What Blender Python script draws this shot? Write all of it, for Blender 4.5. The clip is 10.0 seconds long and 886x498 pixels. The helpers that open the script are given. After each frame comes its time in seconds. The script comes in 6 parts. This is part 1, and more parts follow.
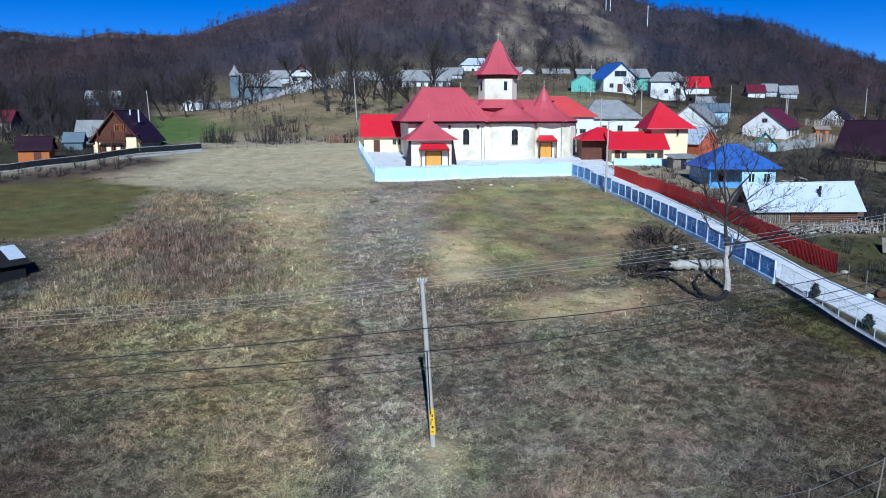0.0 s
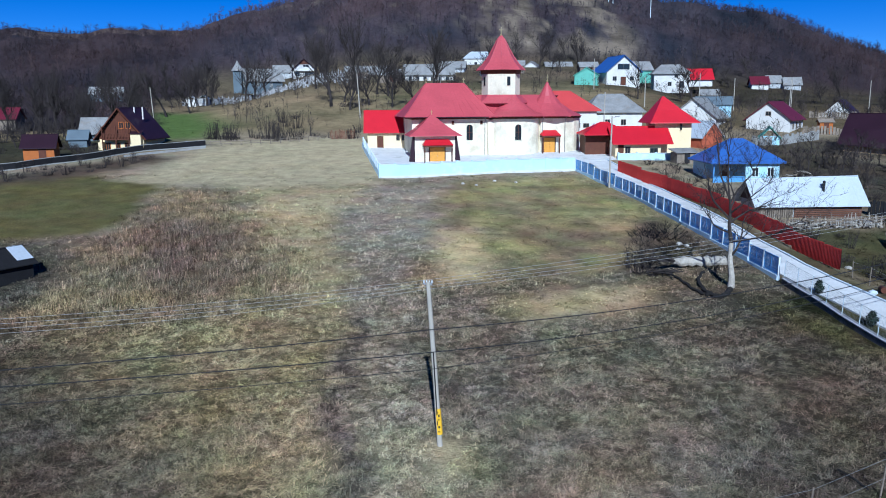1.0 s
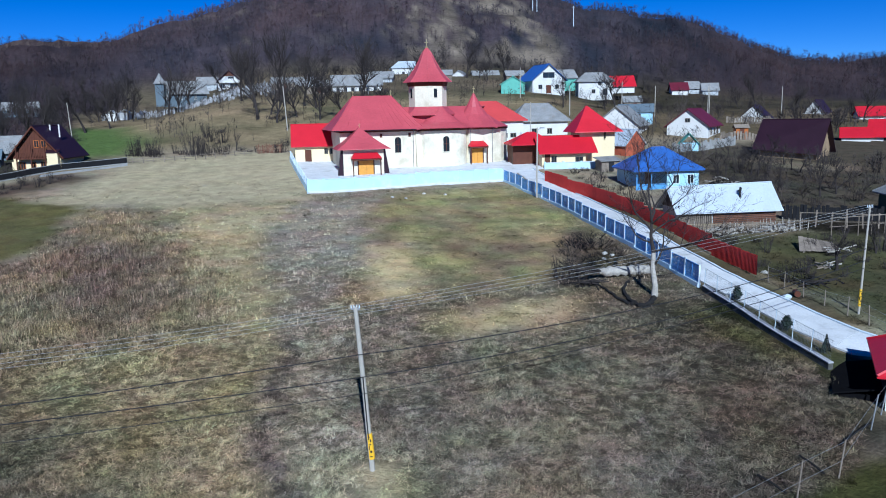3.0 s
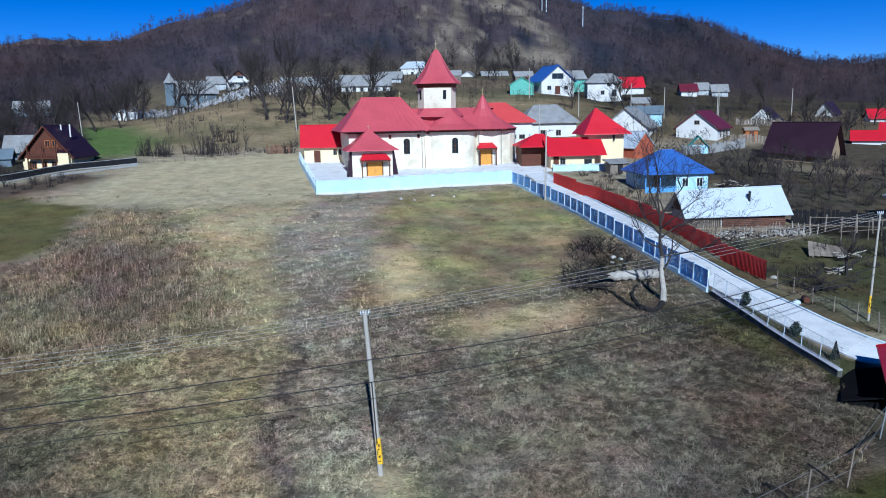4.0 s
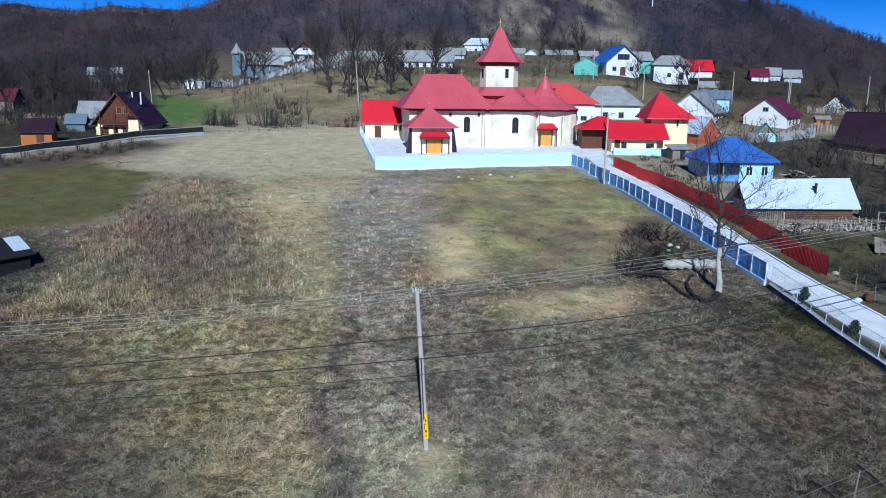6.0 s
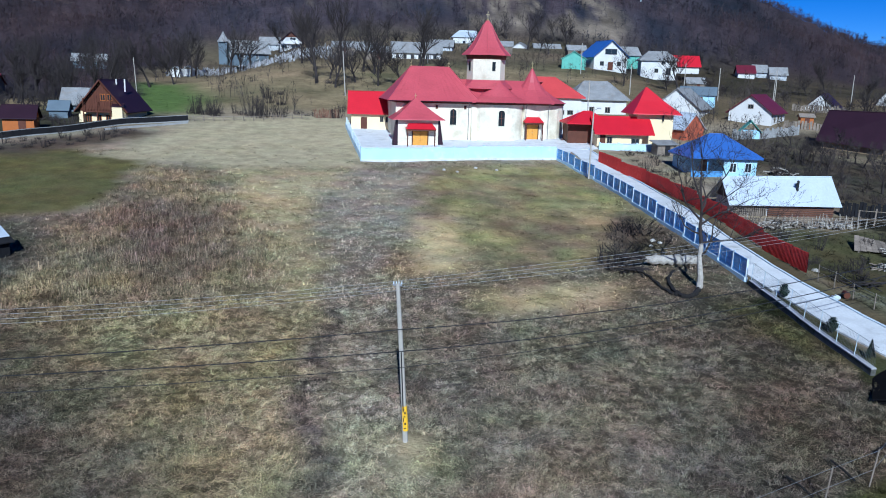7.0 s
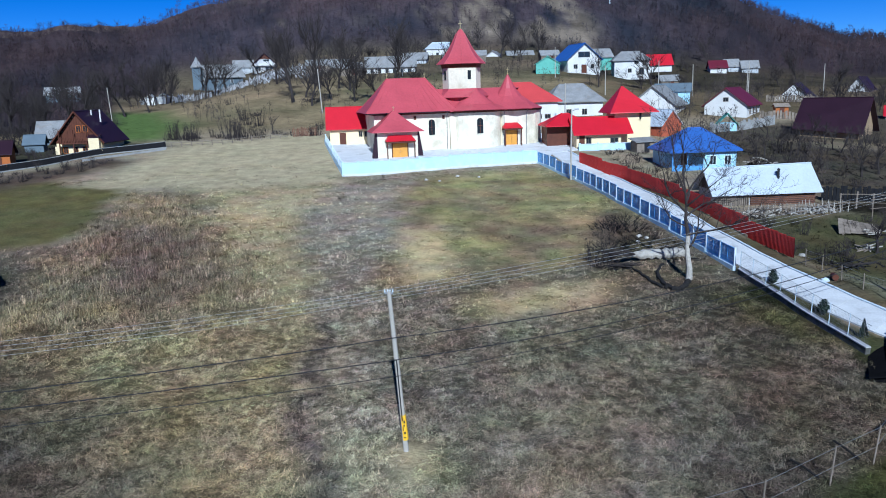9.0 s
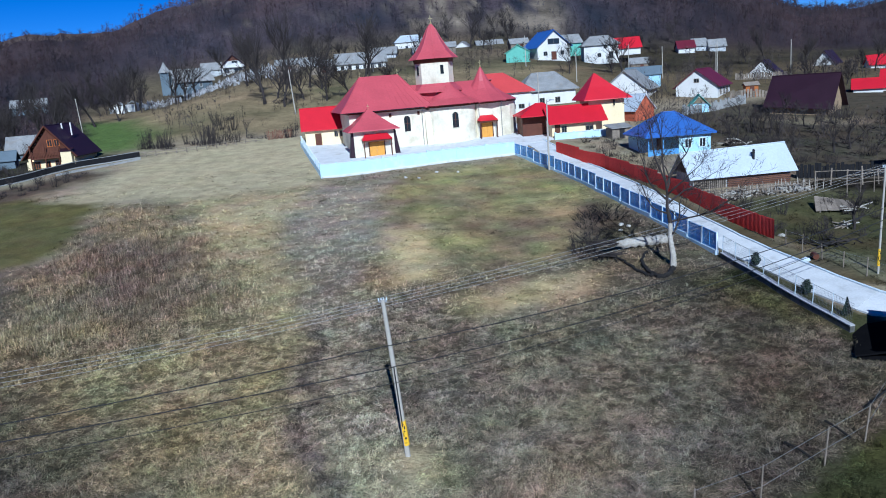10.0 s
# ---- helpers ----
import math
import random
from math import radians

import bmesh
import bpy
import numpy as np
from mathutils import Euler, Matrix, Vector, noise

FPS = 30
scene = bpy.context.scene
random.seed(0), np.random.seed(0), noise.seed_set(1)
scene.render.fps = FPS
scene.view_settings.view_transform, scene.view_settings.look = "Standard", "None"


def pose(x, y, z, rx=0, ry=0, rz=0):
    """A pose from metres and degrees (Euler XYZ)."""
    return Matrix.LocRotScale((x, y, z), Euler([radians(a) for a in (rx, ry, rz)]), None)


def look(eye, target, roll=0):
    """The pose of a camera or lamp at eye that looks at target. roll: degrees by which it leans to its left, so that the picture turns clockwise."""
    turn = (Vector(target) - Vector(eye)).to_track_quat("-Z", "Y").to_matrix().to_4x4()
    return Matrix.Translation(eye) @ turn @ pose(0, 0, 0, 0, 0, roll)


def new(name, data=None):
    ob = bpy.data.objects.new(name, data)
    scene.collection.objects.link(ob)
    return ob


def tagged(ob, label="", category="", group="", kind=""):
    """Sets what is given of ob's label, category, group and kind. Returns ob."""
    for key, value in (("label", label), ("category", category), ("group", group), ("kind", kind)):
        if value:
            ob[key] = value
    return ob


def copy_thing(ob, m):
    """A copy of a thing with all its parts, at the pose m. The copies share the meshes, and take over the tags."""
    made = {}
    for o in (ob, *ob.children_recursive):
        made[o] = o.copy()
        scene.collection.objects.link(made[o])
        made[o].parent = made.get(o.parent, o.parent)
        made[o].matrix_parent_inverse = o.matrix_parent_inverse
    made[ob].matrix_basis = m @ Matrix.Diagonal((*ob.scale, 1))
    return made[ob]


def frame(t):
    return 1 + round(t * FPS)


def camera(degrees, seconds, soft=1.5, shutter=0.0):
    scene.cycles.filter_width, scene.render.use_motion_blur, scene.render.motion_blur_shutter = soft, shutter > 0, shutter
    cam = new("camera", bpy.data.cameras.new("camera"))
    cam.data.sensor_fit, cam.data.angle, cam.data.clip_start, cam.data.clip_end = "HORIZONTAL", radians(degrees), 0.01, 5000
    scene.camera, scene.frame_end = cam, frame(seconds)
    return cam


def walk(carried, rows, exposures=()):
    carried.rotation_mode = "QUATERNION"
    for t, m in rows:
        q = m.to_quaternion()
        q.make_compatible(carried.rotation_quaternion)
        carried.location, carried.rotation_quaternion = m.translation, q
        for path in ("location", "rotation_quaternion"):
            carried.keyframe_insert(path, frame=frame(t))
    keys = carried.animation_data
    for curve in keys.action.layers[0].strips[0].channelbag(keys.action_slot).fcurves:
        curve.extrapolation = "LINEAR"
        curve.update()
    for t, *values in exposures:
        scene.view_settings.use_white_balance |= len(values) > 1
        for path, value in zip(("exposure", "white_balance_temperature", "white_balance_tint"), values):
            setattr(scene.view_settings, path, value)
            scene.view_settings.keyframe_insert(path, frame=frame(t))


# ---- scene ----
cam = camera(58.5, 10.0, soft=1.0)
PATH = [
    (0, pose(-0.001, -0.001, 15.302, 80.017, -0.013, -0.022)),
    (0.5, pose(-0.099, -0.084, 15.603, 80.454, 0.033, -0.265)),
    (1, pose(-0.099, -0.197, 15.752, 79.498, 0.348, 0.166)),
    (1.5, pose(0.006, -0.240, 15.840, 78.641, -0.825, -0.068)),
    (2, pose(0.167, -0.119, 16.048, 80.024, 0.862, -2.419)),
    (2.5, pose(0.257, -0.161, 16.266, 79.768, 1.031, -4.698)),
    (2.7, pose(0.274, -0.153, 16.360, 79.962, 1.318, -4.926)),
    (3.8, pose(0.263, -0.206, 16.714, 79.879, 0.724, -4.400)),
    (4, pose(0.205, -0.217, 16.789, 79.923, 0.982, -4.224)),
    (4.5, pose(-0.025, -0.377, 17.009, 79.622, 0.838, -0.826)),
    (5, pose(-0.076, -0.402, 17.061, 80.326, 1.486, 1.159)),
    (5.5, pose(0.087, -0.592, 17.097, 79.227, -0.282, 0.383)),
    (5.7, pose(0.176, -0.629, 17.055, 78.399, -0.595, 0.301)),
    (6.8, pose(0.470, -0.664, 17.111, 78.128, -1.220, -0.309)),
    (7, pose(0.513, -0.655, 17.115, 77.728, -1.586, -0.622)),
    (7.5, pose(0.575, -0.476, 17.003, 78.254, -1.399, -2.219)),
    (8, pose(0.437, -0.464, 16.932, 77.906, 0.743, -1.894)),
    (8.5, pose(0.391, -0.523, 16.788, 78.523, 1.628, -1.822)),
    (9, pose(0.366, -0.501, 16.714, 78.631, 1.751, -2.376)),
    (9.5, pose(0.289, -0.472, 17.031, 79.070, 2.266, -5.428)),
    (10, pose(-0.156, -0.600, 17.455, 77.845, 4.495, -4.532)),
]
walk(cam, PATH, [(0.0, 0.16, 5100, 4), (10.0, 0.16, 5100, 4)])

# ---- world, sun ----
SUN_EL, SUN_AZ = radians(34), radians(178)   # where the sun stands: behind the camera, a little to its right
world = bpy.data.worlds.new("sky")
scene.world = world
world.use_nodes = True
wn = world.node_tree
sky = wn.nodes.new("ShaderNodeTexSky")
sky.sky_type, sky.sun_disc = "NISHITA", False
sky.sun_elevation, sky.sun_rotation = SUN_EL, SUN_AZ
sky.altitude, sky.air_density, sky.dust_density, sky.ozone_density = 1500, 0.55, 0.0, 6.0
hsv = wn.nodes.new("ShaderNodeHueSaturation")
hsv.inputs["Saturation"].default_value = 1.24
hsv.inputs["Hue"].default_value, hsv.inputs["Value"].default_value = 0.512, 1.0
wn.links.new(sky.outputs[0], hsv.inputs["Color"])
wn.links.new(hsv.outputs[0], wn.nodes["Background"].inputs[0])
wn.nodes["Background"].inputs[1].default_value = 0.076
sun = new("sun", bpy.data.lights.new("sun", "SUN"))
sun.data.energy, sun.data.angle, sun.data.color = 4.8, radians(0.5), (1.0, 0.97, 0.92)
SUN_DIR = Vector((math.sin(SUN_AZ) * math.cos(SUN_EL), math.cos(SUN_AZ) * math.cos(SUN_EL), math.sin(SUN_EL)))
sun.matrix_world = look(SUN_DIR * 100, (0, 0, 0))


# ---- materials ----
def material(name, base, rough=0.8, metal=0.0, vary=0.25, scale=1.5, fine=14.0, bump=0.3, depth=0.02, stain=None, stain_at=0.62, per=0.0, spec=0.3, coords="Object"):
    """A surface with mottling at two scales, fine relief, optional stains and a shift from piece to piece."""
    m = bpy.data.materials.new(name)
    m.use_nodes = True
    n, l = m.node_tree.nodes, m.node_tree.links
    b = n["Principled BSDF"]
    b.inputs["Roughness"].default_value, b.inputs["Metallic"].default_value = rough, metal
    b.inputs["Specular IOR Level"].default_value = spec
    tc = n.new("ShaderNodeTexCoord")
    big, small = n.new("ShaderNodeTexNoise"), n.new("ShaderNodeTexNoise")
    for t, s, d in ((big, scale, 5), (small, fine, 3)):
        t.inputs["Scale"].default_value, t.inputs["Detail"].default_value = s, d
        l.new(tc.outputs[coords], t.inputs["Vector"])
    add = n.new("ShaderNodeMath")
    add.operation = "ADD"
    l.new(big.outputs[0], add.inputs[0]), l.new(small.outputs[0], add.inputs[1])
    ramp = n.new("ShaderNodeMapRange")
    ramp.inputs["From Min"].default_value, ramp.inputs["From Max"].default_value = 0.65, 1.35
    ramp.inputs["To Min"].default_value, ramp.inputs["To Max"].default_value = 1 - vary, 1 + vary
    l.new(add.outputs[0], ramp.inputs["Value"])
    val = ramp.outputs[0]
    if per:
        info = n.new("ShaderNodeObjectInfo")
        pr = n.new("ShaderNodeMapRange")
        pr.inputs["To Min"].default_value, pr.inputs["To Max"].default_value = 1 - per, 1 + per
        l.new(info.outputs["Random"], pr.inputs["Value"])
        mul = n.new("ShaderNodeMath")
        mul.operation = "MULTIPLY"
        l.new(val, mul.inputs[0]), l.new(pr.outputs[0], mul.inputs[1])
        val = mul.outputs[0]
    mix = n.new("ShaderNodeVectorMath")
    mix.operation = "SCALE"
    mix.inputs[0].default_value = base[:3]
    l.new(val, mix.inputs["Scale"])
    col = mix.outputs[0]
    if stain:
        sn = n.new("ShaderNodeTexNoise")
        sn.inputs["Scale"].default_value, sn.inputs["Detail"].default_value, sn.inputs["Roughness"].default_value = scale * 0.7, 8, 0.7
        l.new(tc.outputs[coords], sn.inputs["Vector"])
        sr = n.new("ShaderNodeMapRange")
        sr.inputs["From Min"].default_value, sr.inputs["From Max"].default_value = stain_at - 0.08, stain_at + 0.08
        l.new(sn.outputs[0], sr.inputs["Value"])
        mc = n.new("ShaderNodeMixRGB")
        mc.inputs[2].default_value = (*stain, 1)
        l.new(sr.outputs[0], mc.inputs[0]), l.new(col, mc.inputs[1])
        col = mc.outputs[0]
    l.new(col, b.inputs["Base Color"])
    if bump:
        bp = n.new("ShaderNodeBump")
        bp.inputs["Strength"].default_value, bp.inputs["Distance"].default_value = bump, depth
        l.new(small.outputs[0], bp.inputs["Height"]), l.new(bp.outputs[0], b.inputs["Normal"])
    return m


def tinted(name, attribute, rough=0.95, vary=0.35, scale=0.6, fine=5.0, bump=0.6, depth=0.15, island=0.0):
    """A surface coloured by a colour attribute (kinds of ground cover or of plant), mottled at two scales."""
    m = material(name, (1, 1, 1), rough, 0, vary, scale, fine, bump, depth, spec=0.05)
    n, l = m.node_tree.nodes, m.node_tree.links
    at = n.new("ShaderNodeAttribute")
    at.attribute_name = attribute
    mul = n.new("ShaderNodeMixRGB")
    mul.blend_type, mul.inputs[0].default_value = "MULTIPLY", 1.0
    b = n["Principled BSDF"]
    src = b.inputs["Base Color"].links[0].from_socket
    l.new(at.outputs["Color"], mul.inputs[1]), l.new(src, mul.inputs[2]), l.new(mul.outputs[0], b.inputs["Base Color"])
    return m


GROUND = tinted("ground_cover", "cover")
GRASS = tinted("dry_grass", "tint", vary=0.2, bump=0, fine=2.0)
TWIGS = tinted("bare_twigs", "tint", vary=0.2, bump=0, scale=0.02, fine=0.2)
PLASTER = material("white_plaster", (0.74, 0.68, 0.53), 0.9, vary=0.12, scale=0.5, fine=6, stain=(0.55, 0.49, 0.36), stain_at=0.57)
CREAM = material("cream_plaster", (0.80, 0.66, 0.40), 0.9, vary=0.08, scale=0.6, fine=6)
WHITE = material("whitewash", (0.64, 0.63, 0.60), 0.9, vary=0.10, scale=0.6, fine=5, stain=(0.55, 0.53, 0.48), stain_at=0.68)
GREYPLASTER = material("grey_plaster", (0.45, 0.47, 0.48), 0.9, vary=0.18, scale=0.5)
REDSHEET = material("crimson_roof_sheet", (0.44, 0.072, 0.090), 0.5, vary=0.14, scale=0.35, fine=4, bump=0.1, spec=0.4)
REDTILE = material("bright_red_roof_sheet", (0.50, 0.012, 0.026), 0.45, vary=0.10, scale=0.5, fine=5, bump=0.15, spec=0.4)
ORANGESHEET = material("orange_red_roof_sheet", (0.50, 0.06, 0.060), 0.5, vary=0.1, scale=0.5, fine=5, bump=0.1)
BLUESHEET = material("blue_roof_sheet", (0.045, 0.12, 0.38), 0.45, vary=0.15, scale=0.5, fine=5, bump=0.1, spec=0.4)
MAROON = material("maroon_roof_sheet", (0.115, 0.014, 0.028), 0.5, vary=0.15, scale=0.5, fine=5, bump=0.1)
PLUM = material("dark_plum_roof_sheet", (0.024, 0.009, 0.017), 0.5, vary=0.2, scale=0.5, fine=5, bump=0.1)
GREYROOF = material("weathered_grey_roof", (0.25, 0.25, 0.245), 0.8, vary=0.3, scale=0.8, fine=6, stain=(0.24, 0.21, 0.18))
ZINC = material("galvanised_roof_sheet", (0.62, 0.68, 0.74), 0.45, 0.3, vary=0.10, scale=0.5, fine=5, bump=0.1, stain=(0.50, 0.52, 0.55), stain_at=0.68)
TEAL = material("teal_paint", (0.15, 0.42, 0.33), 0.6, vary=0.12)
PALEBLUE = material("pale_blue_wall_paint", (0.50, 0.68, 0.79), 0.8, vary=0.10, scale=0.6, stain=(0.62, 0.72, 0.78), stain_at=0.6)
SKYBLUE = material("light_blue_house_paint", (0.40, 0.62, 0.74), 0.85, vary=0.1)
NAVY = material("blue_fence_paint", (0.13, 0.33, 0.66), 0.5, vary=0.15, scale=2, per=0.12)
FENCEWHITE = material("white_fence_paint", (0.62, 0.70, 0.76), 0.7, vary=0.1)
FENCERED = material("red_brown_fence_sheet", (0.42, 0.034, 0.027), 0.55, vary=0.15, scale=1.5, per=0.15)
CONCRETE = material("pale_concrete", (0.62, 0.63, 0.63), 0.9, vary=0.14, scale=0.7, fine=9, stain=(0.42, 0.42, 0.40), per=0.05)
MOSSY = material("dark_mossy_concrete", (0.11, 0.108, 0.10), 0.95, vary=0.4, scale=1.2, fine=8, stain=(0.05, 0.055, 0.035), stain_at=0.52)
WEATHERED = material("weathered_pale_stone", (0.42, 0.42, 0.43), 0.9, vary=0.25, scale=0.4, fine=3)
GREYCONCRETE = material("grey_concrete", (0.30, 0.30, 0.29), 0.9, vary=0.2, scale=1.2, fine=10, stain=(0.18, 0.18, 0.16))
POLE = material("pole_concrete", (0.40, 0.37, 0.32), 0.9, vary=0.12, scale=1.0, fine=12)
YELLOW = material("yellow_band_paint", (0.80, 0.48, 0.02), 0.7, vary=0.1, scale=3)
STEEL = material("grey_steel", (0.35, 0.36, 0.37), 0.5, 0.6, vary=0.15)
WIRE = material("aluminium_wire", (0.42, 0.42, 0.41), 0.5, 0.4, vary=0.1, bump=0)
CABLE = material("black_cable", (0.02, 0.02, 0.022), 0.6, vary=0.1, bump=0)
WOOD = material("brown_stained_wood", (0.095, 0.032, 0.017), 0.6, vary=0.25, scale=1.2, fine=12)
OAK = material("honey_oak_door", (0.62, 0.30, 0.05), 0.5, vary=0.15, scale=2, fine=14)
OLDWOOD = material("weathered_grey_wood", (0.20, 0.165, 0.13), 0.9, vary=0.35, scale=2.5, fine=16, per=0.25)
LOGS = material("dark_weathered_logs", (0.13, 0.065, 0.042), 0.9, vary=0.35, scale=1.5, fine=14, per=0.2)
ORANGEWOOD = material("orange_varnished_wood", (0.36, 0.11, 0.022), 0.6, vary=0.15, per=0.1)
DARK = material("dark_opening", (0.015, 0.015, 0.018), 0.6, vary=0.2, bump=0)
GLASS = material("window_glass", (0.02, 0.025, 0.03), 0.08, vary=0.1, bump=0, spec=0.6)
GOLD = material("gilt_metal", (0.75, 0.6, 0.3), 0.35, 0.8, vary=0.1, bump=0)
PALEPLANK = material("pale_plank_wall", (0.30, 0.215, 0.13), 0.9, vary=0.3, scale=1.2, fine=10, per=0.1)
BRICK = material("red_brick_gable", (0.40, 0.10, 0.05), 0.9, vary=0.2, fine=20)
BARK = material("grey_bark", (0.038, 0.031, 0.029), 0.95, vary=0.3, scale=1.5, fine=10, bump=0.6)
DARKBARK = material("black_wet_bark", (0.018, 0.016, 0.015), 0.9, vary=0.3, scale=2, fine=10, bump=0.5)
PALEBARK = material("pale_bark", (0.40, 0.37, 0.32), 0.9, vary=0.3, scale=2, fine=9, stain=(0.2, 0.17, 0.14), bump=0.6)
STONE = material("field_stone", (0.42, 0.40, 0.36), 0.95, vary=0.25, scale=2, per=0.25)
EVERGREEN = material("dark_evergreen", (0.013, 0.026, 0.016), 0.9, vary=0.4, scale=4, fine=20, bump=0.8)
DARKGREEN = material("dark_green_paint", (0.012, 0.07, 0.05), 0.6, vary=0.15)
# near-black, for the added block that stands in for a ground shadow
SHADOWBLACK = material("shadow_black", (0.008, 0.008, 0.009), 1.0, vary=0.2, spec=0.0)
FENCEDARK = material("dark_fence_sheet", (0.016, 0.016, 0.018), 0.9, vary=0.2, per=0.1, spec=0.1)


# ---- mesh helpers ----
class Geo:
    """Collects vertices and faces for one mesh."""

    def __init__(self):
        self.v, self.f = [], []

    def add(self, verts, faces):
        o = len(self.v)
        self.v += [tuple(p) for p in verts]
        self.f += [tuple(i + o for i in q) for q in faces]
        return self

    def box(self, x0, y0, z0, x1, y1, z1, m=None):
        vs = [(x, y, z) for z in (z0, z1) for y in (y0, y1) for x in (x0, x1)]
        if m is not None:
            vs = [m @ Vector(p) for p in vs]
        return self.add(vs, [(0, 2, 3, 1), (4, 5, 7, 6), (0, 1, 5, 4), (2, 6, 7, 3), (0, 4, 6, 2), (1, 3, 7, 5)])

    def prism(self, poly, z0, z1):
        k = len(poly)
        return self.add([(x, y, z0) for x, y in poly] + [(x, y, z1) for x, y in poly],
                        [tuple(reversed(range(k))), tuple(range(k, 2 * k))] + [(i, (i + 1) % k, k + (i + 1) % k, k + i) for i in range(k)])

    def slab(self, pts, down):
        """A flat plate with its upper face through pts, thickened downwards."""
        k = len(pts)
        return self.add(list(pts) + [(p[0], p[1], p[2] - down) for p in pts],
                        [tuple(range(k)), tuple(reversed(range(k, 2 * k)))] + [(i, k + i, k + (i + 1) % k, (i + 1) % k) for i in range(k)])

    def tube(self, path, radii, sides=6, cap=True):
        path = [Vector(p) for p in path]
        rings, o = [], len(self.v)
        side = None
        for i, p in enumerate(path):
            d = (path[min(i + 1, len(path) - 1)] - path[max(i - 1, 0)]).normalized()
            if side is None or abs(side.dot(d)) > 0.95:
                side = d.orthogonal().normalized()
            a = (side - d * side.dot(d)).normalized()
            side, b = a, d.cross(a)
            r = radii[i] if hasattr(radii, "__len__") else radii
            self.v += [tuple(p + (a * math.cos(u) + b * math.sin(u)) * r) for u in (2 * math.pi * j / sides for j in range(sides))]
        for i in range(len(path) - 1):
            for j in range(sides):
                q = (j + 1) % sides
                self.f.append((o + i * sides + j, o + i * sides + q, o + (i + 1) * sides + q, o + (i + 1) * sides + j))
        if cap:
            self.f.append(tuple(o + j for j in reversed(range(sides))))
            self.f.append(tuple(o + (len(path) - 1) * sides + j for j in range(sides)))
        return self

    def cone(self, cx, cy, rings, sides, turn=0.0):
        """A turned form: rings of (radius, z) from the bottom up."""
        o = len(self.v)
        for r, z in rings:
            self.v += [(cx + r * math.cos(turn + 2 * math.pi * j / sides), cy + r * math.sin(turn + 2 * math.pi * j / sides), z) for j in range(sides)]
        for i in range(len(rings) - 1):
            for j in range(sides):
                q = (j + 1) % sides
                self.f.append((o + i * sides + j, o + i * sides + q, o + (i + 1) * sides + q, o + (i + 1) * sides + j))
        self.f.append(tuple(o + j for j in reversed(range(sides))))
        self.f.append(tuple(o + (len(rings) - 1) * sides + j for j in range(sides)))
        return self

    def mesh(self, name, mat):
        me = bpy.data.meshes.new(name)
        me.from_pydata(self.v, [], self.f)
        me.materials.append(mat)
        me.update()
        return me


def part(name, geo, mat, parent=None, label=""):
    """One mesh object under a thing (or at top level)."""
    ob = new(name, geo.mesh(name, mat))
    ob.parent = parent
    return tagged(ob, label)


def thing(name, m, label, category, group="", kind=""):
    """An Empty at the thing's base, to hold its parts."""
    ob = new(name)
    ob.matrix_world = m
    ob.empty_display_size = 0.3
    return tagged(ob, label, category, group, kind)


def smoothed(ob):
    for p in ob.data.polygons:
        p.use_smooth = True
    return ob


# ---- ground ----
def step(a, b, v):
    u = np.clip((np.asarray(v, float) - a) / (b - a), 0, 1)
    return u * u * (3 - 2 * u)


def waves(x, y, size, seed, octaves=4):
    """Cheap smooth noise about 0, by summed sines at turned angles."""
    r = np.random.RandomState(seed)
    out = 0
    for o in range(octaves):
        for _ in range(4):
            a, ph = r.uniform(0, 2 * np.pi, 2)
            k = 2 * np.pi / (size / 1.9 ** o) * r.uniform(0.7, 1.3)
            out = out + np.sin(k * (x * np.cos(a) + y * np.sin(a)) + ph) * 0.5 / 1.7 ** o
    return out / 2.0


LINE_Y, LINE_Z = [-400, -80, 0, 34, 105, 140, 220, 300, 360], [-20, -9, -3, 0, 6.6, 10, 19.5, 30, 40]
SKY_AZ = [-180, -60, -30, -27.6, -25.7, -24.2, -18.7, -16.5, -12.4, -10.5, -4, 3, 9, 15, 22.5, 25.3, 28.6, 33, 60, 180]
SKY_EL = [2.5, 3.4, 4.2, 4.5, 4.3, 4.2, 4.35, 4.7, 6.0, 6.6, 8.4, 9.25, 8.45, 6.1, 5.0, 3.5, 2.3, 2.3, 1.8, 2.5]
RIDGE, FOOT = 620.0, 310.0


def height(x, y):
    """The ground's height at x, y: field, valley, and the wooded hill round it."""
    x, y = np.asarray(x, float), np.asarray(y, float)
    z = np.interp(y, LINE_Y, LINE_Z)
    z = z + 1.0 * step(10, 24, x) * (1 - step(70, 100, y)) * (1 - step(28, 32, x) * step(50, 66, y))
    z = z - step(40, 90, x) * step(110, 200, y) * np.maximum(0, y - 110) * 0.055
    z = z - step(30, 70, -x) * step(110, 180, y) * np.maximum(0, y - 110) * 0.05
    r, az = np.hypot(x, y), np.degrees(np.arctan2(x, y))
    top = 17 + np.tan(np.radians(np.interp(az, SKY_AZ, SKY_EL))) * RIDGE
    u = np.clip((r - FOOT) / (RIDGE - FOOT), 0, 1.6)
    k = np.where(u < 1, u * (2 - u) * 0.45 + u * 0.55, 1 - 0.25 * (u - 1))
    foot = np.interp(FOOT * np.cos(np.radians(np.clip(az, -90, 90))), LINE_Y, LINE_Z)
    foot = foot - 11 * step(15, 30, np.abs(az))
    hill = foot + (top - foot) * k
    w = step(FOOT - 40, FOOT + 60, r)
    z = z * (1 - w) + hill * w
    return z + waves(x, y, 14, 3) * 0.10 * step(20, 40, r) + waves(x, y, 90, 5) * 5.0 * step(330, 480, r) * (1 - 0.7 * step(540, 620, r))


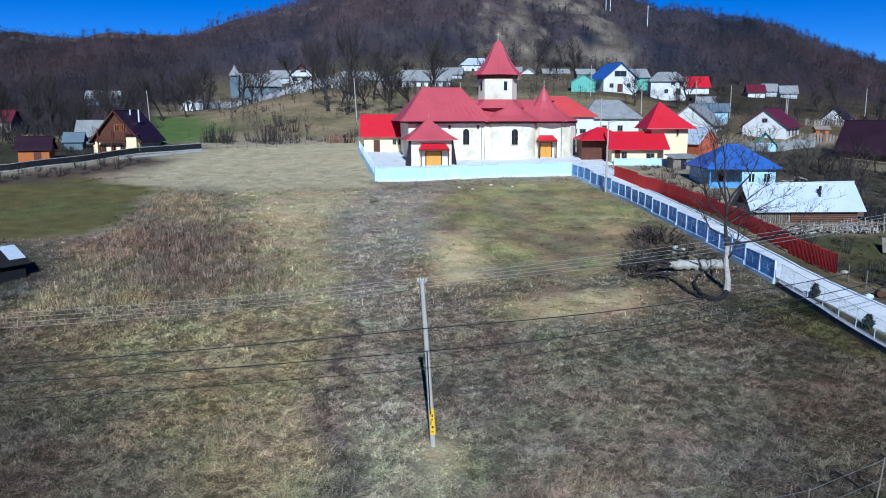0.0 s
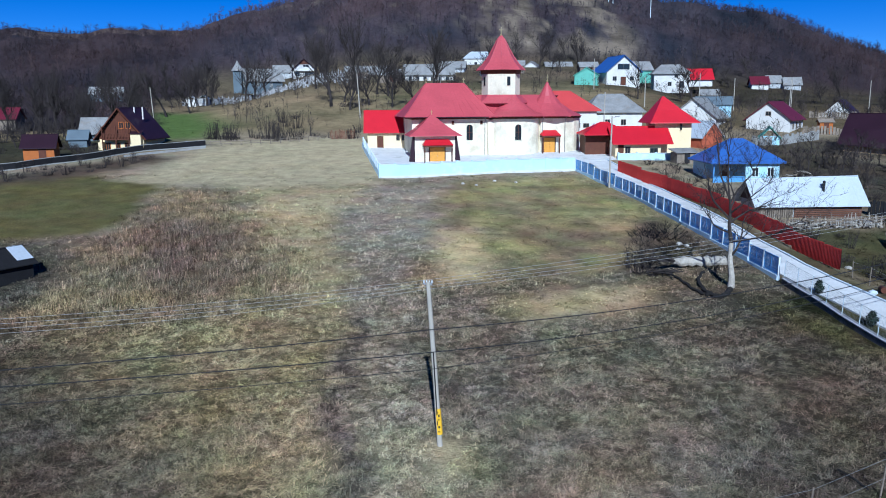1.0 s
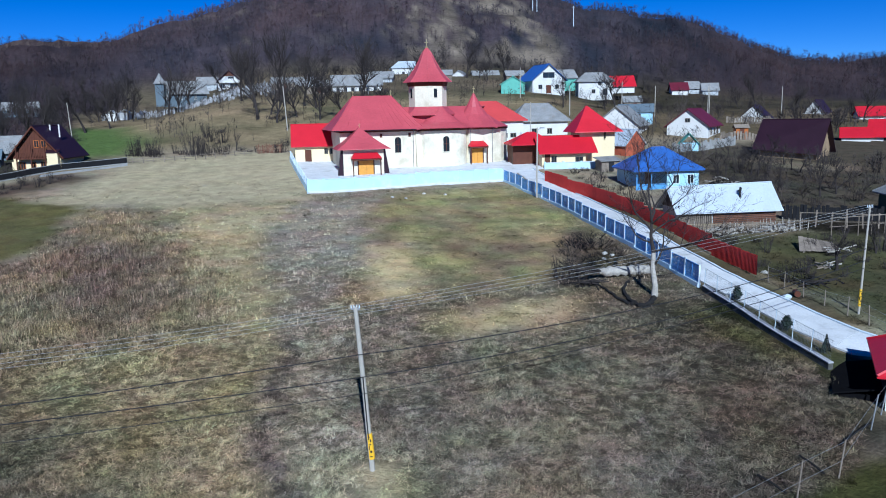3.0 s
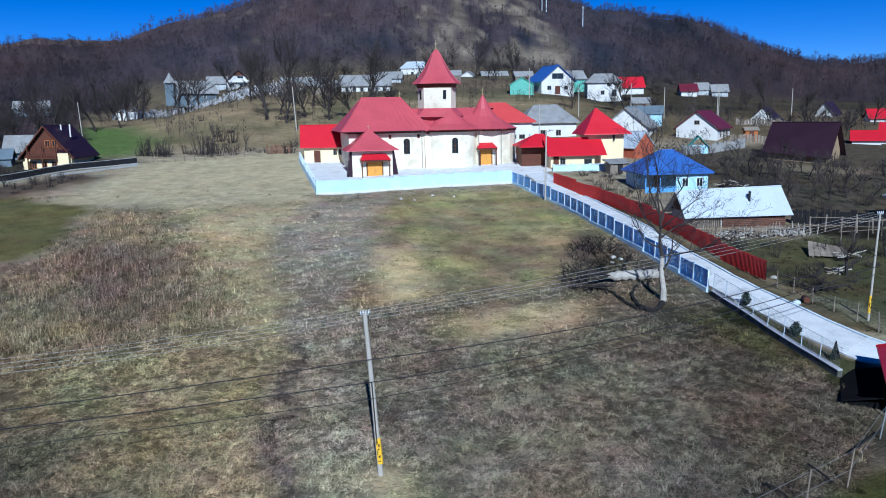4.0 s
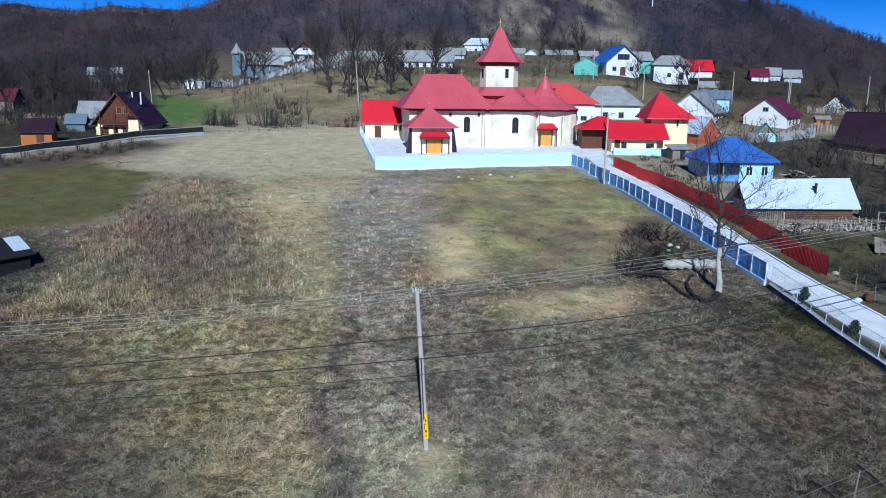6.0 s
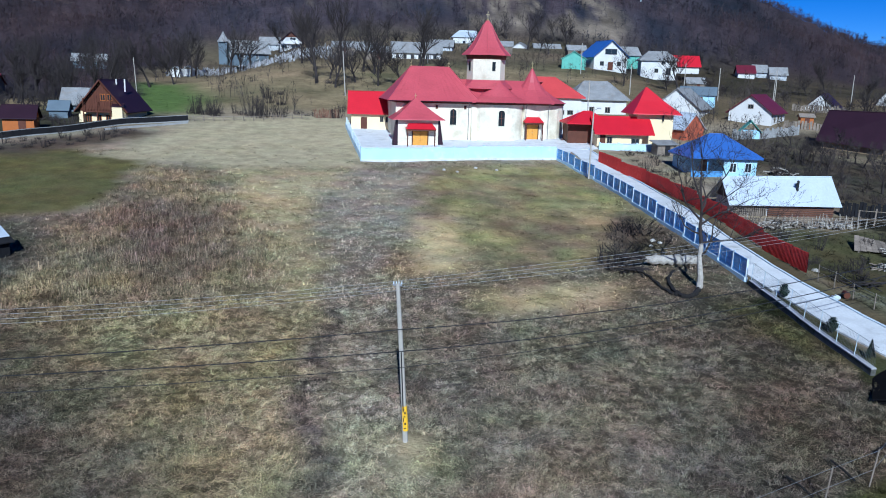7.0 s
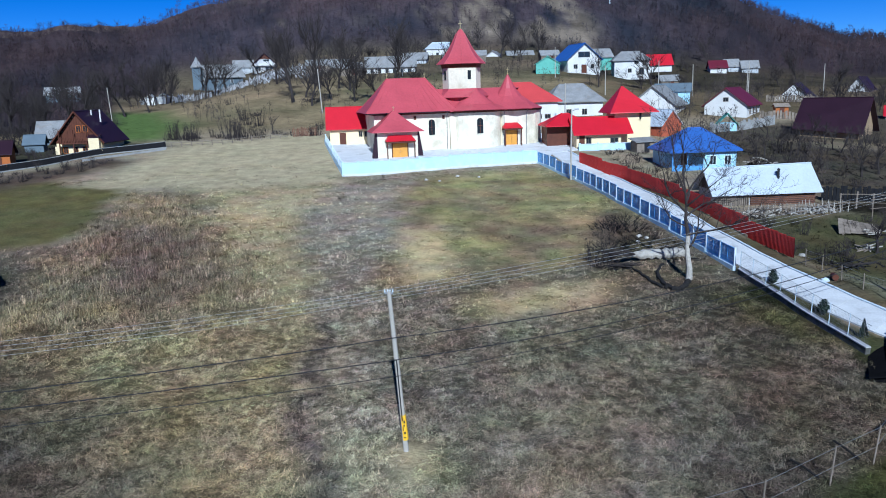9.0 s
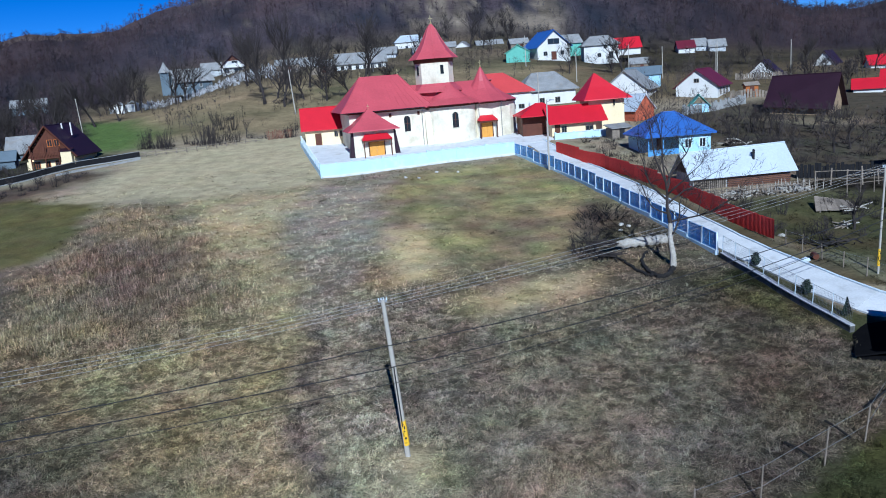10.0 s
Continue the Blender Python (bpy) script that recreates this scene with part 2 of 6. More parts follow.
def inside(poly, x, y, soft):
    """How far inside a polygon, 0 to 1, over a soft edge."""
    n = len(poly)
    d = np.full(np.shape(x), 1e9)
    s = np.zeros(np.shape(x), bool)
    for i in range(n):
        (ax, ay), (bx, by) = poly[i], poly[(i + 1) % n]
        ex, ey = bx - ax, by - ay
        t = np.clip(((x - ax) * ex + (y - ay) * ey) / (ex * ex + ey * ey), 0, 1)
        d = np.minimum(d, np.hypot(x - ax - t * ex, y - ay - t * ey))
        cross = ((ay > y) != (by > y)) & (x < (bx - ax) * (y - ay) / (by - ay + 1e-12) + ax)
        s ^= cross
    return step(-soft, soft, np.where(s, d, -d))


ZONES = {
    # colour, soft edge, outline
    "pale": ((0.295, 0.262, 0.185), 4, [(-41, 98), (-40, 114), (-38, 134), (-8, 138), (-9, 101), (-8, 97), (-15, 96), (-24, 95)]),
    "left_green": ((0.080, 0.074, 0.034), 1.5, [(-75, 60), (-44, 71), (-32.2, 73), (-32.4, 80), (-33.5, 87), (-35.2, 98), (-42, 100), (-48, 105), (-75, 105)]),
    "low_tan": ((0.330, 0.272, 0.168), 3, [(-24, 49), (-18, 51), (-10, 56), (-7, 53), (-6, 44), (-5, 25), (-22, 25), (-24, 40)]),
    "mound": ((0.300, 0.243, 0.166), 2.5, [(-33, 94), (-26, 91), (-17, 74), (-12, 65), (-11.5, 56), (-15, 52), (-22, 50), (-30, 49), (-30.5, 60), (-31.5, 72), (-32, 84)]),
    "core": ((0.200, 0.154, 0.124), 4, [(-30, 81), (-23.5, 79), (-17, 69), (-16, 59), (-20, 56), (-26, 61), (-32, 72)]),
    "shade_grass": ((0.10, 0.096, 0.08), 3, [(-46, 70), (-36, 70), (-31.5, 63), (-30, 56), (-29, 46), (-46, 46)]),
    "tan_lane": ((0.40, 0.340, 0.215), 3.5, [(-24, 95), (-8, 95), (-11, 83), (-9.4, 69), (-7.8, 58), (-7.5, 52), (-11, 55), (-12.3, 65), (-17.4, 74)]),
    "strip": ((0.300, 0.260, 0.210), 1.2, [(-8.5, 97), (-1.8, 97), (-1.8, 77), (-1.4, 56), (-0.4, 33), (0.4, 20), (-3.6, 20), (-5.2, 34), (-6.3, 48), (-7, 54), (-9.2, 69), (-10.5, 83)]),
    "strip_edge": ((0.125, 0.103, 0.095), 0.7, [(-6.7, 51), (-5.3, 34), (-3.7, 20), (-2.7, 20), (-4.3, 34), (-5.7, 51)]),
    "orchard": ((0.215, 0.190, 0.104), 3, [(-1, 97), (16, 103), (19.6, 91), (20.5, 72), (17, 65), (11, 60), (3.7, 61.5), (3.2, 71), (-1.4, 75)]),
    "tan_plot": ((0.355, 0.288, 0.178), 2, [(-1.5, 75), (2.7, 75), (4, 64), (2.6, 58.5), (-0.9, 58)]),
    "tan_patch": ((0.325, 0.268, 0.165), 2.5, [(8.7, 57.4), (14.8, 57), (14.8, 53.5), (12, 51), (5.2, 50), (4, 54)]),
    "thicket": ((0.11, 0.092, 0.07), 1.6, [(17.6, 74), (21, 73), (20.8, 65), (18.1, 60.5), (15.6, 64.5)]),
    # both near corners: brown weedy cover, darkened further for the lens's edge falloff
    "corner": ((0.116, 0.098, 0.080), 5, [(19, 50), (23, 52), (25, 42), (24, 34), (16, 26), (7, 22), (10, 29), (17, 38)]),
    "dim_weedy_corner": ((0.112, 0.095, 0.076), 5, [(-44, 18), (-44, 50), (-24, 47), (-16, 39), (-10, 30), (-9, 18)]),
    "strip_top": ((0.350, 0.306, 0.262), 2.5, [(-8.6, 96), (-2, 96), (-2, 77), (-2.2, 68), (-8.8, 68), (-10.3, 83)]),
    "fence_green": ((0.10, 0.098, 0.048), 2, [(20, 53), (24, 52), (24.5, 42), (22, 42)]),
    "pole_foot": ((0.32, 0.28, 0.195), 0.9, [(-1.4, 35), (0.6, 35), (0.7, 31.5), (-1.6, 31.5)]),
    "bank": ((0.040, 0.045, 0.018), 1.2, [(15.2, 28.4), (18, 29.6), (20.4, 30.8), (23.1, 32.2), (27, 34.6), (40, 34), (40, 5), (0, 5), (2, 24), (12, 27.2)]),
    "hill_green": ((0.075, 0.115, 0.038), 5, [(-66, 139), (-41, 138), (-43, 156), (-62, 205), (-86, 215)]),
    "verge": ((0.075, 0.062, 0.041), 0.8, [(23.4, 108), (26.4, 97), (27.6, 82), (28.6, 70), (29.6, 57), (32.5, 46), (27, 50), (26.5, 60), (25, 75), (22, 104)]),
    "garden": ((0.056, 0.054, 0.030), 2, [(29, 74), (48, 74), (52, 42), (34, 42), (30, 58)]),
    "left_verge": ((0.058, 0.046, 0.038), 3, [(-90, 84), (-59, 104), (-46, 121), (-40, 119), (-46, 106), (-60, 93), (-90, 74)]),
    "left_garden": ((0.035, 0.034, 0.024), 3, [(-110, 90), (-60, 110), (-49, 124), (-40, 131), (-46, 138), (-58, 141), (-66, 170), (-84, 205), (-130, 210)]),
    "right_plots": ((0.056, 0.049, 0.039), 4, [(41, 128), (62, 134), (84, 146), (125, 150), (130, 70), (44, 76)]),
    "lane_strip": ((0.042, 0.044, 0.024), 0.3, [(23.7, 56), (25.4, 56), (26.9, 46), (28.6, 40.5), (25.2, 39), (24.1, 48)]),
    "barn_yard": ((0.130, 0.108, 0.080), 1.5, [(56, 116), (61, 117.5), (67.5, 111.5), (70, 107), (66, 106), (58, 111)]),
    # wide shadows beyond the barn, painted as near-black ground
    "shadow_bed": ((0.020, 0.018, 0.014), 0.8, [(41.8, 79.4), (62, 75), (62, 67.5), (47, 71.5), (41.8, 75.6)]),
    "far_plots": ((0.085, 0.077, 0.045), 8, [(20, 235), (110, 240), (110, 190), (30, 185)]),
}


def zone(name, x, y, soft):
    return inside(ZONES[name][2], x, y, soft)


def mottle(x, y, size, seed, octaves=3):
    """Uneven smooth noise about 0, from turned grids of chance values."""
    r = np.random.RandomState(seed)
    out, total = 0.0, 0.0
    for o in range(octaves):
        g, a, s = r.uniform(-1, 1, (64, 64)), r.uniform(0, 6.28), size / 2.1 ** o
        u, v = (x * np.cos(a) - y * np.sin(a)) / s + 640.5, (x * np.sin(a) + y * np.cos(a)) / s + 640.5
        i, j = np.floor(u).astype(int), np.floor(v).astype(int)
        f, h = u - i, v - j
        f, h, i, j, ii, jj = f * f * (3 - 2 * f), h * h * (3 - 2 * h), i % 64, j % 64, (i + 1) % 64, (j + 1) % 64
        out = out + ((g[i, j] * (1 - f) + g[ii, j] * f) * (1 - h) + (g[i, jj] * (1 - f) + g[ii, jj] * f) * h) / 1.5 ** o
        total += 1 / 1.5 ** o
    return out / total * 1.7


def az_runs(x, y):
    """A coordinate across the hillside, for marks that run straight down it."""
    return np.degrees(np.arctan2(x, y)) * 7.0


def wood_tone(x, y):
    """How the wood's colour shifts over the hillside: rusty, mauve and dark stretches, drawn out down the slope."""
    r, az = np.hypot(x, y), np.degrees(np.arctan2(x, y))
    u, v = az * 7.0, r * 0.30
    big = np.clip(mottle(x, y, 75, 72), -1, 1)[:, None]
    run = np.clip(mottle(u, v, 9, 73), -1, 1)[:, None]
    fine = np.clip(mottle(u * 1.6, v, 4, 74), -1, 1)[:, None]
    # shade put into the colour: the wood dims towards both flanks
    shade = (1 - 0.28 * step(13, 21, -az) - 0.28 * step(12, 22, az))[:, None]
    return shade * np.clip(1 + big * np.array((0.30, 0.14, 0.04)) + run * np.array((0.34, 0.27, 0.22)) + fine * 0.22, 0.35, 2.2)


def scree(x, y):
    """The open stony slope below the hill's crest, 0 to 1, broken into runs of bare ground."""
    r, az = np.hypot(x, y), np.degrees(np.arctan2(x, y))
    right = np.interp(r, [310, 380, 470, 560], [14.5, 12.5, 10.0, 8.0])
    w = step(0.5, 3.0, az) * (1 - step(-1.2, 1.0, az - right)) * step(318, 335, r)
    gaps = step(-0.45, 0.35, mottle(az * 7.0, r * 0.22, 7, 75) + 0.35 * mottle(x, y, 12, 76))
    few = step(0.42, 0.7, mottle(az * 7.0, r * 0.3, 9, 77)) * step(345, 370, r) * (1 - step(8, 11, az)) * step(-14, -10, az) * 0.55
    return np.clip(w * gaps + few, 0, 1)


def meadow(x, y):
    """The bare upland meadow near the skyline, 0 to 1."""
    r, az = np.hypot(x, y), np.degrees(np.arctan2(x, y))
    return step(14, 18, -az) * step(500, 530, r + waves(x, y, 80, 15) * 14) * (1 - step(566, 584, r))


def open_ground(x, y):
    """Where the field carries little grass, 0 to 1."""
    return np.clip(zone("left_green", x, y, 2) + zone("pale", x, y, 2) * 0.85 + zone("tan_plot", x, y, 1.5) * 0.88 + zone("tan_patch", x, y, 1.5) * 0.82 + zone("bank", x, y, 1) * 0.7
                   + zone("tan_lane", x, y, 2) * 0.4 + zone("pole_foot", x, y, 0.8) * 0.8, 0, 1)


def cover(x, y):
    """The colour of the ground cover at x, y."""
    r = np.hypot(x, y)
    wx, wy = x + mottle(x, y, 5, 11) * 1.3, y + mottle(x, y, 5, 12) * 1.3
    base = np.array((0.212, 0.184, 0.144))
    c = np.tile(base, (len(x), 1))
    for colour, soft, poly in ZONES.values():
        w = inside(poly, wx, wy, soft)[:, None]
        c = c * (1 - w) + np.array(colour) * w
    w = step(136, 150, y)[:, None]
    up = step(205, 245, y)[:, None]
    hillside = (np.array((0.172, 0.140, 0.090)) * (1 - up) + np.array((0.088, 0.074, 0.054)) * up) * (1 - 0.5 * step(35, 60, x))[:, None]
    hillside = hillside * (1 + np.clip(mottle(x, y, 22, 8), -1, 1)[:, None] * np.array((0.34, 0.26, 0.30)) + np.clip(mottle(x, y, 6, 10), -1, 1)[:, None] * 0.25)
    green = zone("hill_green", x, y, 6)[:, None]
    c = c * (1 - w) + (hillside * (1 - green) + np.array(ZONES["hill_green"][0]) * green) * w
    azd = np.degrees(np.arctan2(x, y))
    w = np.maximum(step(300, 340, r), np.maximum(step(19, 21, -azd) * step(178, 190, r), step(16, 17.5, -azd) * step(265, 285, r)))[:, None]
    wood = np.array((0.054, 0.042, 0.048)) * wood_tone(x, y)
    bare = scree(x, y)[:, None]
    wood = wood * (1 - bare) + np.array((0.160, 0.130, 0.098)) * (0.95 + 0.5 * np.clip(mottle(x, y, 9, 71), -1, 1) + 0.4 * np.clip(mottle(az_runs(x, y), np.hypot(x, y) * 0.4, 4, 78), -1, 1))[:, None] * bare
    mead = meadow(x, y)[:, None]
    wood = wood * (1 - mead) + np.array((0.095, 0.070, 0.062)) * mead
    c = c * (1 + (np.clip(mottle(x, y, 2.4, 57), -1, 1)[:, None] * np.array((0.34, 0.30, 0.30)) + np.clip(mottle(x, y, 5, 58), -1, 1)[:, None] * np.array((0.10, 0.24, 0.02))) * zone("orchard", x, y, 3)[:, None])
    near = ((1 - step(120, 160, r)) * (1 - 0.75 * zone("pale", x, y, 3)))[:, None]
    for size, seed, tone in ((7, 51, (0.09, 0.09, 0.09)), (2.6, 52, (0.12, 0.12, 0.11)), (3.2, 53, (0.07, -0.02, -0.04)), (2.4, 54, (-0.04, 0.03, -0.06)), (4, 55, (-0.03, 0.0, 0.06))):
        c = c * (1 + np.clip(mottle(x, y, size, seed), -1, 1)[:, None] * np.array(tone) * near)
    c = c * np.array((1.38, 1.30, 1.12))
    return np.clip(c * (1 - w) + wood * w, 0.01, 0.9)


def paint(me, name, colours):
    at = me.color_attributes.new(name, "FLOAT_COLOR", "POINT")
    at.data.foreach_set("color", np.concatenate([colours, np.ones((len(colours), 1))], 1).astype(np.float32).ravel())


def build_ground():
    az = np.radians(np.concatenate([np.arange(-180, -52, 4), np.arange(-50, 50.1, 0.45), np.arange(54, 180, 4)]))
    rings = np.concatenate([np.linspace(0.02, 24, 13), np.arange(25, 70, 0.6), np.arange(70, 150, 1.2), np.arange(150, 320, 4), np.arange(320, 680, 8), np.array([700, 760, 900, 1200, 2000, 3500])])
    A, Rr = np.meshgrid(az, rings)
    x, y = (Rr * np.sin(A)).ravel(), (Rr * np.cos(A)).ravel()
    z = height(x, y)
    n, k = len(rings), len(az)
    i, j = np.meshgrid(np.arange(n - 1), np.arange(k), indexing="ij")
    q = (j + 1) % k
    f = np.stack([i * k + j, (i + 1) * k + j, (i + 1) * k + q, i * k + q], -1).reshape(-1, 4)
    me = bpy.data.meshes.new("ground")
    me.from_pydata(np.stack([x, y, z], 1).tolist(), [], f[:, ::-1].tolist())
    me.materials.append(GROUND)
    # ground under the grass is painted darker, for the shaded gaps between tufts
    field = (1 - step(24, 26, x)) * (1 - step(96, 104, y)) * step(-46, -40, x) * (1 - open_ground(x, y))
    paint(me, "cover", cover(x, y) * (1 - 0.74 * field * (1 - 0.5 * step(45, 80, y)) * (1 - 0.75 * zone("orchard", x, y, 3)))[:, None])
    ob = smoothed(new("ground", me))
    return tagged(ob, "sloping dry meadow rising to a wooded hill", "ground", kind="structure")


def gz(x, y):
    return float(height(x, y))


build_ground()


# ---- roads and yards ----
def draped(name, left, right, across, mat, lift, thick, parent=None, label=""):
    """A strip of paving between two edge lines, laid over the ground."""
    g = Geo()
    rows = []
    for (ax, ay), (bx, by) in zip(left, right):
        rows.append([(ax + (bx - ax) * i / across, ay + (by - ay) * i / across) for i in range(across + 1)])
    k = across + 1
    top = [(x, y, gz(x, y) + lift) for r in rows for x, y in r]
    n = len(top)
    g.v = top + [(x, y, z - thick) for x, y, z in top]
    for i in range(len(rows) - 1):
        for j in range(across):
            a, b, c, d = i * k + j, i * k + j + 1, (i + 1) * k + j + 1, (i + 1) * k + j
            g.f += [(a, b, c, d), (a + n, d + n, c + n, b + n)]
    for i in range(len(rows) - 1):
        for j, s in ((0, 1), (across, 0)):
            a, d = i * k + j, (i + 1) * k + j
            g.f.append((a, d, d + n, a + n) if s else (a, a + n, d + n, d))
    for i, s in ((0, 0), (len(rows) - 1, 1)):
        for j in range(across):
            a, b = i * k + j, i * k + j + 1
            g.f.append((a, b, b + n, a + n) if s else (a, a + n, b + n, b))
    return part(name, g, mat, parent, label)


def along(pts, s):
    """The point s metres along a line of points."""
    for (ax, ay), (bx, by) in zip(pts, pts[1:]):
        d = math.hypot(bx - ax, by - ay)
        if s <= d:
            return ax + (bx - ax) * s / d, ay + (by - ay) * s / d
        s -= d
    return pts[-1]


def length(pts):
    return sum(math.hypot(b[0] - a[0], b[1] - a[1]) for a, b in zip(pts, pts[1:]))


ROAD_L = [(20.0, 112), (21.2, 100), (22.2, 89), (22.9, 73), (23.8, 62), (24.9, 53.6), (26.3, 46.0), (27.4, 42.2), (29.5, 41.3), (33.8, 38.6), (41, 29), (50, 18)]
ROAD_R = [(22.8, 114), (24.0, 102), (25.1, 89), (26.0, 73), (27.0, 60), (28.35, 51.7), (30.1, 44.8), (32.0, 42.0), (36.4, 38.6), (44.4, 30), (54, 21)]


def build_road():
    road = tagged(new("road"), "pale concrete lane with slab joints", "road", kind="structure")
    n = 30
    la, lb = length(ROAD_L), length(ROAD_R)
    for i in range(n):
        gap = 0.02 / 4
        l = [along(ROAD_L, la * (i + gap + u * (1 - 2 * gap)) / n) for u in (0, 0.33, 0.67, 1)]
        r = [along(ROAD_R, lb * (i + gap + u * (1 - 2 * gap)) / n) for u in (0, 0.33, 0.67, 1)]
        draped("slab", l, r, 4, CONCRETE, 0.10, 0.3, road)
    kerb = Geo()
    path = [along(ROAD_R, lb * u / 60) for u in range(61)]
    kerb.tube([(x + 0.12, y, gz(x, y) + 0.10) for x, y in path], 0.11, 4)
    part("kerb", kerb, FENCEWHITE, road, "pale concrete kerb")
    yard = draped("yard", [(-8.4, 101.2), (-10.8, 113), (-12.6, 124.5), (-13.6, 131)], [(17.2, 106.2), (20.6, 112), (24.6, 114), (30, 131)], 24, CONCRETE, 0.12, 0.3)
    tagged(yard, "pale concrete churchyard paving", "paving", kind="structure")


build_road()


# ---- buildings ----
GREYBLUE = material('grey_blue_plaster', (0.125, 0.160, 0.190), 0.9, vary=0.15, scale=0.5)


def window(parent, m, w, h, frame_mat=None, arched=False):
    """A window at pose m: its middle, its outside towards -y."""
    g, p = Geo(), Geo()
    t = min(0.09, w * 0.12)
    g.box(-w / 2, -0.05, -h / 2, w / 2, 0.02, -h / 2 + t, m).box(-w / 2, -0.05, h / 2 - t, w / 2, 0.02, h / 2, m)
    g.box(-w / 2, -0.05, -h / 2, -w / 2 + t, 0.02, h / 2, m).box(w / 2 - t, -0.05, -h / 2, w / 2, 0.02, h / 2, m)
    g.box(-t / 3, -0.045, -h / 2, t / 3, 0.02, h / 2, m)
    p.box(-w / 2 + t / 2, -0.02, -h / 2 + t / 2, w / 2 - t / 2, 0.03, h / 2 - t / 2, m)
    ob = part("window", g, frame_mat or OLDWOOD, parent)
    part("pane", p, GLASS, ob)
    return ob


SIDE = {"f": (0, 0, -1), "r": (90, 1, 0), "b": (180, 0, 1), "l": (-90, -1, 0)}


def on_wall(side, w, d, u, z):
    """The pose of something on a wall: u metres along it from its middle, z up."""
    turn, sx, sy = SIDE[side]
    return pose(sx * w / 2, sy * d / 2, z, 0, 0, turn) @ pose(u, 0, 0)


def roof_geo(kind, w, d, eave, ridge, over, inset=None, thick=0.14):
    g = Geo()
    ox, oy = w / 2 + over, d / 2 + over
    if kind == "gable_x":
        e = eave - over * (ridge - eave) / (d / 2)
        g.slab([(-ox, -oy, e), (ox, -oy, e), (ox, 0, ridge), (-ox, 0, ridge)], thick)
        g.slab([(-ox, 0, ridge), (ox, 0, ridge), (ox, oy, e), (-ox, oy, e)], thick)
        g.tube([(-ox, 0, ridge), (ox, 0, ridge)], 0.10, 6)
    elif kind == "gable_y":
        e = eave - over * (ridge - eave) / (w / 2)
        g.slab([(-ox, -oy, e), (0, -oy, ridge), (0, oy, ridge), (-ox, oy, e)], thick)
        g.slab([(0, -oy, ridge), (ox, -oy, e), (ox, oy, e), (0, oy, ridge)], thick)
        g.tube([(0, -oy, ridge), (0, oy, ridge)], 0.10, 6)
    elif kind == "hip":
        s = min(ox, oy) if inset is None else inset
        if ox >= oy:
            a, b = (-ox + s, 0, ridge), (ox - s, 0, ridge)
        else:
            a, b = (0, -oy + s, ridge), (0, oy - s, ridge)
        c = [(-ox, -oy, eave), (ox, -oy, eave), (ox, oy, eave), (-ox, oy, eave)]
        v = c + [a, b] + [(p[0], p[1], p[2] - thick) for p in c]
        if ox >= oy:
            f = [(0, 1, 5, 4), (1, 2, 5), (2, 3, 4, 5), (3, 0, 4)]
        else:
            f = [(0, 1, 4), (1, 2, 5, 4), (2, 3, 5), (3, 0, 4, 5)]
        g.add(v, f + [(0, 6, 7, 1), (1, 7, 8, 2), (2, 8, 9, 3), (3, 9, 6, 0), (9, 8, 7, 6)])
        for p, q in ((c[0], a), (c[3], a), (c[1], b), (c[2], b), (a, b)):
            if ox < oy:
                p, q = (p, a if p in (c[0], c[1]) else b) if p in c else (p, q)
            g.tube([p, q], 0.09, 5)
    return g


def wall_geo(kind, w, d, eave, ridge, under=1.2):
    """Four walls (and gables), 0.3 m thick, standing a little into the ground."""
    g = Geo()
    t = 0.3
    g.box(-w / 2, -d / 2, -under, w / 2, -d / 2 + t, eave).box(-w / 2, d / 2 - t, -under, w / 2, d / 2, eave)
    g.box(-w / 2, -d / 2 + t, -under, -w / 2 + t, d / 2 - t, eave).box(w / 2 - t, -d / 2 + t, -under, w / 2, d / 2 - t, eave)
    top = ridge - 0.16
    if kind == "gable_x":
        for x in (-w / 2, w / 2 - t):
            g.add([(x, -d / 2, eave), (x, d / 2, eave), (x, 0, top), (x + t, -d / 2, eave), (x + t, d / 2, eave), (x + t, 0, top)],
                  [(0, 2, 1), (3, 4, 5), (0, 3, 5, 2), (1, 2, 5, 4)])
    if kind == "gable_y":
        for y in (-d / 2, d / 2 - t):
            g.add([(-w / 2, y, eave), (w / 2, y, eave), (0, y, top), (-w / 2, y + t, eave), (w / 2, y + t, eave), (0, y + t, top)],
                  [(0, 1, 2), (3, 5, 4), (0, 2, 5, 3), (1, 4, 5, 2)])
    return g


def house(name, label, x, y, rot, w, d, eave, ridge, wall, roof, kind="gable_x", over=0.4, inset=None, windows=(), doors=(), chimneys=(), z=None, category="house",
          frame_mat=None, door_mat=None, group=""):
    """A house of four walls with a roof, its front towards -y before it is turned. Windows and doors: side, along, middle height, width, height."""
    if z is None:
        z = gz(x, y)
    h = thing(name, pose(x, y, z, 0, 0, rot), label, category, group)
    part("wall", wall_geo(kind, w, d, eave, ridge), wall, h)
    rf = part("roof", roof_geo(kind, w, d, eave, ridge, over, inset), roof, h)
    for s, u, zz, ww, hh in windows:
        window(h, on_wall(s, w, d, u, zz), ww, hh, frame_mat)
    for s, u, ww, hh in doors:
        g = Geo().box(-ww / 2, -0.06, 0.05, ww / 2, 0.03, hh, on_wall(s, w, d, u, 0))
        part("door", g, door_mat or WOOD, h)
    for cx, cy, top in chimneys:
        g = Geo().box(cx - 0.25, cy - 0.25, eave, cx + 0.25, cy + 0.25, top).box(cx - 0.32, cy - 0.32, top, cx + 0.32, cy + 0.32, top + 0.1)
        part("chimney", g, GREYPLASTER, rf)
    return h


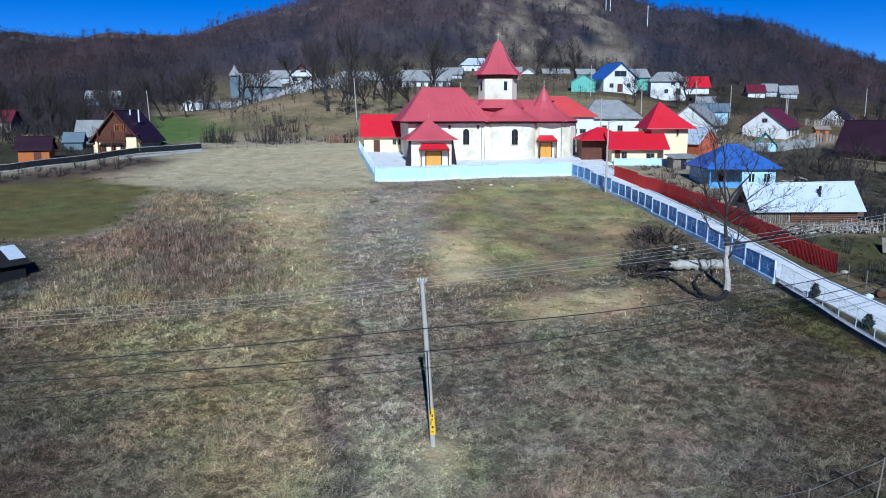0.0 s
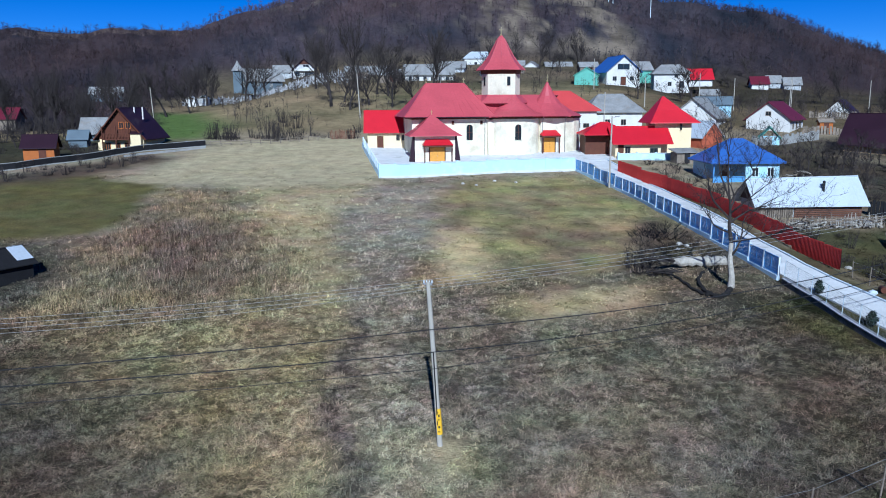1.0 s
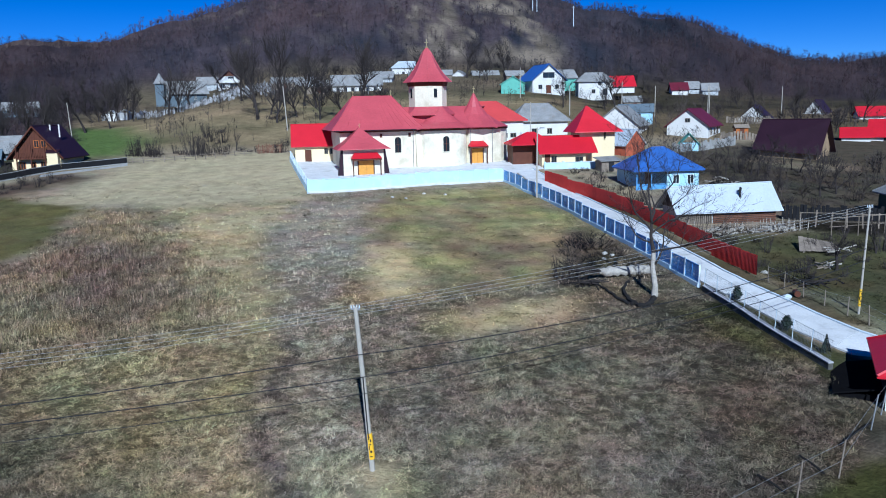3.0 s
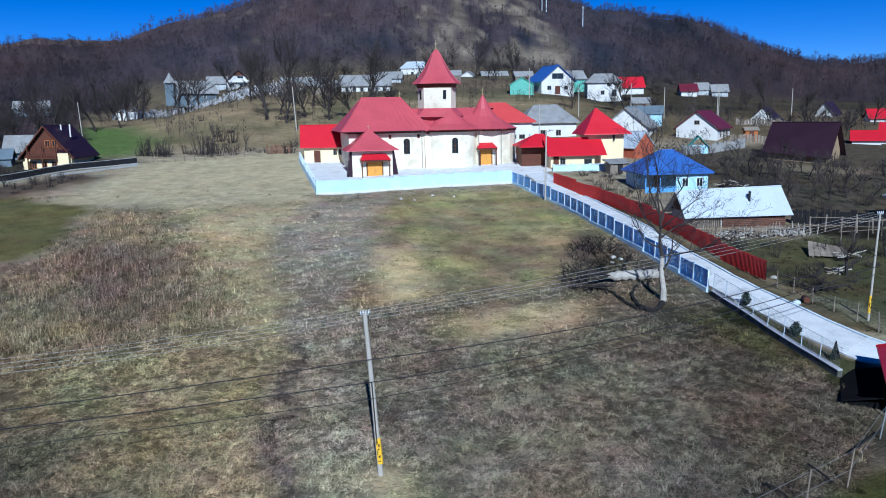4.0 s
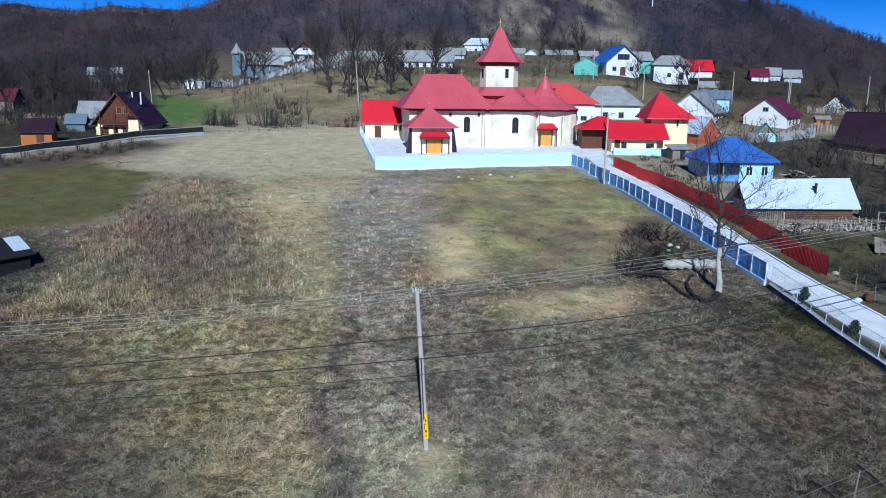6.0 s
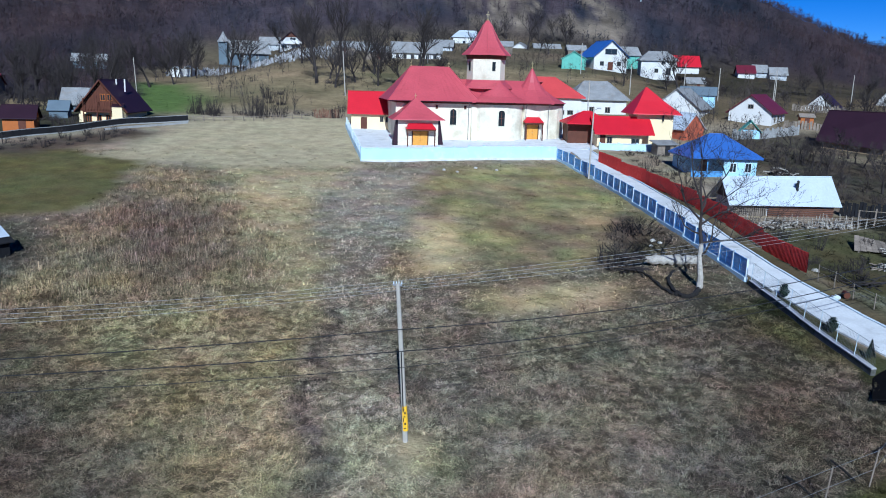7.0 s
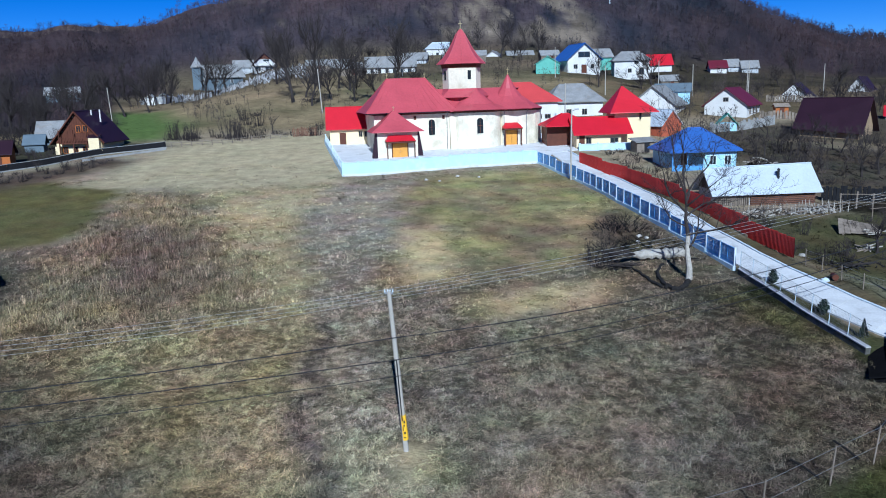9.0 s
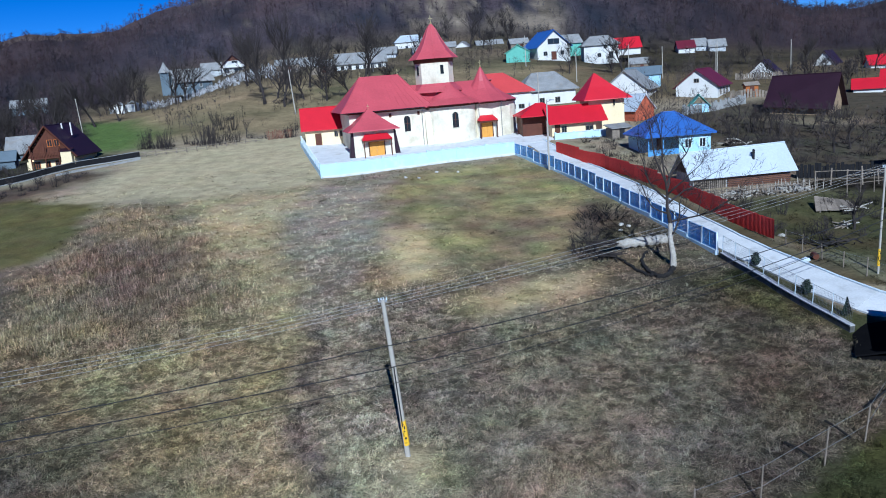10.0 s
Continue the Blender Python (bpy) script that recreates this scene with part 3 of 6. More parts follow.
def cross(parent, x, y, z, s=1.0):
    g = Geo().cone(x, y, [(0.06 * s, z - 0.3), (0.18 * s, z), (0.2 * s, z + 0.12 * s), (0.05 * s, z + 0.3 * s)], 8)
    g.box(x - 0.04 * s, y - 0.04 * s, z + 0.2 * s, x + 0.04 * s, y + 0.04 * s, z + 1.3 * s).box(x - 0.3 * s, y - 0.04 * s, z + 0.8 * s, x + 0.3 * s, y + 0.04 * s, z + 0.88 * s)
    part("cross", g, GOLD, parent, "gilt cross on a ball")


def arched_window(parent, m, w, h):
    """A tall round-headed window with a moulded surround and a dark pane."""
    n = 8
    arc = [(w / 2 * math.cos(math.pi * i / n), h / 2 - w / 2 + w / 2 * math.sin(math.pi * i / n)) for i in range(n + 1)]
    shape = [(w / 2, -h / 2)] + arc + [(-w / 2, -h / 2)]
    outer = [(px * 1.35, pz * 1.06) for px, pz in shape]
    g = Geo()
    k = len(shape)
    vs = [m @ Vector((px, -0.10, pz)) for px, pz in outer] + [m @ Vector((px, -0.10, pz)) for px, pz in shape] + [m @ Vector((px, 0.05, pz)) for px, pz in outer] + [m @ Vector((px, 0.05, pz)) for px, pz in shape]
    fs = []
    for i in range(k):
        j = (i + 1) % k
        fs += [(i, j, k + j, k + i), (i, 2 * k + i, 2 * k + j, j), (k + i, k + j, 3 * k + j, 3 * k + i)]
    g.add(vs, fs)
    ob = part("window", g, PLASTER, parent, "round-headed window with pale surround")
    p = Geo()
    p.add([m @ Vector((px, -0.03, pz)) for px, pz in shape], [tuple(range(k))])
    p.add([m @ Vector((px, 0.03, pz)) for px, pz in shape], [tuple(reversed(range(k)))])
    part("pane", p, GLASS, ob)
    b = Geo().box(-0.03, -0.07, -h / 2, 0.03, -0.03, h / 2, m).box(-w / 2, -0.07, -0.03, w / 2, -0.03, 0.03, m)
    part("glazing_bar", b, WOOD, ob)


def canopy_door(parent, m, w, h, canopy_w):
    """A timber double door under a small red canopy on two posts."""
    for s in (-1, 1):
        lo, hi = (0.01, w / 2) if s > 0 else (-w / 2, -0.01)
        leaf = part("door", Geo().box(lo, -0.10, 0, hi, 0.02, h, m).box(lo + 0.1, -0.13, 0.2, hi - 0.1, -0.09, h - 0.2, m), OAK, parent, "honey-coloured panelled door leaf")
        part("door_handle", Geo().box(0.06 * s - 0.02, -0.17, h * 0.45, 0.06 * s + 0.02, -0.09, h * 0.5, m), GOLD, leaf)
    part("door_frame", Geo().box(-w / 2 - 0.15, -0.14, 0, -w / 2, 0.02, h + 0.15, m).box(w / 2, -0.14, 0, w / 2 + 0.15, 0.02, h + 0.15, m).box(-w / 2, -0.14, h, w / 2, 0.02, h + 0.15, m), WOOD, parent)
    c, top = canopy_w / 2, h + 1.15
    g = Geo()
    e = [m @ Vector(p) for p in ((-c, -1.3, h + 0.35), (c, -1.3, h + 0.35), (c, 0.0, h + 0.45), (-c, 0.0, h + 0.45))]
    r = [m @ Vector(p) for p in ((-c + 0.5, -0.1, top), (c - 0.5, -0.1, top))]
    g.add(e + r, [(0, 1, 5, 4), (1, 2, 5), (3, 0, 4), (2, 3, 4, 5), (3, 2, 1, 0)])
    part("canopy", g, REDTILE, parent, "small bright red canopy roof")
    part("canopy_frame", Geo().box(-c + 0.05, -1.2, h + 0.12, c - 0.05, -1.05, h + 0.34, m).box(-c + 0.05, -1.05, h + 0.12, -c + 0.2, 0, h + 0.34, m).box(c - 0.2, -1.05, h + 0.12, c - 0.05, 0, h + 0.34, m), WOOD, parent)
    for s in (-1, 1):
        part("post", Geo().box(s * (c - 0.2) - 0.07, -1.19, -0.3, s * (c - 0.2) + 0.07, -1.05, h + 0.14, m), WOOD, parent)


def build_church():
    zb = 7.3
    ch = thing("church", pose(-5.0, 116.9, zb, 0, 0, 10), "white plastered church with crimson sheet-metal roofs and a tower", "church")
    eave, D = 6.35, 10.0
    lobe = [(15.6 + 3.9 * math.cos(a), 1.0 - 2.6 * math.sin(a)) for a in (math.pi * i / 14 for i in range(15))]
    outline = [(0, 0), (11.6, 0)] + [p for p in reversed(lobe) if 11.7 < p[0] < 19.5 and p[1] < 0.6] + [(19.6, 0), (23.6, 0.0)]
    apse = [(23.6 + 3.4 * math.sin(a), D / 2 - D / 2 * math.cos(a)) for a in (math.pi * i / 8 for i in range(1, 8))]
    outline = outline + apse + [(23.6, D), (0, D)]
    body = part("wall", Geo().prism(outline, -1.5, eave), PLASTER, ch)
    band = [(x + (-0.12 if x < 0.1 else 0.12 if x > 23 else 0), y + (-0.12 if y < 4 else 0.12)) for x, y in outline]
    part("cornice", Geo().prism(band, eave - 0.35, eave + 0.02), WOOD, ch, "dark timber cornice under the eaves")
    plinth = [(x + (-0.15 if x < 0.1 else 0.15 if x > 23 else 0), y + (-0.15 if y < 4 else 0.15)) for x, y in outline]
    part("plinth", Geo().prism(plinth, -1.6, 0.7), PLASTER, ch)
    # nave roof: a steep hip that flares at the eaves
    ex0, ex1, ey0, ey1 = -1.3, 12.6, -1.2, D + 1.0
    rz, rx0, rx1, ry = 11.35, 2.9, 8.7, D / 2
    g = Geo()
    rings = []
    for u, lift in ((0, 0), (0.22, -0.16), (0.5, -0.18), (0.78, -0.1), (1, 0)):
        z = eave + (rz - eave) * u + lift
        rings.append([(ex0 + (rx0 - ex0) * u, ey0 + (ry - ey0) * u, z), (ex1 + (rx1 - ex1) * u, ey0 + (ry - ey0) * u, z),
                      (ex1 + (rx1 - ex1) * u, ey1 + (ry - ey1) * u, z), (ex0 + (rx0 - ex0) * u, ey1 + (ry - ey1) * u, z)])
    vs = [p for r in rings for p in r]
    fs = [(i * 4 + j, i * 4 + (j + 1) % 4, i * 4 + 4 + (j + 1) % 4, i * 4 + 4 + j) for i in range(4) for j in range(4)] + [(3, 2, 1, 0)]
    g.add(vs, fs)
    nave = part("roof", g, REDSHEET, ch, "steep hipped crimson sheet roof")
    for j in range(4):
        part("hip_cap", Geo().tube([r[j] for r in rings], 0.08, 5, False), REDSHEET, nave)
    # seams that run up the front of the nave roof
    for i in range(1, 14):
        u = i / 14
        part("seam", Geo().tube([tuple(Vector(r[0]).lerp(Vector(r[1]), u) + Vector((0, -0.02, 0.02))) for r in rings], 0.018, 4, False), REDSHEET, nave)
    # lower roof over the crossing and chancel
    g = Geo()
    low = eave + 3.2
    prof = [(ey0, eave), (ey0 + 1.6, eave + 0.75), (D / 2, low), (ey1 - 1.6, eave + 0.75), (ey1, eave)]
    for (ya, za), (yb, zb2) in zip(prof, prof[1:]):
        g.slab([(10.6, ya, za), (23.8, ya, za), (23.0, yb, zb2), (10.6, yb, zb2)], 0.14)
    chancel = part("roof", g, REDSHEET, ch, "low crimson sheet roof")
    for s, yc in ((-1, 1.0), (1, D - 1.0)):
        g = Geo()
        pts = [(15.6 + 5.1 * math.cos(math.pi * i / 12), yc + s * 3.75 * math.sin(math.pi * i / 12), eave) for i in range(13)]
        mid = [(15.6 + 3.0 * math.cos(math.pi * i / 12), yc + s * 2.0 * math.sin(math.pi * i / 12), eave + 0.85) for i in range(13)]
        o = len(g.v)
        g.v += pts + mid + [(15.6, yc + s * 0.1, eave + 3.05)]
        for i in range(12):
            q = [(o + i, o + i + 1, o + 14 + i, o + 13 + i), (o + 13 + i, o + 14 + i, o + 26)]
            g.f += [tuple(reversed(f)) for f in q] if s < 0 else q
        part("roof", g, REDSHEET, ch, "half-round crimson roof over the side apse")
    # chancel end cone
    g = Geo().cone(21.6, D / 2 - 1.2, [(5.6, eave - 0.02), (5.45, eave + 0.02), (3.6, eave + 0.95), (2.2, eave + 1.9), (1.25, eave + 3.0), (0.55, eave + 4.3), (0.05, eave + 5.2)], 12)
    part("roof", g, REDSHEET, ch, "flared crimson cone over the altar apse")
    cross(ch, 21.6, D / 2 - 1.2, eave + 5.2, 0.75)
    # tower
    tx, ty, TURN = 14.4, D / 2 - 0.6, radians(-10.5)
    base = Geo()
    base.cone(tx, ty, [(3.7, eave + 1.0), (3.7, eave + 1.95), (4.5, eave + 1.9), (4.45, eave + 2.05), (3.3, eave + 2.8), (2.95, eave + 3.2)], 8, TURN)
    part("tower_base", base, REDSHEET, ch, "octagonal crimson skirt roof round the tower")
    drum = part("tower", Geo().cone(tx, ty, [(2.92, eave + 1.0), (2.92, eave + 6.6)], 8, TURN), PLASTER, ch, "octagonal white plastered tower")
    # the dark colour of this ring stands for shade below the spire's eaves
    part("cornice", Geo().cone(tx, ty, [(2.96, eave + 6.25), (3.0, eave + 6.3), (3.15, eave + 6.95)], 8, TURN), WOOD, drum, "dark band for the shade under the spire")
    for a in range(4):
        m = pose(tx, ty, eave + 5.2, 0, 0, 12 + 90 * a) @ pose(0, -2.72, 0)
        p = Geo().box(-0.26, -0.05, -0.65, 0.26, 0.1, 0.65, m)
        part("pane", p, GLASS, drum)
    prof = [(3.75, eave + 6.85), (3.7, eave + 6.95), (2.75, eave + 7.85), (1.95, eave + 8.95), (1.3, eave + 10.1), (0.7, eave + 11.3), (0.1, eave + 12.05)]
    g = Geo().cone(tx, ty, prof, 8, TURN)
    spire = part("tower_roof", g, REDSHEET, ch, "flared eight-sided crimson spire")
    for j in range(8):
        a = TURN + 2 * math.pi * j / 8
        part("hip_cap", Geo().tube([(tx + r * math.cos(a), ty + r * math.sin(a), z) for r, z in prof], 0.06, 4, False), REDSHEET, spire)
    cross(ch, tx, ty, eave + 12.0, 1.0)
    cross(ch, rx0, ry, rz, 0.6), cross(ch, rx1, ry, rz, 0.6)
    for gx in (10.9, 19.75, 23.3):
        part("downpipe", Geo().tube([(gx, -0.75, eave - 0.1), (gx, -0.2, eave - 0.9), (gx, -0.16, 0.6)], 0.05, 6), GREYROOF, ch)
    part("gutter", Geo().tube([(-1.3, -1.22, eave - 0.06), (11.2, -1.22, eave - 0.06)], 0.07, 6), PLUM, ch)
    # openings of the front
    arched_window(ch, pose(8.6, 0, 4.05), 0.95, 2.3)
    arched_window(ch, pose(15.6, -1.62, 4.05), 0.95, 2.3)
    canopy_door(ch, pose(20.9, 0, 0.9), 1.7, 2.2, 3.0)
    for bx in (6.1, 10.4, 12.4, 18.6):
        part("vent", Geo().box(bx - 0.18, -0.06, 5.2, bx + 0.18, 0.1, 5.75), WOOD, body)
    part("buttress", Geo().add([(11.3, -0.1, -1), (12.2, -0.1, -1), (12.2, -1.1, -1), (11.3, -1.1, -1), (11.3, 0.1, 5.8), (12.2, 0.1, 5.8), (12.2, -0.15, 5.8), (11.3, -0.15, 5.8)],
                               [(0, 1, 2, 3), (7, 6, 5, 4), (3, 2, 6, 7), (2, 1, 5, 6), (0, 3, 7, 4)]), PLASTER, ch)
    # porch
    px0, px1, py0 = -0.2, 5.6, -4.3
    part("porch", Geo().box(px0, py0, -1.5, px1, 0.1, 3.9), PLASTER, ch, "white plastered square porch")
    g = Geo()
    rings = [[(px0 - o, py0 - o, z), (px1 + o, py0 - o, z), (px1 + o, 0.4, z), (px0 - o, 0.4, z)] for o, z in ((0.9, 3.75), (0.85, 3.85), (-0.3, 4.6), (-1.3, 5.4), (-2.75, 6.7))]
    for i, (o, z) in enumerate(((0.9, 3.75), (0.85, 3.85), (-0.3, 4.6), (-1.3, 5.4), (-2.75, 6.7))):
        back = min(0.4, 0.4 + o * 0.4)
        rings[i] = [(px0 - o, py0 - o, z), (px1 + o, py0 - o, z), (px1 + o, back, z), (px0 - o, back, z)]
    g.add([p for r in rings for p in r], [(i * 4 + j, i * 4 + (j + 1) % 4, i * 4 + 4 + (j + 1) % 4, i * 4 + 4 + j) for i in range(4) for j in range(4)] + [(3, 2, 1, 0), (16, 17, 18, 19)])
    part("porch_roof", g, REDSHEET, ch, "flared crimson pyramid roof of the porch")
    cross(ch, (px0 + px1) / 2, -1.4, 6.6, 0.6)
    for x, s in ((px0, -1), (px1, 1)):
        part("buttress", Geo().add([(x, py0 - 0.05, -1), (x, py0 + 0.8, -1), (x + 0.95 * s, py0 + 0.8, -1), (x + 0.95 * s, py0 - 0.05, -1),
                                    (x, py0 - 0.05, 3.7), (x, py0 + 0.8, 3.7), (x + 0.25 * s, py0 + 0.8, 3.7), (x + 0.25 * s, py0 - 0.05, 3.7)],
                                   [(0, 1, 2, 3), (7, 6, 5, 4), (3, 2, 6, 7), (0, 3, 7, 4), (1, 5, 6, 2)]), PLUM, ch, "dark sloping buttress")
    canopy_door(ch, pose((px0 + px1) / 2 + 0.3, py0, 0.0), 2.1, 2.15, 4.3)
    return ch


build_church()
W2 = ((("f", -1.5, 1.5, 1.0, 1.1), ("f", 1.5, 1.5, 1.0, 1.1)))
house("parish_annex", "cream annex with a bright red sheet roof beside the church", -9.4, 128.6, 4, 6.4, 5.2, 3.2, 5.9, CREAM, REDTILE, "gable_x", 0.6, windows=(("f", 1.6, 1.7, 0.6, 0.9), ("f", 2.5, 1.7, 0.6, 0.9)), doors=(("f", -1.2, 1.0, 2.0),), z=8.6, category="building")
house("orange_roof_hall", "white hall with an orange-red hipped roof", 20.5, 144, 8, 11, 8, 4.6, 8.0, WHITE, ORANGESHEET, "hip", 0.6, 4.4, windows=(("f", 2.0, 2.0, 1.1, 0.8), ("f", 3.6, 2.0, 1.1, 0.8), ("f", 0.2, 2.0, 1.1, 0.8)), z=9.6, category="building")
house("grey_hip_house", "white house with a weathered grey hipped roof", 31.5, 154, 2, 10, 9, 3.4, 6.7, WHITE, GREYROOF, "hip", 0.6, 3.3, windows=W2, z=10.4)
# the yellow bell tower house, with its low wings
bt = thing("bell_tower_house", pose(33.2, 119.5, 7.7, 0, 0, 2), "cream tower house with bright red pyramid roof and low wings", "building")
part("tower", Geo().box(-2.7, -2.4, -1.5, 2.7, 2.4, 5.0), CREAM, bt)
g = Geo()
lv = [(3.7, 4.85), (3.65, 4.98), (1.9, 6.75), (0.12, 8.75)]
g.add([(sx * o, sy * o * 0.92, z) for o, z in lv for sx, sy in ((-1, -1), (1, -1), (1, 1), (-1, 1))], [(i * 4 + j, i * 4 + (j + 1) % 4, i * 4 + 4 + (j + 1) % 4, i * 4 + 4 + j) for i in range(3) for j in range(4)] + [(3, 2, 1, 0), (12, 13, 14, 15)])
g.v = [(x - 1.0, y, z) if z > 8 else (x - 0.5, y, z) if z > 6 else (x, y, z) for x, y, z in g.v]
part("tower_roof", g, REDTILE, bt, "bright red pyramid roof")
part("lamp_bracket", Geo().box(1.0, -2.75, 3.9, 1.2, -2.4, 4.9), DARK, bt)
part("wing", Geo().box(-9.0, -4.6, -1.5, -2.4, 0.6, 2.4), CREAM, bt, "cream low wing")
part("wing_roof", roof_geo("gable_x", 7.6, 5.4, 2.5, 4.4, 0.6), REDTILE, bt).matrix_basis = pose(-5.2, -2.1, 0)
part("porch_wall", Geo().box(-12.6, -1.0, -1.5, -8.0, 3.0, 3.0), WOOD, bt, "dark timber gate porch")
part("porch_roof", roof_geo("hip", 6.0, 5.0, 3.3, 5.0, 0.5), REDTILE, bt).matrix_basis = pose(-9.6, 0.4, 0)
window(bt, pose(-3.4, -4.6, 1.0), 1.2, 0.9), window(bt, pose(-7.2, -4.6, 1.0), 0.8, 1.2)
part("door", Geo().box(-8.6, -4.66, 0, -7.8, -4.55, 1.9), WOOD, bt)

house("grey_gable_house", "white gabled house with a grey sheet roof", 48.6, 154, -29, 8.4, 11, 1.7, 5.1, WHITE, GREYROOF, "gable_y", 0.5, z=11.2)
house("brick_gable_shed", "shed with a pale sheet roof and brick gable", 40.2, 127.5, 30, 4.4, 6.0, 1.8, 4.0, BRICK, ZINC, "gable_y", 0.3, z=8.6, category="shed")
bh = thing("blue_roof_house", pose(36.6, 100.5, 5.6, 0, 0, 2), "light blue house with a blue hipped roof and open veranda", "house")
part("wall", Geo().prism([(-4.1, -1.0), (-0.1, -1.0), (-0.1, -3.6), (4.1, -3.6), (4.1, 3.6), (-4.1, 3.6)], -1.2, 2.75), SKYBLUE, bh)
part("roof", roof_geo("hip", 8.2, 7.2, 2.7, 5.4, 0.55, 3.8), BLUESHEET, bh, "blue sheet-metal hipped roof")
part("veranda_floor", Geo().box(-4.1, -3.6, -1.2, -0.1, -1.0, 0.25), GREYCONCRETE, bh)
for vx in (-4.0, -2.1):
    part("post", Geo().box(vx - 0.07, -3.55, 0.2, vx + 0.07, -3.41, 2.6), NAVY, bh)
part("railing", Geo().box(-4.0, -3.52, 0.9, -0.1, -3.45, 1.0).box(-4.0, -3.5, 0.25, -0.1, -3.46, 0.85), NAVY, bh, "blue boarded veranda railing")
for wx in (1.1, 3.0):
    window(bh, pose(wx, -3.6, 1.5), 0.9, 1.2, FENCEWHITE)
part("door", Geo().box(-2.0, -1.06, 0.25, -1.1, -0.98, 2.2), WOOD, bh)
house("maroon_house", "white gabled house with a maroon roof", 61.2, 149, -36, 7.6, 10, 3.0, 5.9, WHITE, MAROON, "gable_y", 0.5, windows=(("f", 0, 3.8, 1.0, 0.8), ("r", -2.6, 1.6, 0.9, 1.2), ("r", 0, 1.6, 0.9, 1.2), ("r", 2.6, 1.6, 0.9, 1.2)), z=9.6)
pb = house("plum_barn", "barn with a steep dark plum roof over pale plank walls", 65.9, 120.4, -45, 8.6, 7.0, 2.6, 6.8, PALEPLANK, PLUM, "gable_x", 0.8, windows=(("r", -1, 1.3, 0.9, 1.1),), z=6.9, category="barn")
for o in pb.children:
    if o.name.startswith("roof"):      # the long slope sinks towards the lane
        for v in o.data.vertices:
            if v.co.y < -3:
                v.co.z += 0.07 * (5.1 - v.co.x)
house("dark_gable_house", "small white gabled house with dark roof", 95.6, 194, -36, 8.2, 8, 2.4, 6.2, WHITE, PLUM, "gable_y", 0.5, z=9.6)
house("black_roof_house", "white gabled house with a black roof", 123.2, 214, -42, 6.6, 9, 3.0, 7.2, WHITE, PLUM, "gable_y", 0.6, windows=(("f", 0, 4.3, 0.9, 0.9),), z=9.6)
house("red_roof_row", "long low building under a red sheet roof", 126.5, 192, -20, 10, 7, 1.4, 3.4, WHITE, REDTILE, "gable_x", 0.5, z=11.4, category="building")
house("red_roof_house", "white house with a broad red roof", 94.2, 136, -36, 9.5, 8, 1.7, 4.3, WHITE, REDTILE, "gable_x", 0.5, windows=(("f", -2, 1.0, 0.9, 0.9),), z=8.6)
house("red_roof_wing", "low white outbuilding with a red roof", 86.4, 137, -30, 4.6, 5, 1.5, 2.9, WHITE, REDTILE, "gable_x", 0.4, z=8.7, category="building")
house("green_hut", "dark green hut under a worn pale roof", 57.6, 77, -10, 8.0, 6.4, 1.3, 4.0, DARKGREEN, GREYROOF, "hip", 0.5, z=5.4, category="hut")
# upper village
house("blue_gable_house", "white gabled house with a bright blue roof", 49.4, 235, 11, 10.0, 11, 4.2, 8.4, WHITE, BLUESHEET, "gable_y", 0.7, windows=(("f", -2.6, 1.9, 1.2, 1.2), ("f", 2.6, 1.9, 1.2, 1.2), ("f", 0, 5.2, 3.6, 1.6)), doors=(("f", 0, 1.6, 2.4),), z=20.2)
house("green_house", "teal house with a pale roof beside the blue gable", 39.8, 229, -8, 6.6, 7, 3.0, 5.0, TEAL, TEAL, "gable_y", 0.4, z=20.2)
house("teal_roof_house", "low house with a teal roof", 58.6, 252, 4, 9, 8, 3.0, 5.4, TEAL, GREYROOF, "gable_x", 0.5, z=22.4)
house("white_hip_house", "two-storey white house with a grey hipped roof", 66.0, 238, -8, 10.0, 9, 4.3, 7.0, WHITE, GREYROOF, "hip", 0.6, 3.0, windows=(("f", -0.6, 1.4, 1.1, 1.2), ("f", 2.8, 1.2, 1.4, 2.0), ("f", 1.2, 3.6, 1.1, 0.9), ("f", 3.6, 3.6, 1.1, 0.9)), z=19.2)
house("upper_red_house", "house with a bright red roof on the slope", 83.4, 270, -6, 9.4, 8, 1.5, 4.6, WHITE, REDTILE, "gable_x", 0.6, z=21.6)
for hx, hy, hr, hw, hm in ((110, 284, -10, 5.6, WHITE), (116.5, 288, 6, 5.0, GREYPLASTER), (122, 285, -14, 5.4, GREYPLASTER)):
    house("far_cottage", "small pale cottage at the foot of the wooded hill", hx, hy, hr, hw, 6, 1.7, 4.0, hm, GREYROOF if hx > 112 else MAROON, "gable_x", 0.5, windows=(("f", 0, 1.3, 0.9, 0.9),), group="far cottages")
house("chapel", "grey-blue chapel with a pale shingled roof", -59.0, 259, 33, 11.5, 6.4, 3.4, 6.6, GREYBLUE, GREYROOF, "gable_x", 0.7, windows=(("l", 0, 1.9, 1.3, 1.8), ("f", -2.6, 1.6, 0.9, 1.4), ("f", 2, 1.6, 0.9, 1.4)), frame_mat=WHITE, z=20.0, category="chapel")
tw = thing("chapel_belfry", pose(-65.8, 256, 20.0, 0, 0, 6), "small pale belfry with a pointed roof", "tower")
part("wall", Geo().box(-1.3, -1.3, -1, 1.3, 1.3, 6.0), GREYBLUE, tw), part("roof", Geo().cone(0, 0, [(2.1, 5.9), (2.0, 6.0), (0.9, 7.6), (0.05, 9.2)], 8, 0.39), GREYROOF, tw)
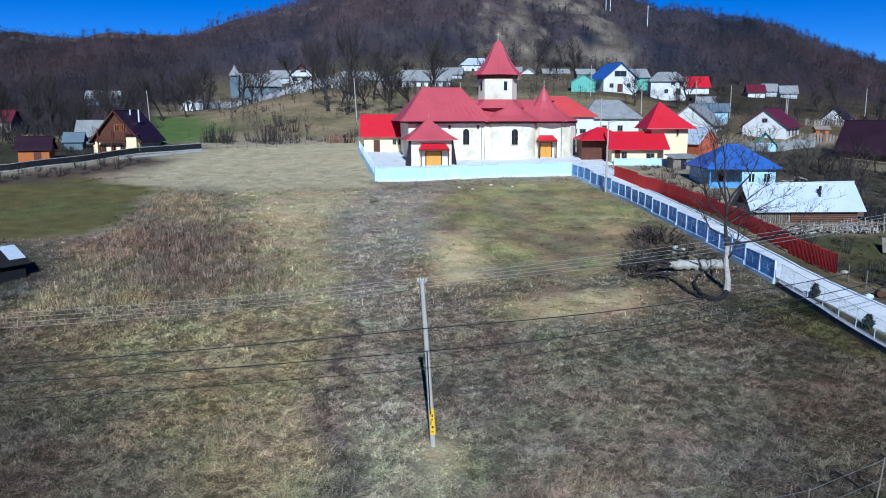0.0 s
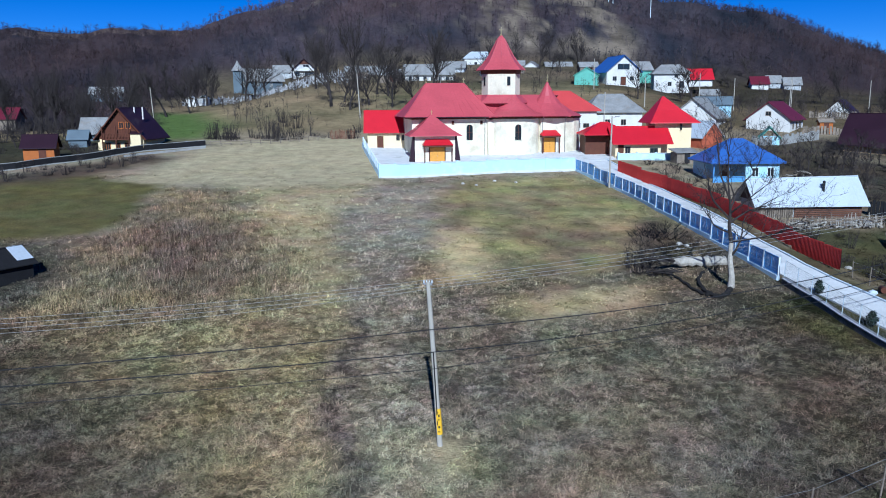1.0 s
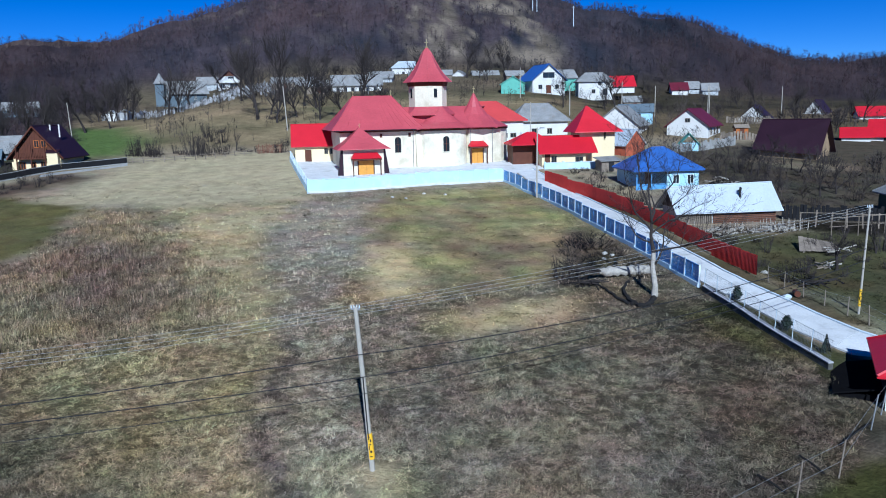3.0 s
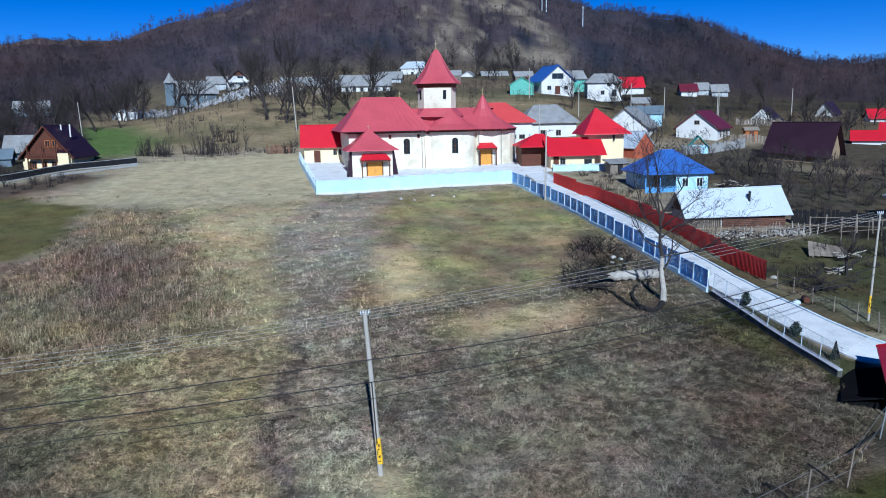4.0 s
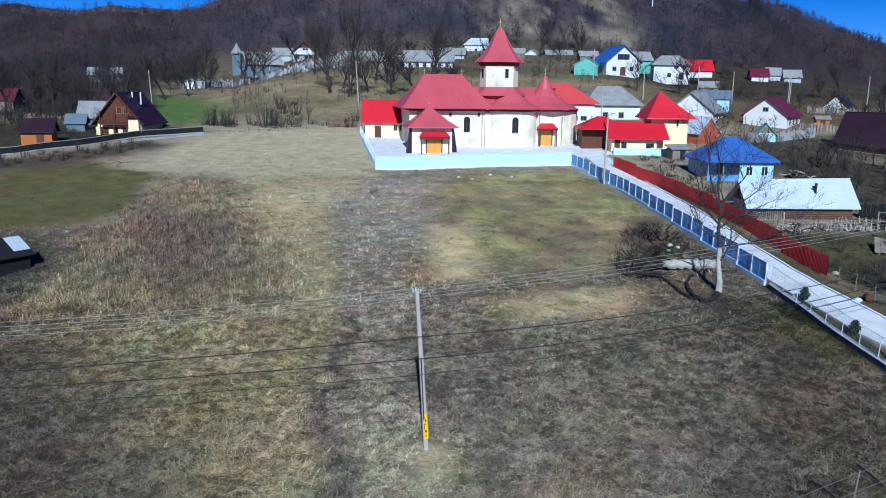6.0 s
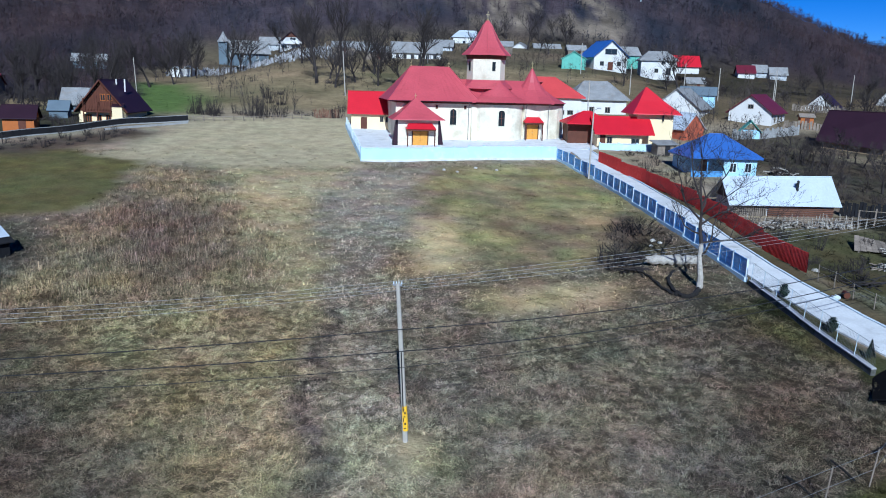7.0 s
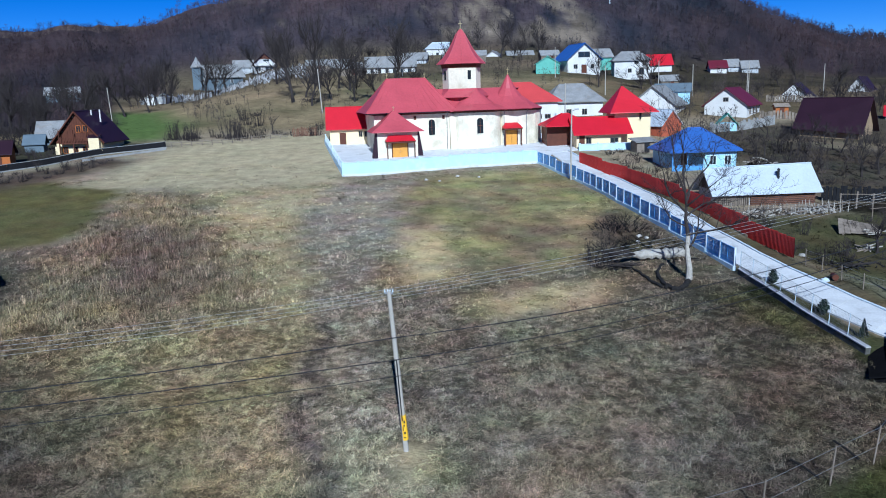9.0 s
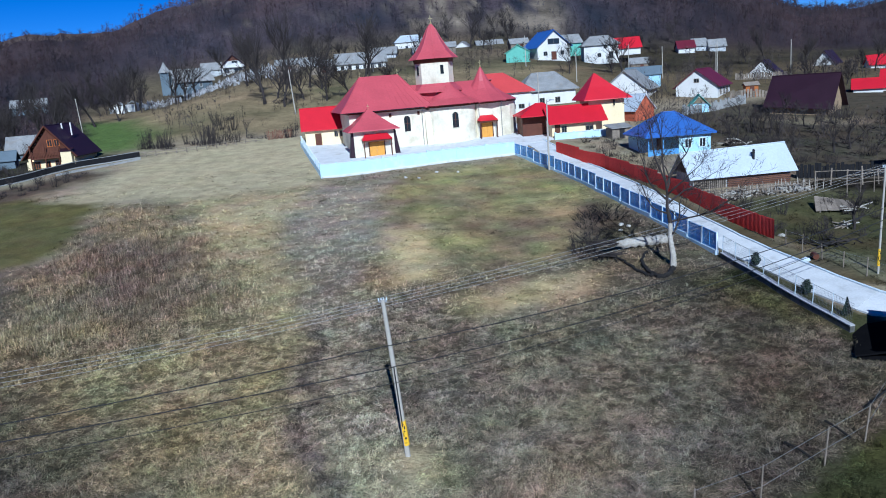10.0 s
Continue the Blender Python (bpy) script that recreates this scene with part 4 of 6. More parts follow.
house("gabled_villa", "white gabled house with a dark roof above the graves", -51.5, 296, 8, 8, 7, 3.2, 6.8, WHITE, PLUM, "gable_y", 0.5, windows=(("f", 0.6, 4.4, 2.2, 0.9), ("f", 1.6, 1.5, 3.0, 1.5), ("f", -2.4, 1.5, 1.6, 1.5), ("f", 0, 3.0, 6.4, 0.5)), frame_mat=WHITE, z=24.6)
villa = [o for o in bpy.data.objects if o.name == "gabled_villa"][0]
part("gable_boarding", Geo().add([(-2.4, -3.62, 4.9), (2.4, -3.62, 4.9), (0, -3.62, 6.75), (-2.4, -3.51, 4.9), (2.4, -3.51, 4.9), (0, -3.51, 6.75)], [(0, 1, 2), (5, 4, 3), (0, 3, 4, 1)]), WOOD, villa, "dark boarded gable top")
part("balcony", Geo().box(-3.6, -4.5, 2.55, 3.6, -3.5, 2.7).box(-3.6, -4.5, 2.7, 3.6, -4.42, 3.4), WHITE, villa, "white balcony across the front")
for sx in (-1, 1):
    part("bargeboard", Geo().tube([(sx * 4.6, -4.05, 2.75), (0, -4.05, 6.9)], 0.16, 4), PLUM, villa)
house("grey_cottage", "grey-roofed cottage behind the chapel", -60.5, 302, 4, 7, 6, 2.0, 4.4, GREYPLASTER, GREYROOF, "gable_x", 0.4, z=25.3)
house("long_village_house", "long white house with a grey roof", -5, 244, 2, 14.4, 8, 3.0, 5.8, WHITE, GREYROOF, "gable_x", 0.6, windows=tuple(("f", u, 1.5, 1.0, 1.2) for u in (-5.6, -3.4, -1.2, 1.0, 3.2, 5.4)), z=21.2)
house("pale_roof_house", "white house with a pale hipped roof", 12.2, 294, 2, 11, 8, 3.4, 5.8, WHITE, ZINC, "hip", 0.5, 3.0, windows=W2, z=27.8)
house("white_cottage", "small white gabled cottage", 30.6, 283, -18, 6, 7, 2.0, 4.0, WHITE, GREYROOF, "gable_y", 0.4, z=25.5)
house("grey_roof_cottage", "low white cottage with a wide grey roof", 39.4, 284, 4, 9, 7, 1.8, 4.0, WHITE, GREYROOF, "gable_x", 0.5, z=25.4)
house("upper_cottage", "cottage half hidden by bare trees", -23, 262, 4, 9, 7, 2.4, 4.8, WHITE, GREYROOF, "gable_x", 0.5, z=22.6)
house("upper_cottage", "low cottage with a dark roof on the slope", 2.5, 268, -6, 8, 7, 2.4, 4.4, GREYPLASTER, GREYROOF, "gable_x", 0.5, z=24.6)
# beside the field, on the far side of the dark fence
house("chalet", "cream and brown timber chalet with a dark steep roof", -51.9, 132.0, -3, 7.2, 8.6, 2.3, 6.5, CREAM, PLUM, "gable_y", 0.7, windows=(), z=8.7, category="house")
ch2 = [o for o in bpy.data.objects if o.name == "chalet"][0]
for i in range(18):
    x0, x1 = -3.6 + 0.4 * i, -3.6 + 0.4 * i + 0.385
    top = 6.25 - 4.05 * min(abs(x0), abs(x1)) / 3.6 if x0 * x1 > 0 else 6.2
    part("board", Geo().box(x0, -4.40, 1.6, x1, -4.29, max(2.0, top - 0.25)), WOOD, ch2)
for wx in (0.2, 1.3):
    window(ch2, pose(wx, -4.43, 3.75), 0.85, 1.1, ORANGEWOOD)
bal = part("balcony", Geo().box(-2.7, -5.4, 1.45, 1.8, -4.4, 1.6), WOOD, ch2, "brown timber balcony")
part("rail", Geo().box(-2.7, -5.42, 2.4, 1.8, -5.32, 2.5), WOOD, bal)
for i in range(19):
    part("baluster", Geo().box(-2.66 + 0.24 * i, -5.40, 1.6, -2.5 + 0.24 * i, -5.35, 2.4), WOOD, bal)
for px in (-2.6, -0.4, 1.72):
    part("post", Geo().box(px - 0.08, -5.42, -0.9, px + 0.08, -5.28, 3.6), WOOD, ch2)
for sx in (-1, 1):
    part("bargeboard", Geo().tube([(sx * 4.3, -5.02, 1.45), (0, -5.02, 6.42)], 0.13, 4), WOOD, ch2)
part("bay", Geo().box(1.9, -5.2, -1.0, 3.55, -4.28, 2.45), CREAM, ch2, "cream corner bay")
part("bay_roof", Geo().slab([(1.8, -5.35, 2.45), (3.7, -5.35, 2.45), (3.7, -4.2, 2.9), (1.8, -4.2, 2.9)], 0.08), PLUM, ch2)
for wx in (-2.2, -0.6, 0.9):
    window(ch2, pose(wx, -4.32, 0.45), 0.8, 1.1, ORANGEWOOD)
part("stair_wall", Geo().box(-3.5, -5.1, -1.0, -2.75, -4.3, 1.1), CREAM, ch2)
for cx in (0.6, 2.0):
    part("chimney", Geo().tube([(cx, -0.2, 4.6), (cx, -0.2, 6.6)], 0.12, 8), WHITE, ch2)
house("grey_roof_house", "house with a grey sheet roof behind the chalet", -61.4, 144, 14, 7.2, 7, 3.0, 5.4, GREYBLUE, GREYROOF, "gable_x", 0.5, windows=(("f", 1.6, 1.6, 0.8, 1.2), ("f", 2.8, 1.6, 0.8, 1.2)), z=8.0)
house("orange_shed", "orange timber shed with a dark roof by the fence", -60.2, 118.0, 14, 4.2, 3.6, 2.0, 3.5, ORANGEWOOD, PLUM, "gable_x", 0.4, doors=(("f", 0.5, 1.0, 1.8),), z=7.9, category="shed")
house("small_outbuilding", "low grey outbuilding in the yard", -60.6, 131.5, 14, 2.8, 3.4, 1.8, 3.0, GREYBLUE, GREYBLUE, "gable_x", 0.3, z=8.6, category="shed")
house("hillside_hall", "old dark hall with a pale roof among bare trees", -107.5, 255.6, 16, 9.5, 7, 2.2, 4.2, GREYBLUE, GREYROOF, "gable_x", 0.5, windows=(("f", -3, 1.5, 1.0, 1.2), ("f", 0, 1.5, 1.0, 1.2), ("f", 3, 1.5, 1.0, 1.2)), z=None)
house("red_roof_cottage", "cottage with a dark red roof", -93, 168, 10, 6.4, 6, 2.2, 4.2, OLDWOOD, MAROON, "gable_x", 0.4, z=11.0)
for sx, sy, sr, sw, sh, sm in ((-27, 246, 6, 7, 2.4, OLDWOOD), (-16, 236, -4, 6, 2.2, OLDWOOD), (14, 252, 8, 6, 2.4, GREYPLASTER), (22, 262, -6, 7, 2.4, OLDWOOD), (46, 262, 4, 6, 2.2, OLDWOOD), (74, 226, -10, 5, 2.0, OLDWOOD), (56, 168, -20, 7, 2.4, SKYBLUE)):
    house("garden_shed", "low weathered shed among the village gardens", sx, sy, sr, sw, 4, sh, sh + 1.4, sm, GREYBLUE if sm == SKYBLUE else GREYROOF, "gable_x", 0.3, doors=(("f", 0.6, 0.9, 1.8),), category="shed", group="garden sheds")


# ---- the log barn and its yard ----
def build_barn():
    w, d, eave, ridge, sink = 10.8, 4.6, 2.05, 4.3, 0.22
    b = thing("log_barn", pose(36.3, 80.8, 3.75, 0, 0, 2), "old log barn with a pale galvanised roof", "barn")
    part("wall", wall_geo("gable_x", w - 0.3, d - 0.3, eave, ridge - sink - 0.2), GREYPLASTER, b)
    for i in range(10):
        z = 0.0 + 0.20 * i
        part("log", Geo().tube([(-1.6, -d / 2 + 0.05, z), (w / 2 - 0.15, -d / 2 + 0.05, z)], 0.095, 6), LOGS, b)
    for i in range(16):
        x = -w / 2 + 0.2 + i * 0.22
        part("board", Geo().box(x, -d / 2 - 0.03, -0.2, x + 0.15, -d / 2 + 0.12, 1.75), OLDWOOD, b)
    part("gable_boarding", Geo().add([(-w / 2 + 0.05, -d / 2, eave), (-w / 2 + 0.05, d / 2, eave), (-w / 2 + 0.05, 0, ridge - sink - 0.15), (-w / 2 + 0.15, -d / 2, eave), (-w / 2 + 0.15, d / 2, eave), (-w / 2 + 0.15, 0, ridge - sink - 0.15)],
                                     [(0, 2, 1), (3, 4, 5), (0, 3, 5, 2), (1, 2, 5, 4)]), PLUM, b, "dark boarded gable")
    g = roof_geo("gable_x", w, d, eave, ridge, 0.45, thick=0.08)
    g.v = [(x, y, z - sink if x < 0 and abs(y) < 0.2 else z) for x, y, z in g.v]
    rf = part("roof", g, ZINC, b, "pale galvanised sheet roof")
    part("chimney", Geo().tube([(1.7, -1.3, 2.9), (1.72, -1.3, 3.85)], 0.13, 8).tube([(1.7, -1.3, 3.35), (1.45, -1.4, 3.7)], 0.08, 8).cone(1.72, -1.3, [(0.17, 3.85), (0.16, 3.92), (0.05, 4.02)], 8), DARK, rf, "sooty forked stove pipe")
    for i in range(1, 12):
        x = -w / 2 - 0.4 + i * (w + 0.8) / 12
        part("seam", Geo().tube([(x, -d / 2 - 0.45, eave - 0.44), (x, -0.02, ridge + 0.015 - sink * (0.5 - x / (w + 0.9)))], 0.012, 4, False), ZINC, rf)


build_barn()


def paling(name, label, pts, spacing, height_m, wide, mat, rails=True, lean=0.05, group=""):
    """A rough fence: single pales of uneven height on two rails."""
    rnd = random.Random(len(pts) * 7 + int(spacing * 100) + int(pts[0][0]))
    f = thing(name, pose(0, 0, 0), label, "fence", group)
    n = int(length(pts) / spacing)
    for i in range(n + 1):
        x, y = along(pts, i * spacing)
        z, h = gz(x, y), height_m * rnd.uniform(0.8, 1.12)
        m = pose(x, y, z, rnd.gauss(0, 2), rnd.gauss(0, lean * 60), rnd.uniform(-10, 10))
        part("pale", Geo().box(-wide / 2, -0.02, -0.3, wide / 2, 0.03, h, m), mat, f)
    if rails:
        for k in (0.35, 0.8):
            path = [along(pts, s) for s in np.linspace(0, length(pts), 12)]
            part("rail", Geo().tube([(x, y + 0.06, gz(x, y) + height_m * k) for x, y in path], 0.04, 5), mat, f)


DARKF = [(42.9, 79.6), (50, 77.6), (60, 75.4)]
paling("paling_fence", "rough grey paling fence before the log barn", [(30.6, 74.9), (36, 75.6), (42.6, 76.2)], 0.42, 0.75, 0.08, OLDWOOD)
paling("paling_fence", "grey post fence beyond the barn", [(42.8, 76), (49, 74.5), (58, 73)], 1.5, 1.8, 0.14, OLDWOOD)
# near-black boards stand in for a low roof in shade beyond the barn
paling("dark_board_fence", "dark close boards in place of a shaded low roof", DARKF, 0.36, 1.5, 0.34, FENCEDARK, lean=0.02)
paling("board_fence", "pale board fence between the far gardens", [(63, 141), (69, 139), (74, 141)], 0.5, 1.4, 0.42, OLDWOOD)
paling("board_fence", "pale board fence beside the brown gable house", [(84, 185), (96, 182)], 0.6, 1.5, 0.5, OLDWOOD)
paling("board_fence", "grey board fence below the maroon house", [(48.4, 126.2), (54, 127.6), (62.2, 133.2)], 0.5, 1.5, 0.34, GREYROOF)

paling("lath_panel", "dark upright lath panel at the field's far edge", [(-19.7, 136.6), (-15.6, 137.4)], 0.22, 1.5, 0.13, LOGS)
paling("rough_post_fence", "low grey posts along the far field edge", [(-40, 129.6), (-30, 131.0), (-20.5, 135.2)], 1.6, 0.9, 0.12, OLDWOOD)


def build_lean_to():
    s = thing("collapsed_shelter", pose(39.8, 67.2, gz(39.8, 67.2), 0, 0, -16), "sagging plank shelter with a fallen roof", "shelter")
    for i in range(7):
        part("plank", Geo().slab([(-1.9 + i * 0.5, -1.2, 0.15 + 0.03 * (i % 3)), (-1.42 + i * 0.5, -1.2, 0.15), (-1.1 + i * 0.42, 1.3, 1.05 - 0.08 * i), (-1.5 + i * 0.42, 1.3, 1.08 - 0.08 * i)], 0.05), OLDWOOD, s)
    for x, y, h in ((-1.6, -1.1, 0.15), (1.3, -1.1, 0.12), (-1.2, 1.2, 0.95), (1.2, 1.2, 0.5)):
        part("post", Geo().tube([(x, y, -0.3), (x + 0.1, y, h)], 0.07, 6), OLDWOOD, s)
    for i in range(9):
        rnd = random.Random(i)
        p = Vector((rnd.uniform(0.4, 2.6), rnd.uniform(-2.2, -0.9), rnd.uniform(0.1, 0.5)))
        q = p + Vector((rnd.uniform(-1.2, 1.2), rnd.uniform(-0.6, 0.6), rnd.uniform(-0.1, 0.3)))
        part("broken_board", Geo().tube([p, q], 0.06, 4), PALEBARK, s)


build_lean_to()
for tx, ty, tr in ((46.5, 72.0, 8), (54, 70, -5)):
    t = thing("garden_trellis", pose(tx, ty, gz(tx, ty), 0, 0, tr), "grey timber trellis of posts and rails", "trellis", "trellises")
    for i in range(5):
        part("post", Geo().tube([(i * 1.5 - 3, 0, -0.3), (i * 1.5 - 3, 0, 1.9)], 0.05, 5), OLDWOOD, t)
    for z in (1.0, 1.85):
        part("rail", Geo().tube([(-3.2, 0.05, z), (3.2, 0.05, z + 0.05)], 0.04, 5), OLDWOOD, t)
ok = thing("outhouse", pose(67.0, 141.5, gz(67, 141.5), 0, 0, -10), "small orange timber outhouse", "shed")
part("wall", Geo().box(-1.1, -0.9, -0.5, 1.1, 0.9, 2.1), ORANGEWOOD, ok), part("roof", roof_geo("gable_x", 2.3, 1.9, 2.1, 2.5, 0.2, thick=0.08), OLDWOOD, ok), part("door", Geo().box(-0.4, -0.95, 0.1, 0.4, -0.88, 1.8), WOOD, ok)
kn = thing("teal_hutch", pose(52.0, 128.5, gz(52, 128.5), 0, 0, -14), "small hutch with a teal gabled roof", "hutch")
part("wall", Geo().box(-1.4, -1.3, -0.5, 1.4, 1.3, 1.2), SKYBLUE, kn), part("roof", roof_geo("gable_y", 2.8, 2.6, 1.2, 2.7, 0.3, thick=0.08), TEAL, kn)

# ---- the near house at the lane ----
nh = thing("lane_house", pose(28.75, 36.6, 0.95, 0, 0, -29), "cream cottage with a red hipped roof at the lane", "house")
NHW, NHD, NHE, NHR = 5.2, 5.8, 2.15, 3.75
part("wall", wall_geo("hip", NHW, NHD, NHE, NHR), WHITE, nh), part("roof", roof_geo("hip", NHW, NHD, NHE, NHR, 0.5, 2.2), REDTILE, nh, "red metal roof")
# an added low black block stands in for the house's shadow on the grass
lean = part("lean_to", Geo().box(-4.7, -1.9, -0.9, -NHW / 2 - 0.07, 2.8, 0.6), SHADOWBLACK, nh, "low black block in place of the house's shadow")
part("lean_to_roof", Geo().slab([(-4.95, -2.15, 0.63), (-NHW / 2 - 0.07, -2.15, 1.1), (-NHW / 2 - 0.07, 3.0, 1.1), (-4.95, 3.0, 0.63)], 0.08), SHADOWBLACK, lean)
# a dark sheet deepens the shade on the wall turned from the sun
part("side_boarding", Geo().box(-NHW / 2 - 0.06, -NHD / 2 + 0.1, -0.6, -NHW / 2 - 0.003, NHD / 2, NHE - 0.1), FENCEDARK, nh, "dark sheet for the shade on the side wall")
window(nh, on_wall("f", NHW, NHD, -1.9, 1.5), 0.6, 1.3)
part("door", Geo().box(0.2, -NHD / 2 - 0.06, 0, 1.1, -NHD / 2 + 0.03, 2.0), WOOD, nh)


# ---- fences ----
def build_wall():
    base = [(-8.55, 100.9), (17.2, 106.0)]
    wl = thing("churchyard_wall", pose(0, 0, 0), "pale blue painted churchyard wall with white coping", "wall")
    n = 13
    for i in range(n):
        a, b = along(base, length(base) * i / n), along(base, length(base) * (i + 1) / n)
        za, zb = gz(*a), gz(*b)
        ang = math.degrees(math.atan2(b[1] - a[1], b[0] - a[0]))
        L = math.hypot(b[0] - a[0], b[1] - a[1])
        m = pose(a[0], a[1], min(za, zb), 0, 0, ang)
        part("panel", Geo().box(0.02, -0.09, -0.6, L - 0.02, 0.09, 1.75, m), PALEBLUE, wl)
        part("coping", Geo().box(0, -0.14, 1.75, L, 0.14, 1.83, m), FENCEWHITE, wl)
        part("footing", Geo().box(0, -0.2, -0.8, L, 0.2, 0.28, m), CONCRETE, wl)
        part("post", Geo().box(-0.12, -0.13, -0.6, 0.12, 0.13, 1.9, m), PALEBLUE, wl)
    side = [(-8.55, 100.9), (-13.4, 127)]
    n = 12
    sd = thing("side_fence", pose(0, 0, 0), "pale low wall and posts along the churchyard", "fence")
    for i in range(n):
        a, b = along(side, length(side) * i / n), along(side, length(side) * (i + 1) / n)
        m = pose(a[0], a[1], min(gz(*a), gz(*b)), 0, 0, math.degrees(math.atan2(b[1] - a[1], b[0] - a[0])))
        L = math.hypot(b[0] - a[0], b[1] - a[1])
        part("panel", Geo().box(0.05, -0.07, -0.6, L - 0.05, 0.07, 1.0, m), PALEBLUE, sd)
        part("post", Geo().box(-0.08, -0.08, -0.5, 0.08, 0.08, 1.9, m), FENCEWHITE, sd)
        for z in (1.3, 1.75):
            part("rail", Geo().box(0, -0.025, z, L, 0.025, z + 0.05, m), FENCEWHITE, sd)
    inner = thing("gate_wall", pose(24.6, 113.6, gz(24.6, 113.6), 0, 0, 4), "pale blue wall before the tower house", "wall")
    for i in range(4):
        part("panel", Geo().box(2.75 * i + 0.1, -0.1, -0.6, 2.75 * i + 2.65, 0.1, 0.85), PALEBLUE, inner)
        part("post", Geo().box(2.75 * i - 0.12, -0.14, -0.6, 2.75 * i + 0.12, 0.14, 1.05), PALEBLUE, inner)
        part("coping", Geo().box(2.75 * i + 0.12, -0.16, 0.85, 2.75 * i + 2.63, 0.16, 0.93), FENCEWHITE, inner)
    part("post", Geo().box(10.88, -0.14, -0.6, 11.12, 0.14, 1.05), PALEBLUE, inner)


build_wall()
BLUE = [(17.3, 106.0), (20.4, 90), (21.9, 72), (23.75, 55.4)]


def build_blue_fence():
    f = thing("blue_fence", pose(0, 0, 0), "blue slatted metal fence on white posts beside the lane", "fence")
    n, L = 23, length(BLUE)
    slat = Geo().box(0, -0.012, 0, 1, 0.012, 0.085).mesh("slat", NAVY)
    for i in range(n):
        a, b = along(BLUE, L * i / n), along(BLUE, L * (i + 1) / n)
        ang = math.degrees(math.atan2(b[1] - a[1], b[0] - a[0]))
        d = math.hypot(b[0] - a[0], b[1] - a[1])
        za, zb = gz(*a), gz(*b)
        mid = gz(*along(BLUE, L * min(n, i - i % 3 + 1.5) / n))      # three bays to a step
        za, zb = za * 0.55 + mid * 0.45, zb * 0.55 + mid * 0.45
        m = pose(a[0], a[1], za, 0, 0, ang) @ pose(0, 0, 0, 0, -math.degrees(math.atan2(zb - za, d)), 0)
        part("post", Geo().box(-0.07, -0.08, -0.7, 0.07, 0.08, 1.74, m), FENCEWHITE, f)
        part("footing", Geo().box(0, -0.12, -0.9, d, 0.12, 0.32, m), PALEBLUE, f)
        fr = Geo()
        for z in (0.38, 1.58):
            fr.box(0.1, -0.03, z, d - 0.1, 0.03, z + 0.06, m)
        for x in (0.1, d / 2 - 0.03, d - 0.16):
            fr.box(x, -0.03, 0.38, x + 0.06, 0.03, 1.64, m)
        panel = part("panel", fr, NAVY, f)
        for k in range(11):
            s = new("slat", slat)
            s.parent = panel
            s.matrix_basis = m @ pose(0.13, 0, 0.46 + k * 0.102) @ Matrix.Diagonal((d - 0.26, 1, 1, 1))
    x, y = BLUE[-1]
    part("post", Geo().box(x - 0.06, y - 0.06, gz(x, y) - 0.6, x + 0.06, y + 0.06, gz(x, y) + 1.72), FENCEWHITE, f)


build_blue_fence()
RED = [(22.6, 104.3), (25.4, 92), (26.9, 80), (28.1, 68), (29.3, 57.6)]


def build_red_fence():
    f = thing("red_fence", pose(0, 0, 0), "red-brown corrugated sheet fence beside the lane", "fence")
    n, L = 42, length(RED)
    w = L / n
    g = Geo()
    k = 13
    for i in range(k):
        x, o = w * i / (k - 1), 0.022 * (1 if i % 2 else -1)
        g.v += [(x, o, 0.05), (x, o, 1.62)]
    g.f = [(2 * i, 2 * i + 2, 2 * i + 3, 2 * i + 1) for i in range(k - 1)]
    sheet = g.mesh("sheet", FENCERED)
    for i in range(n):
        a, b = along(RED, L * i / n), along(RED, L * (i + 1) / n)
        s = new("sheet", sheet)
        s.parent = f
        mid = along(RED, L * (i - i % 6 + 3) / n)
        s.matrix_basis = pose(a[0], a[1], (gz(*a) + gz(*b)) * 0.275 + gz(*mid) * 0.45 + 0.02 * math.sin(i * 2.3), 0, 0, math.degrees(math.atan2(b[1] - a[1], b[0] - a[0])))
        if i % 2 == 0:
            part("post", Geo().box(a[0] + 0.05, a[1] - 0.03, gz(*a) - 0.4, a[0] + 0.11, a[1] + 0.03, gz(*a) + 1.55), STEEL, f)


build_red_fence()
MESHF = [(23.8, 54.6), (24.4, 48), (25.0, 42), (25.2, 40.4)]


def build_mesh_fence():
    f = thing("mesh_fence", pose(0, 0, 0), "wire mesh fence with pale posts on a concrete plinth", "fence")
    n, L = 8, length(MESHF)
    for i in range(n):
        a, b = along(MESHF, L * i / n), along(MESHF, L * (i + 1) / n)
        d = math.hypot(b[0] - a[0], b[1] - a[1])
        m = pose(a[0], a[1], gz(*a), 0, 0, math.degrees(math.atan2(b[1] - a[1], b[0] - a[0]))) @ pose(0, 0, 0, 0, -math.degrees(math.atan2(gz(*b) - gz(*a), d)), 0)
        part("plinth", Geo().box(0, -0.15, -0.9, d, 0.15, 0.38, m), MOSSY, f)
        part("coping", Geo().box(0, -0.17, 0.38, d, 0.17, 0.44, m), WEATHERED, f)
        part("post", Geo().tube([m @ Vector((0, 0, 0.3)), m @ Vector((0, 0, 1.75))], 0.028, 6), FENCEWHITE, f)
        part("rail", Geo().tube([m @ Vector((0, 0, 1.7)), m @ Vector((d, 0, 1.7))], 0.013, 5), STEEL, f)
        net = Geo()
        for k in range(1, 8):
            net.tube([m @ Vector((0, 0, 0.45 + k * 0.16)), m @ Vector((d, 0, 0.45 + k * 0.16))], 0.004, 3, False)
        for k in range(1, 14):
            net.tube([m @ Vector((d * k / 14, 0, 0.45)), m @ Vector((d * k / 14, 0, 1.7))], 0.004, 3, False)
        part("netting", net, STEEL, f)


build_mesh_fence()


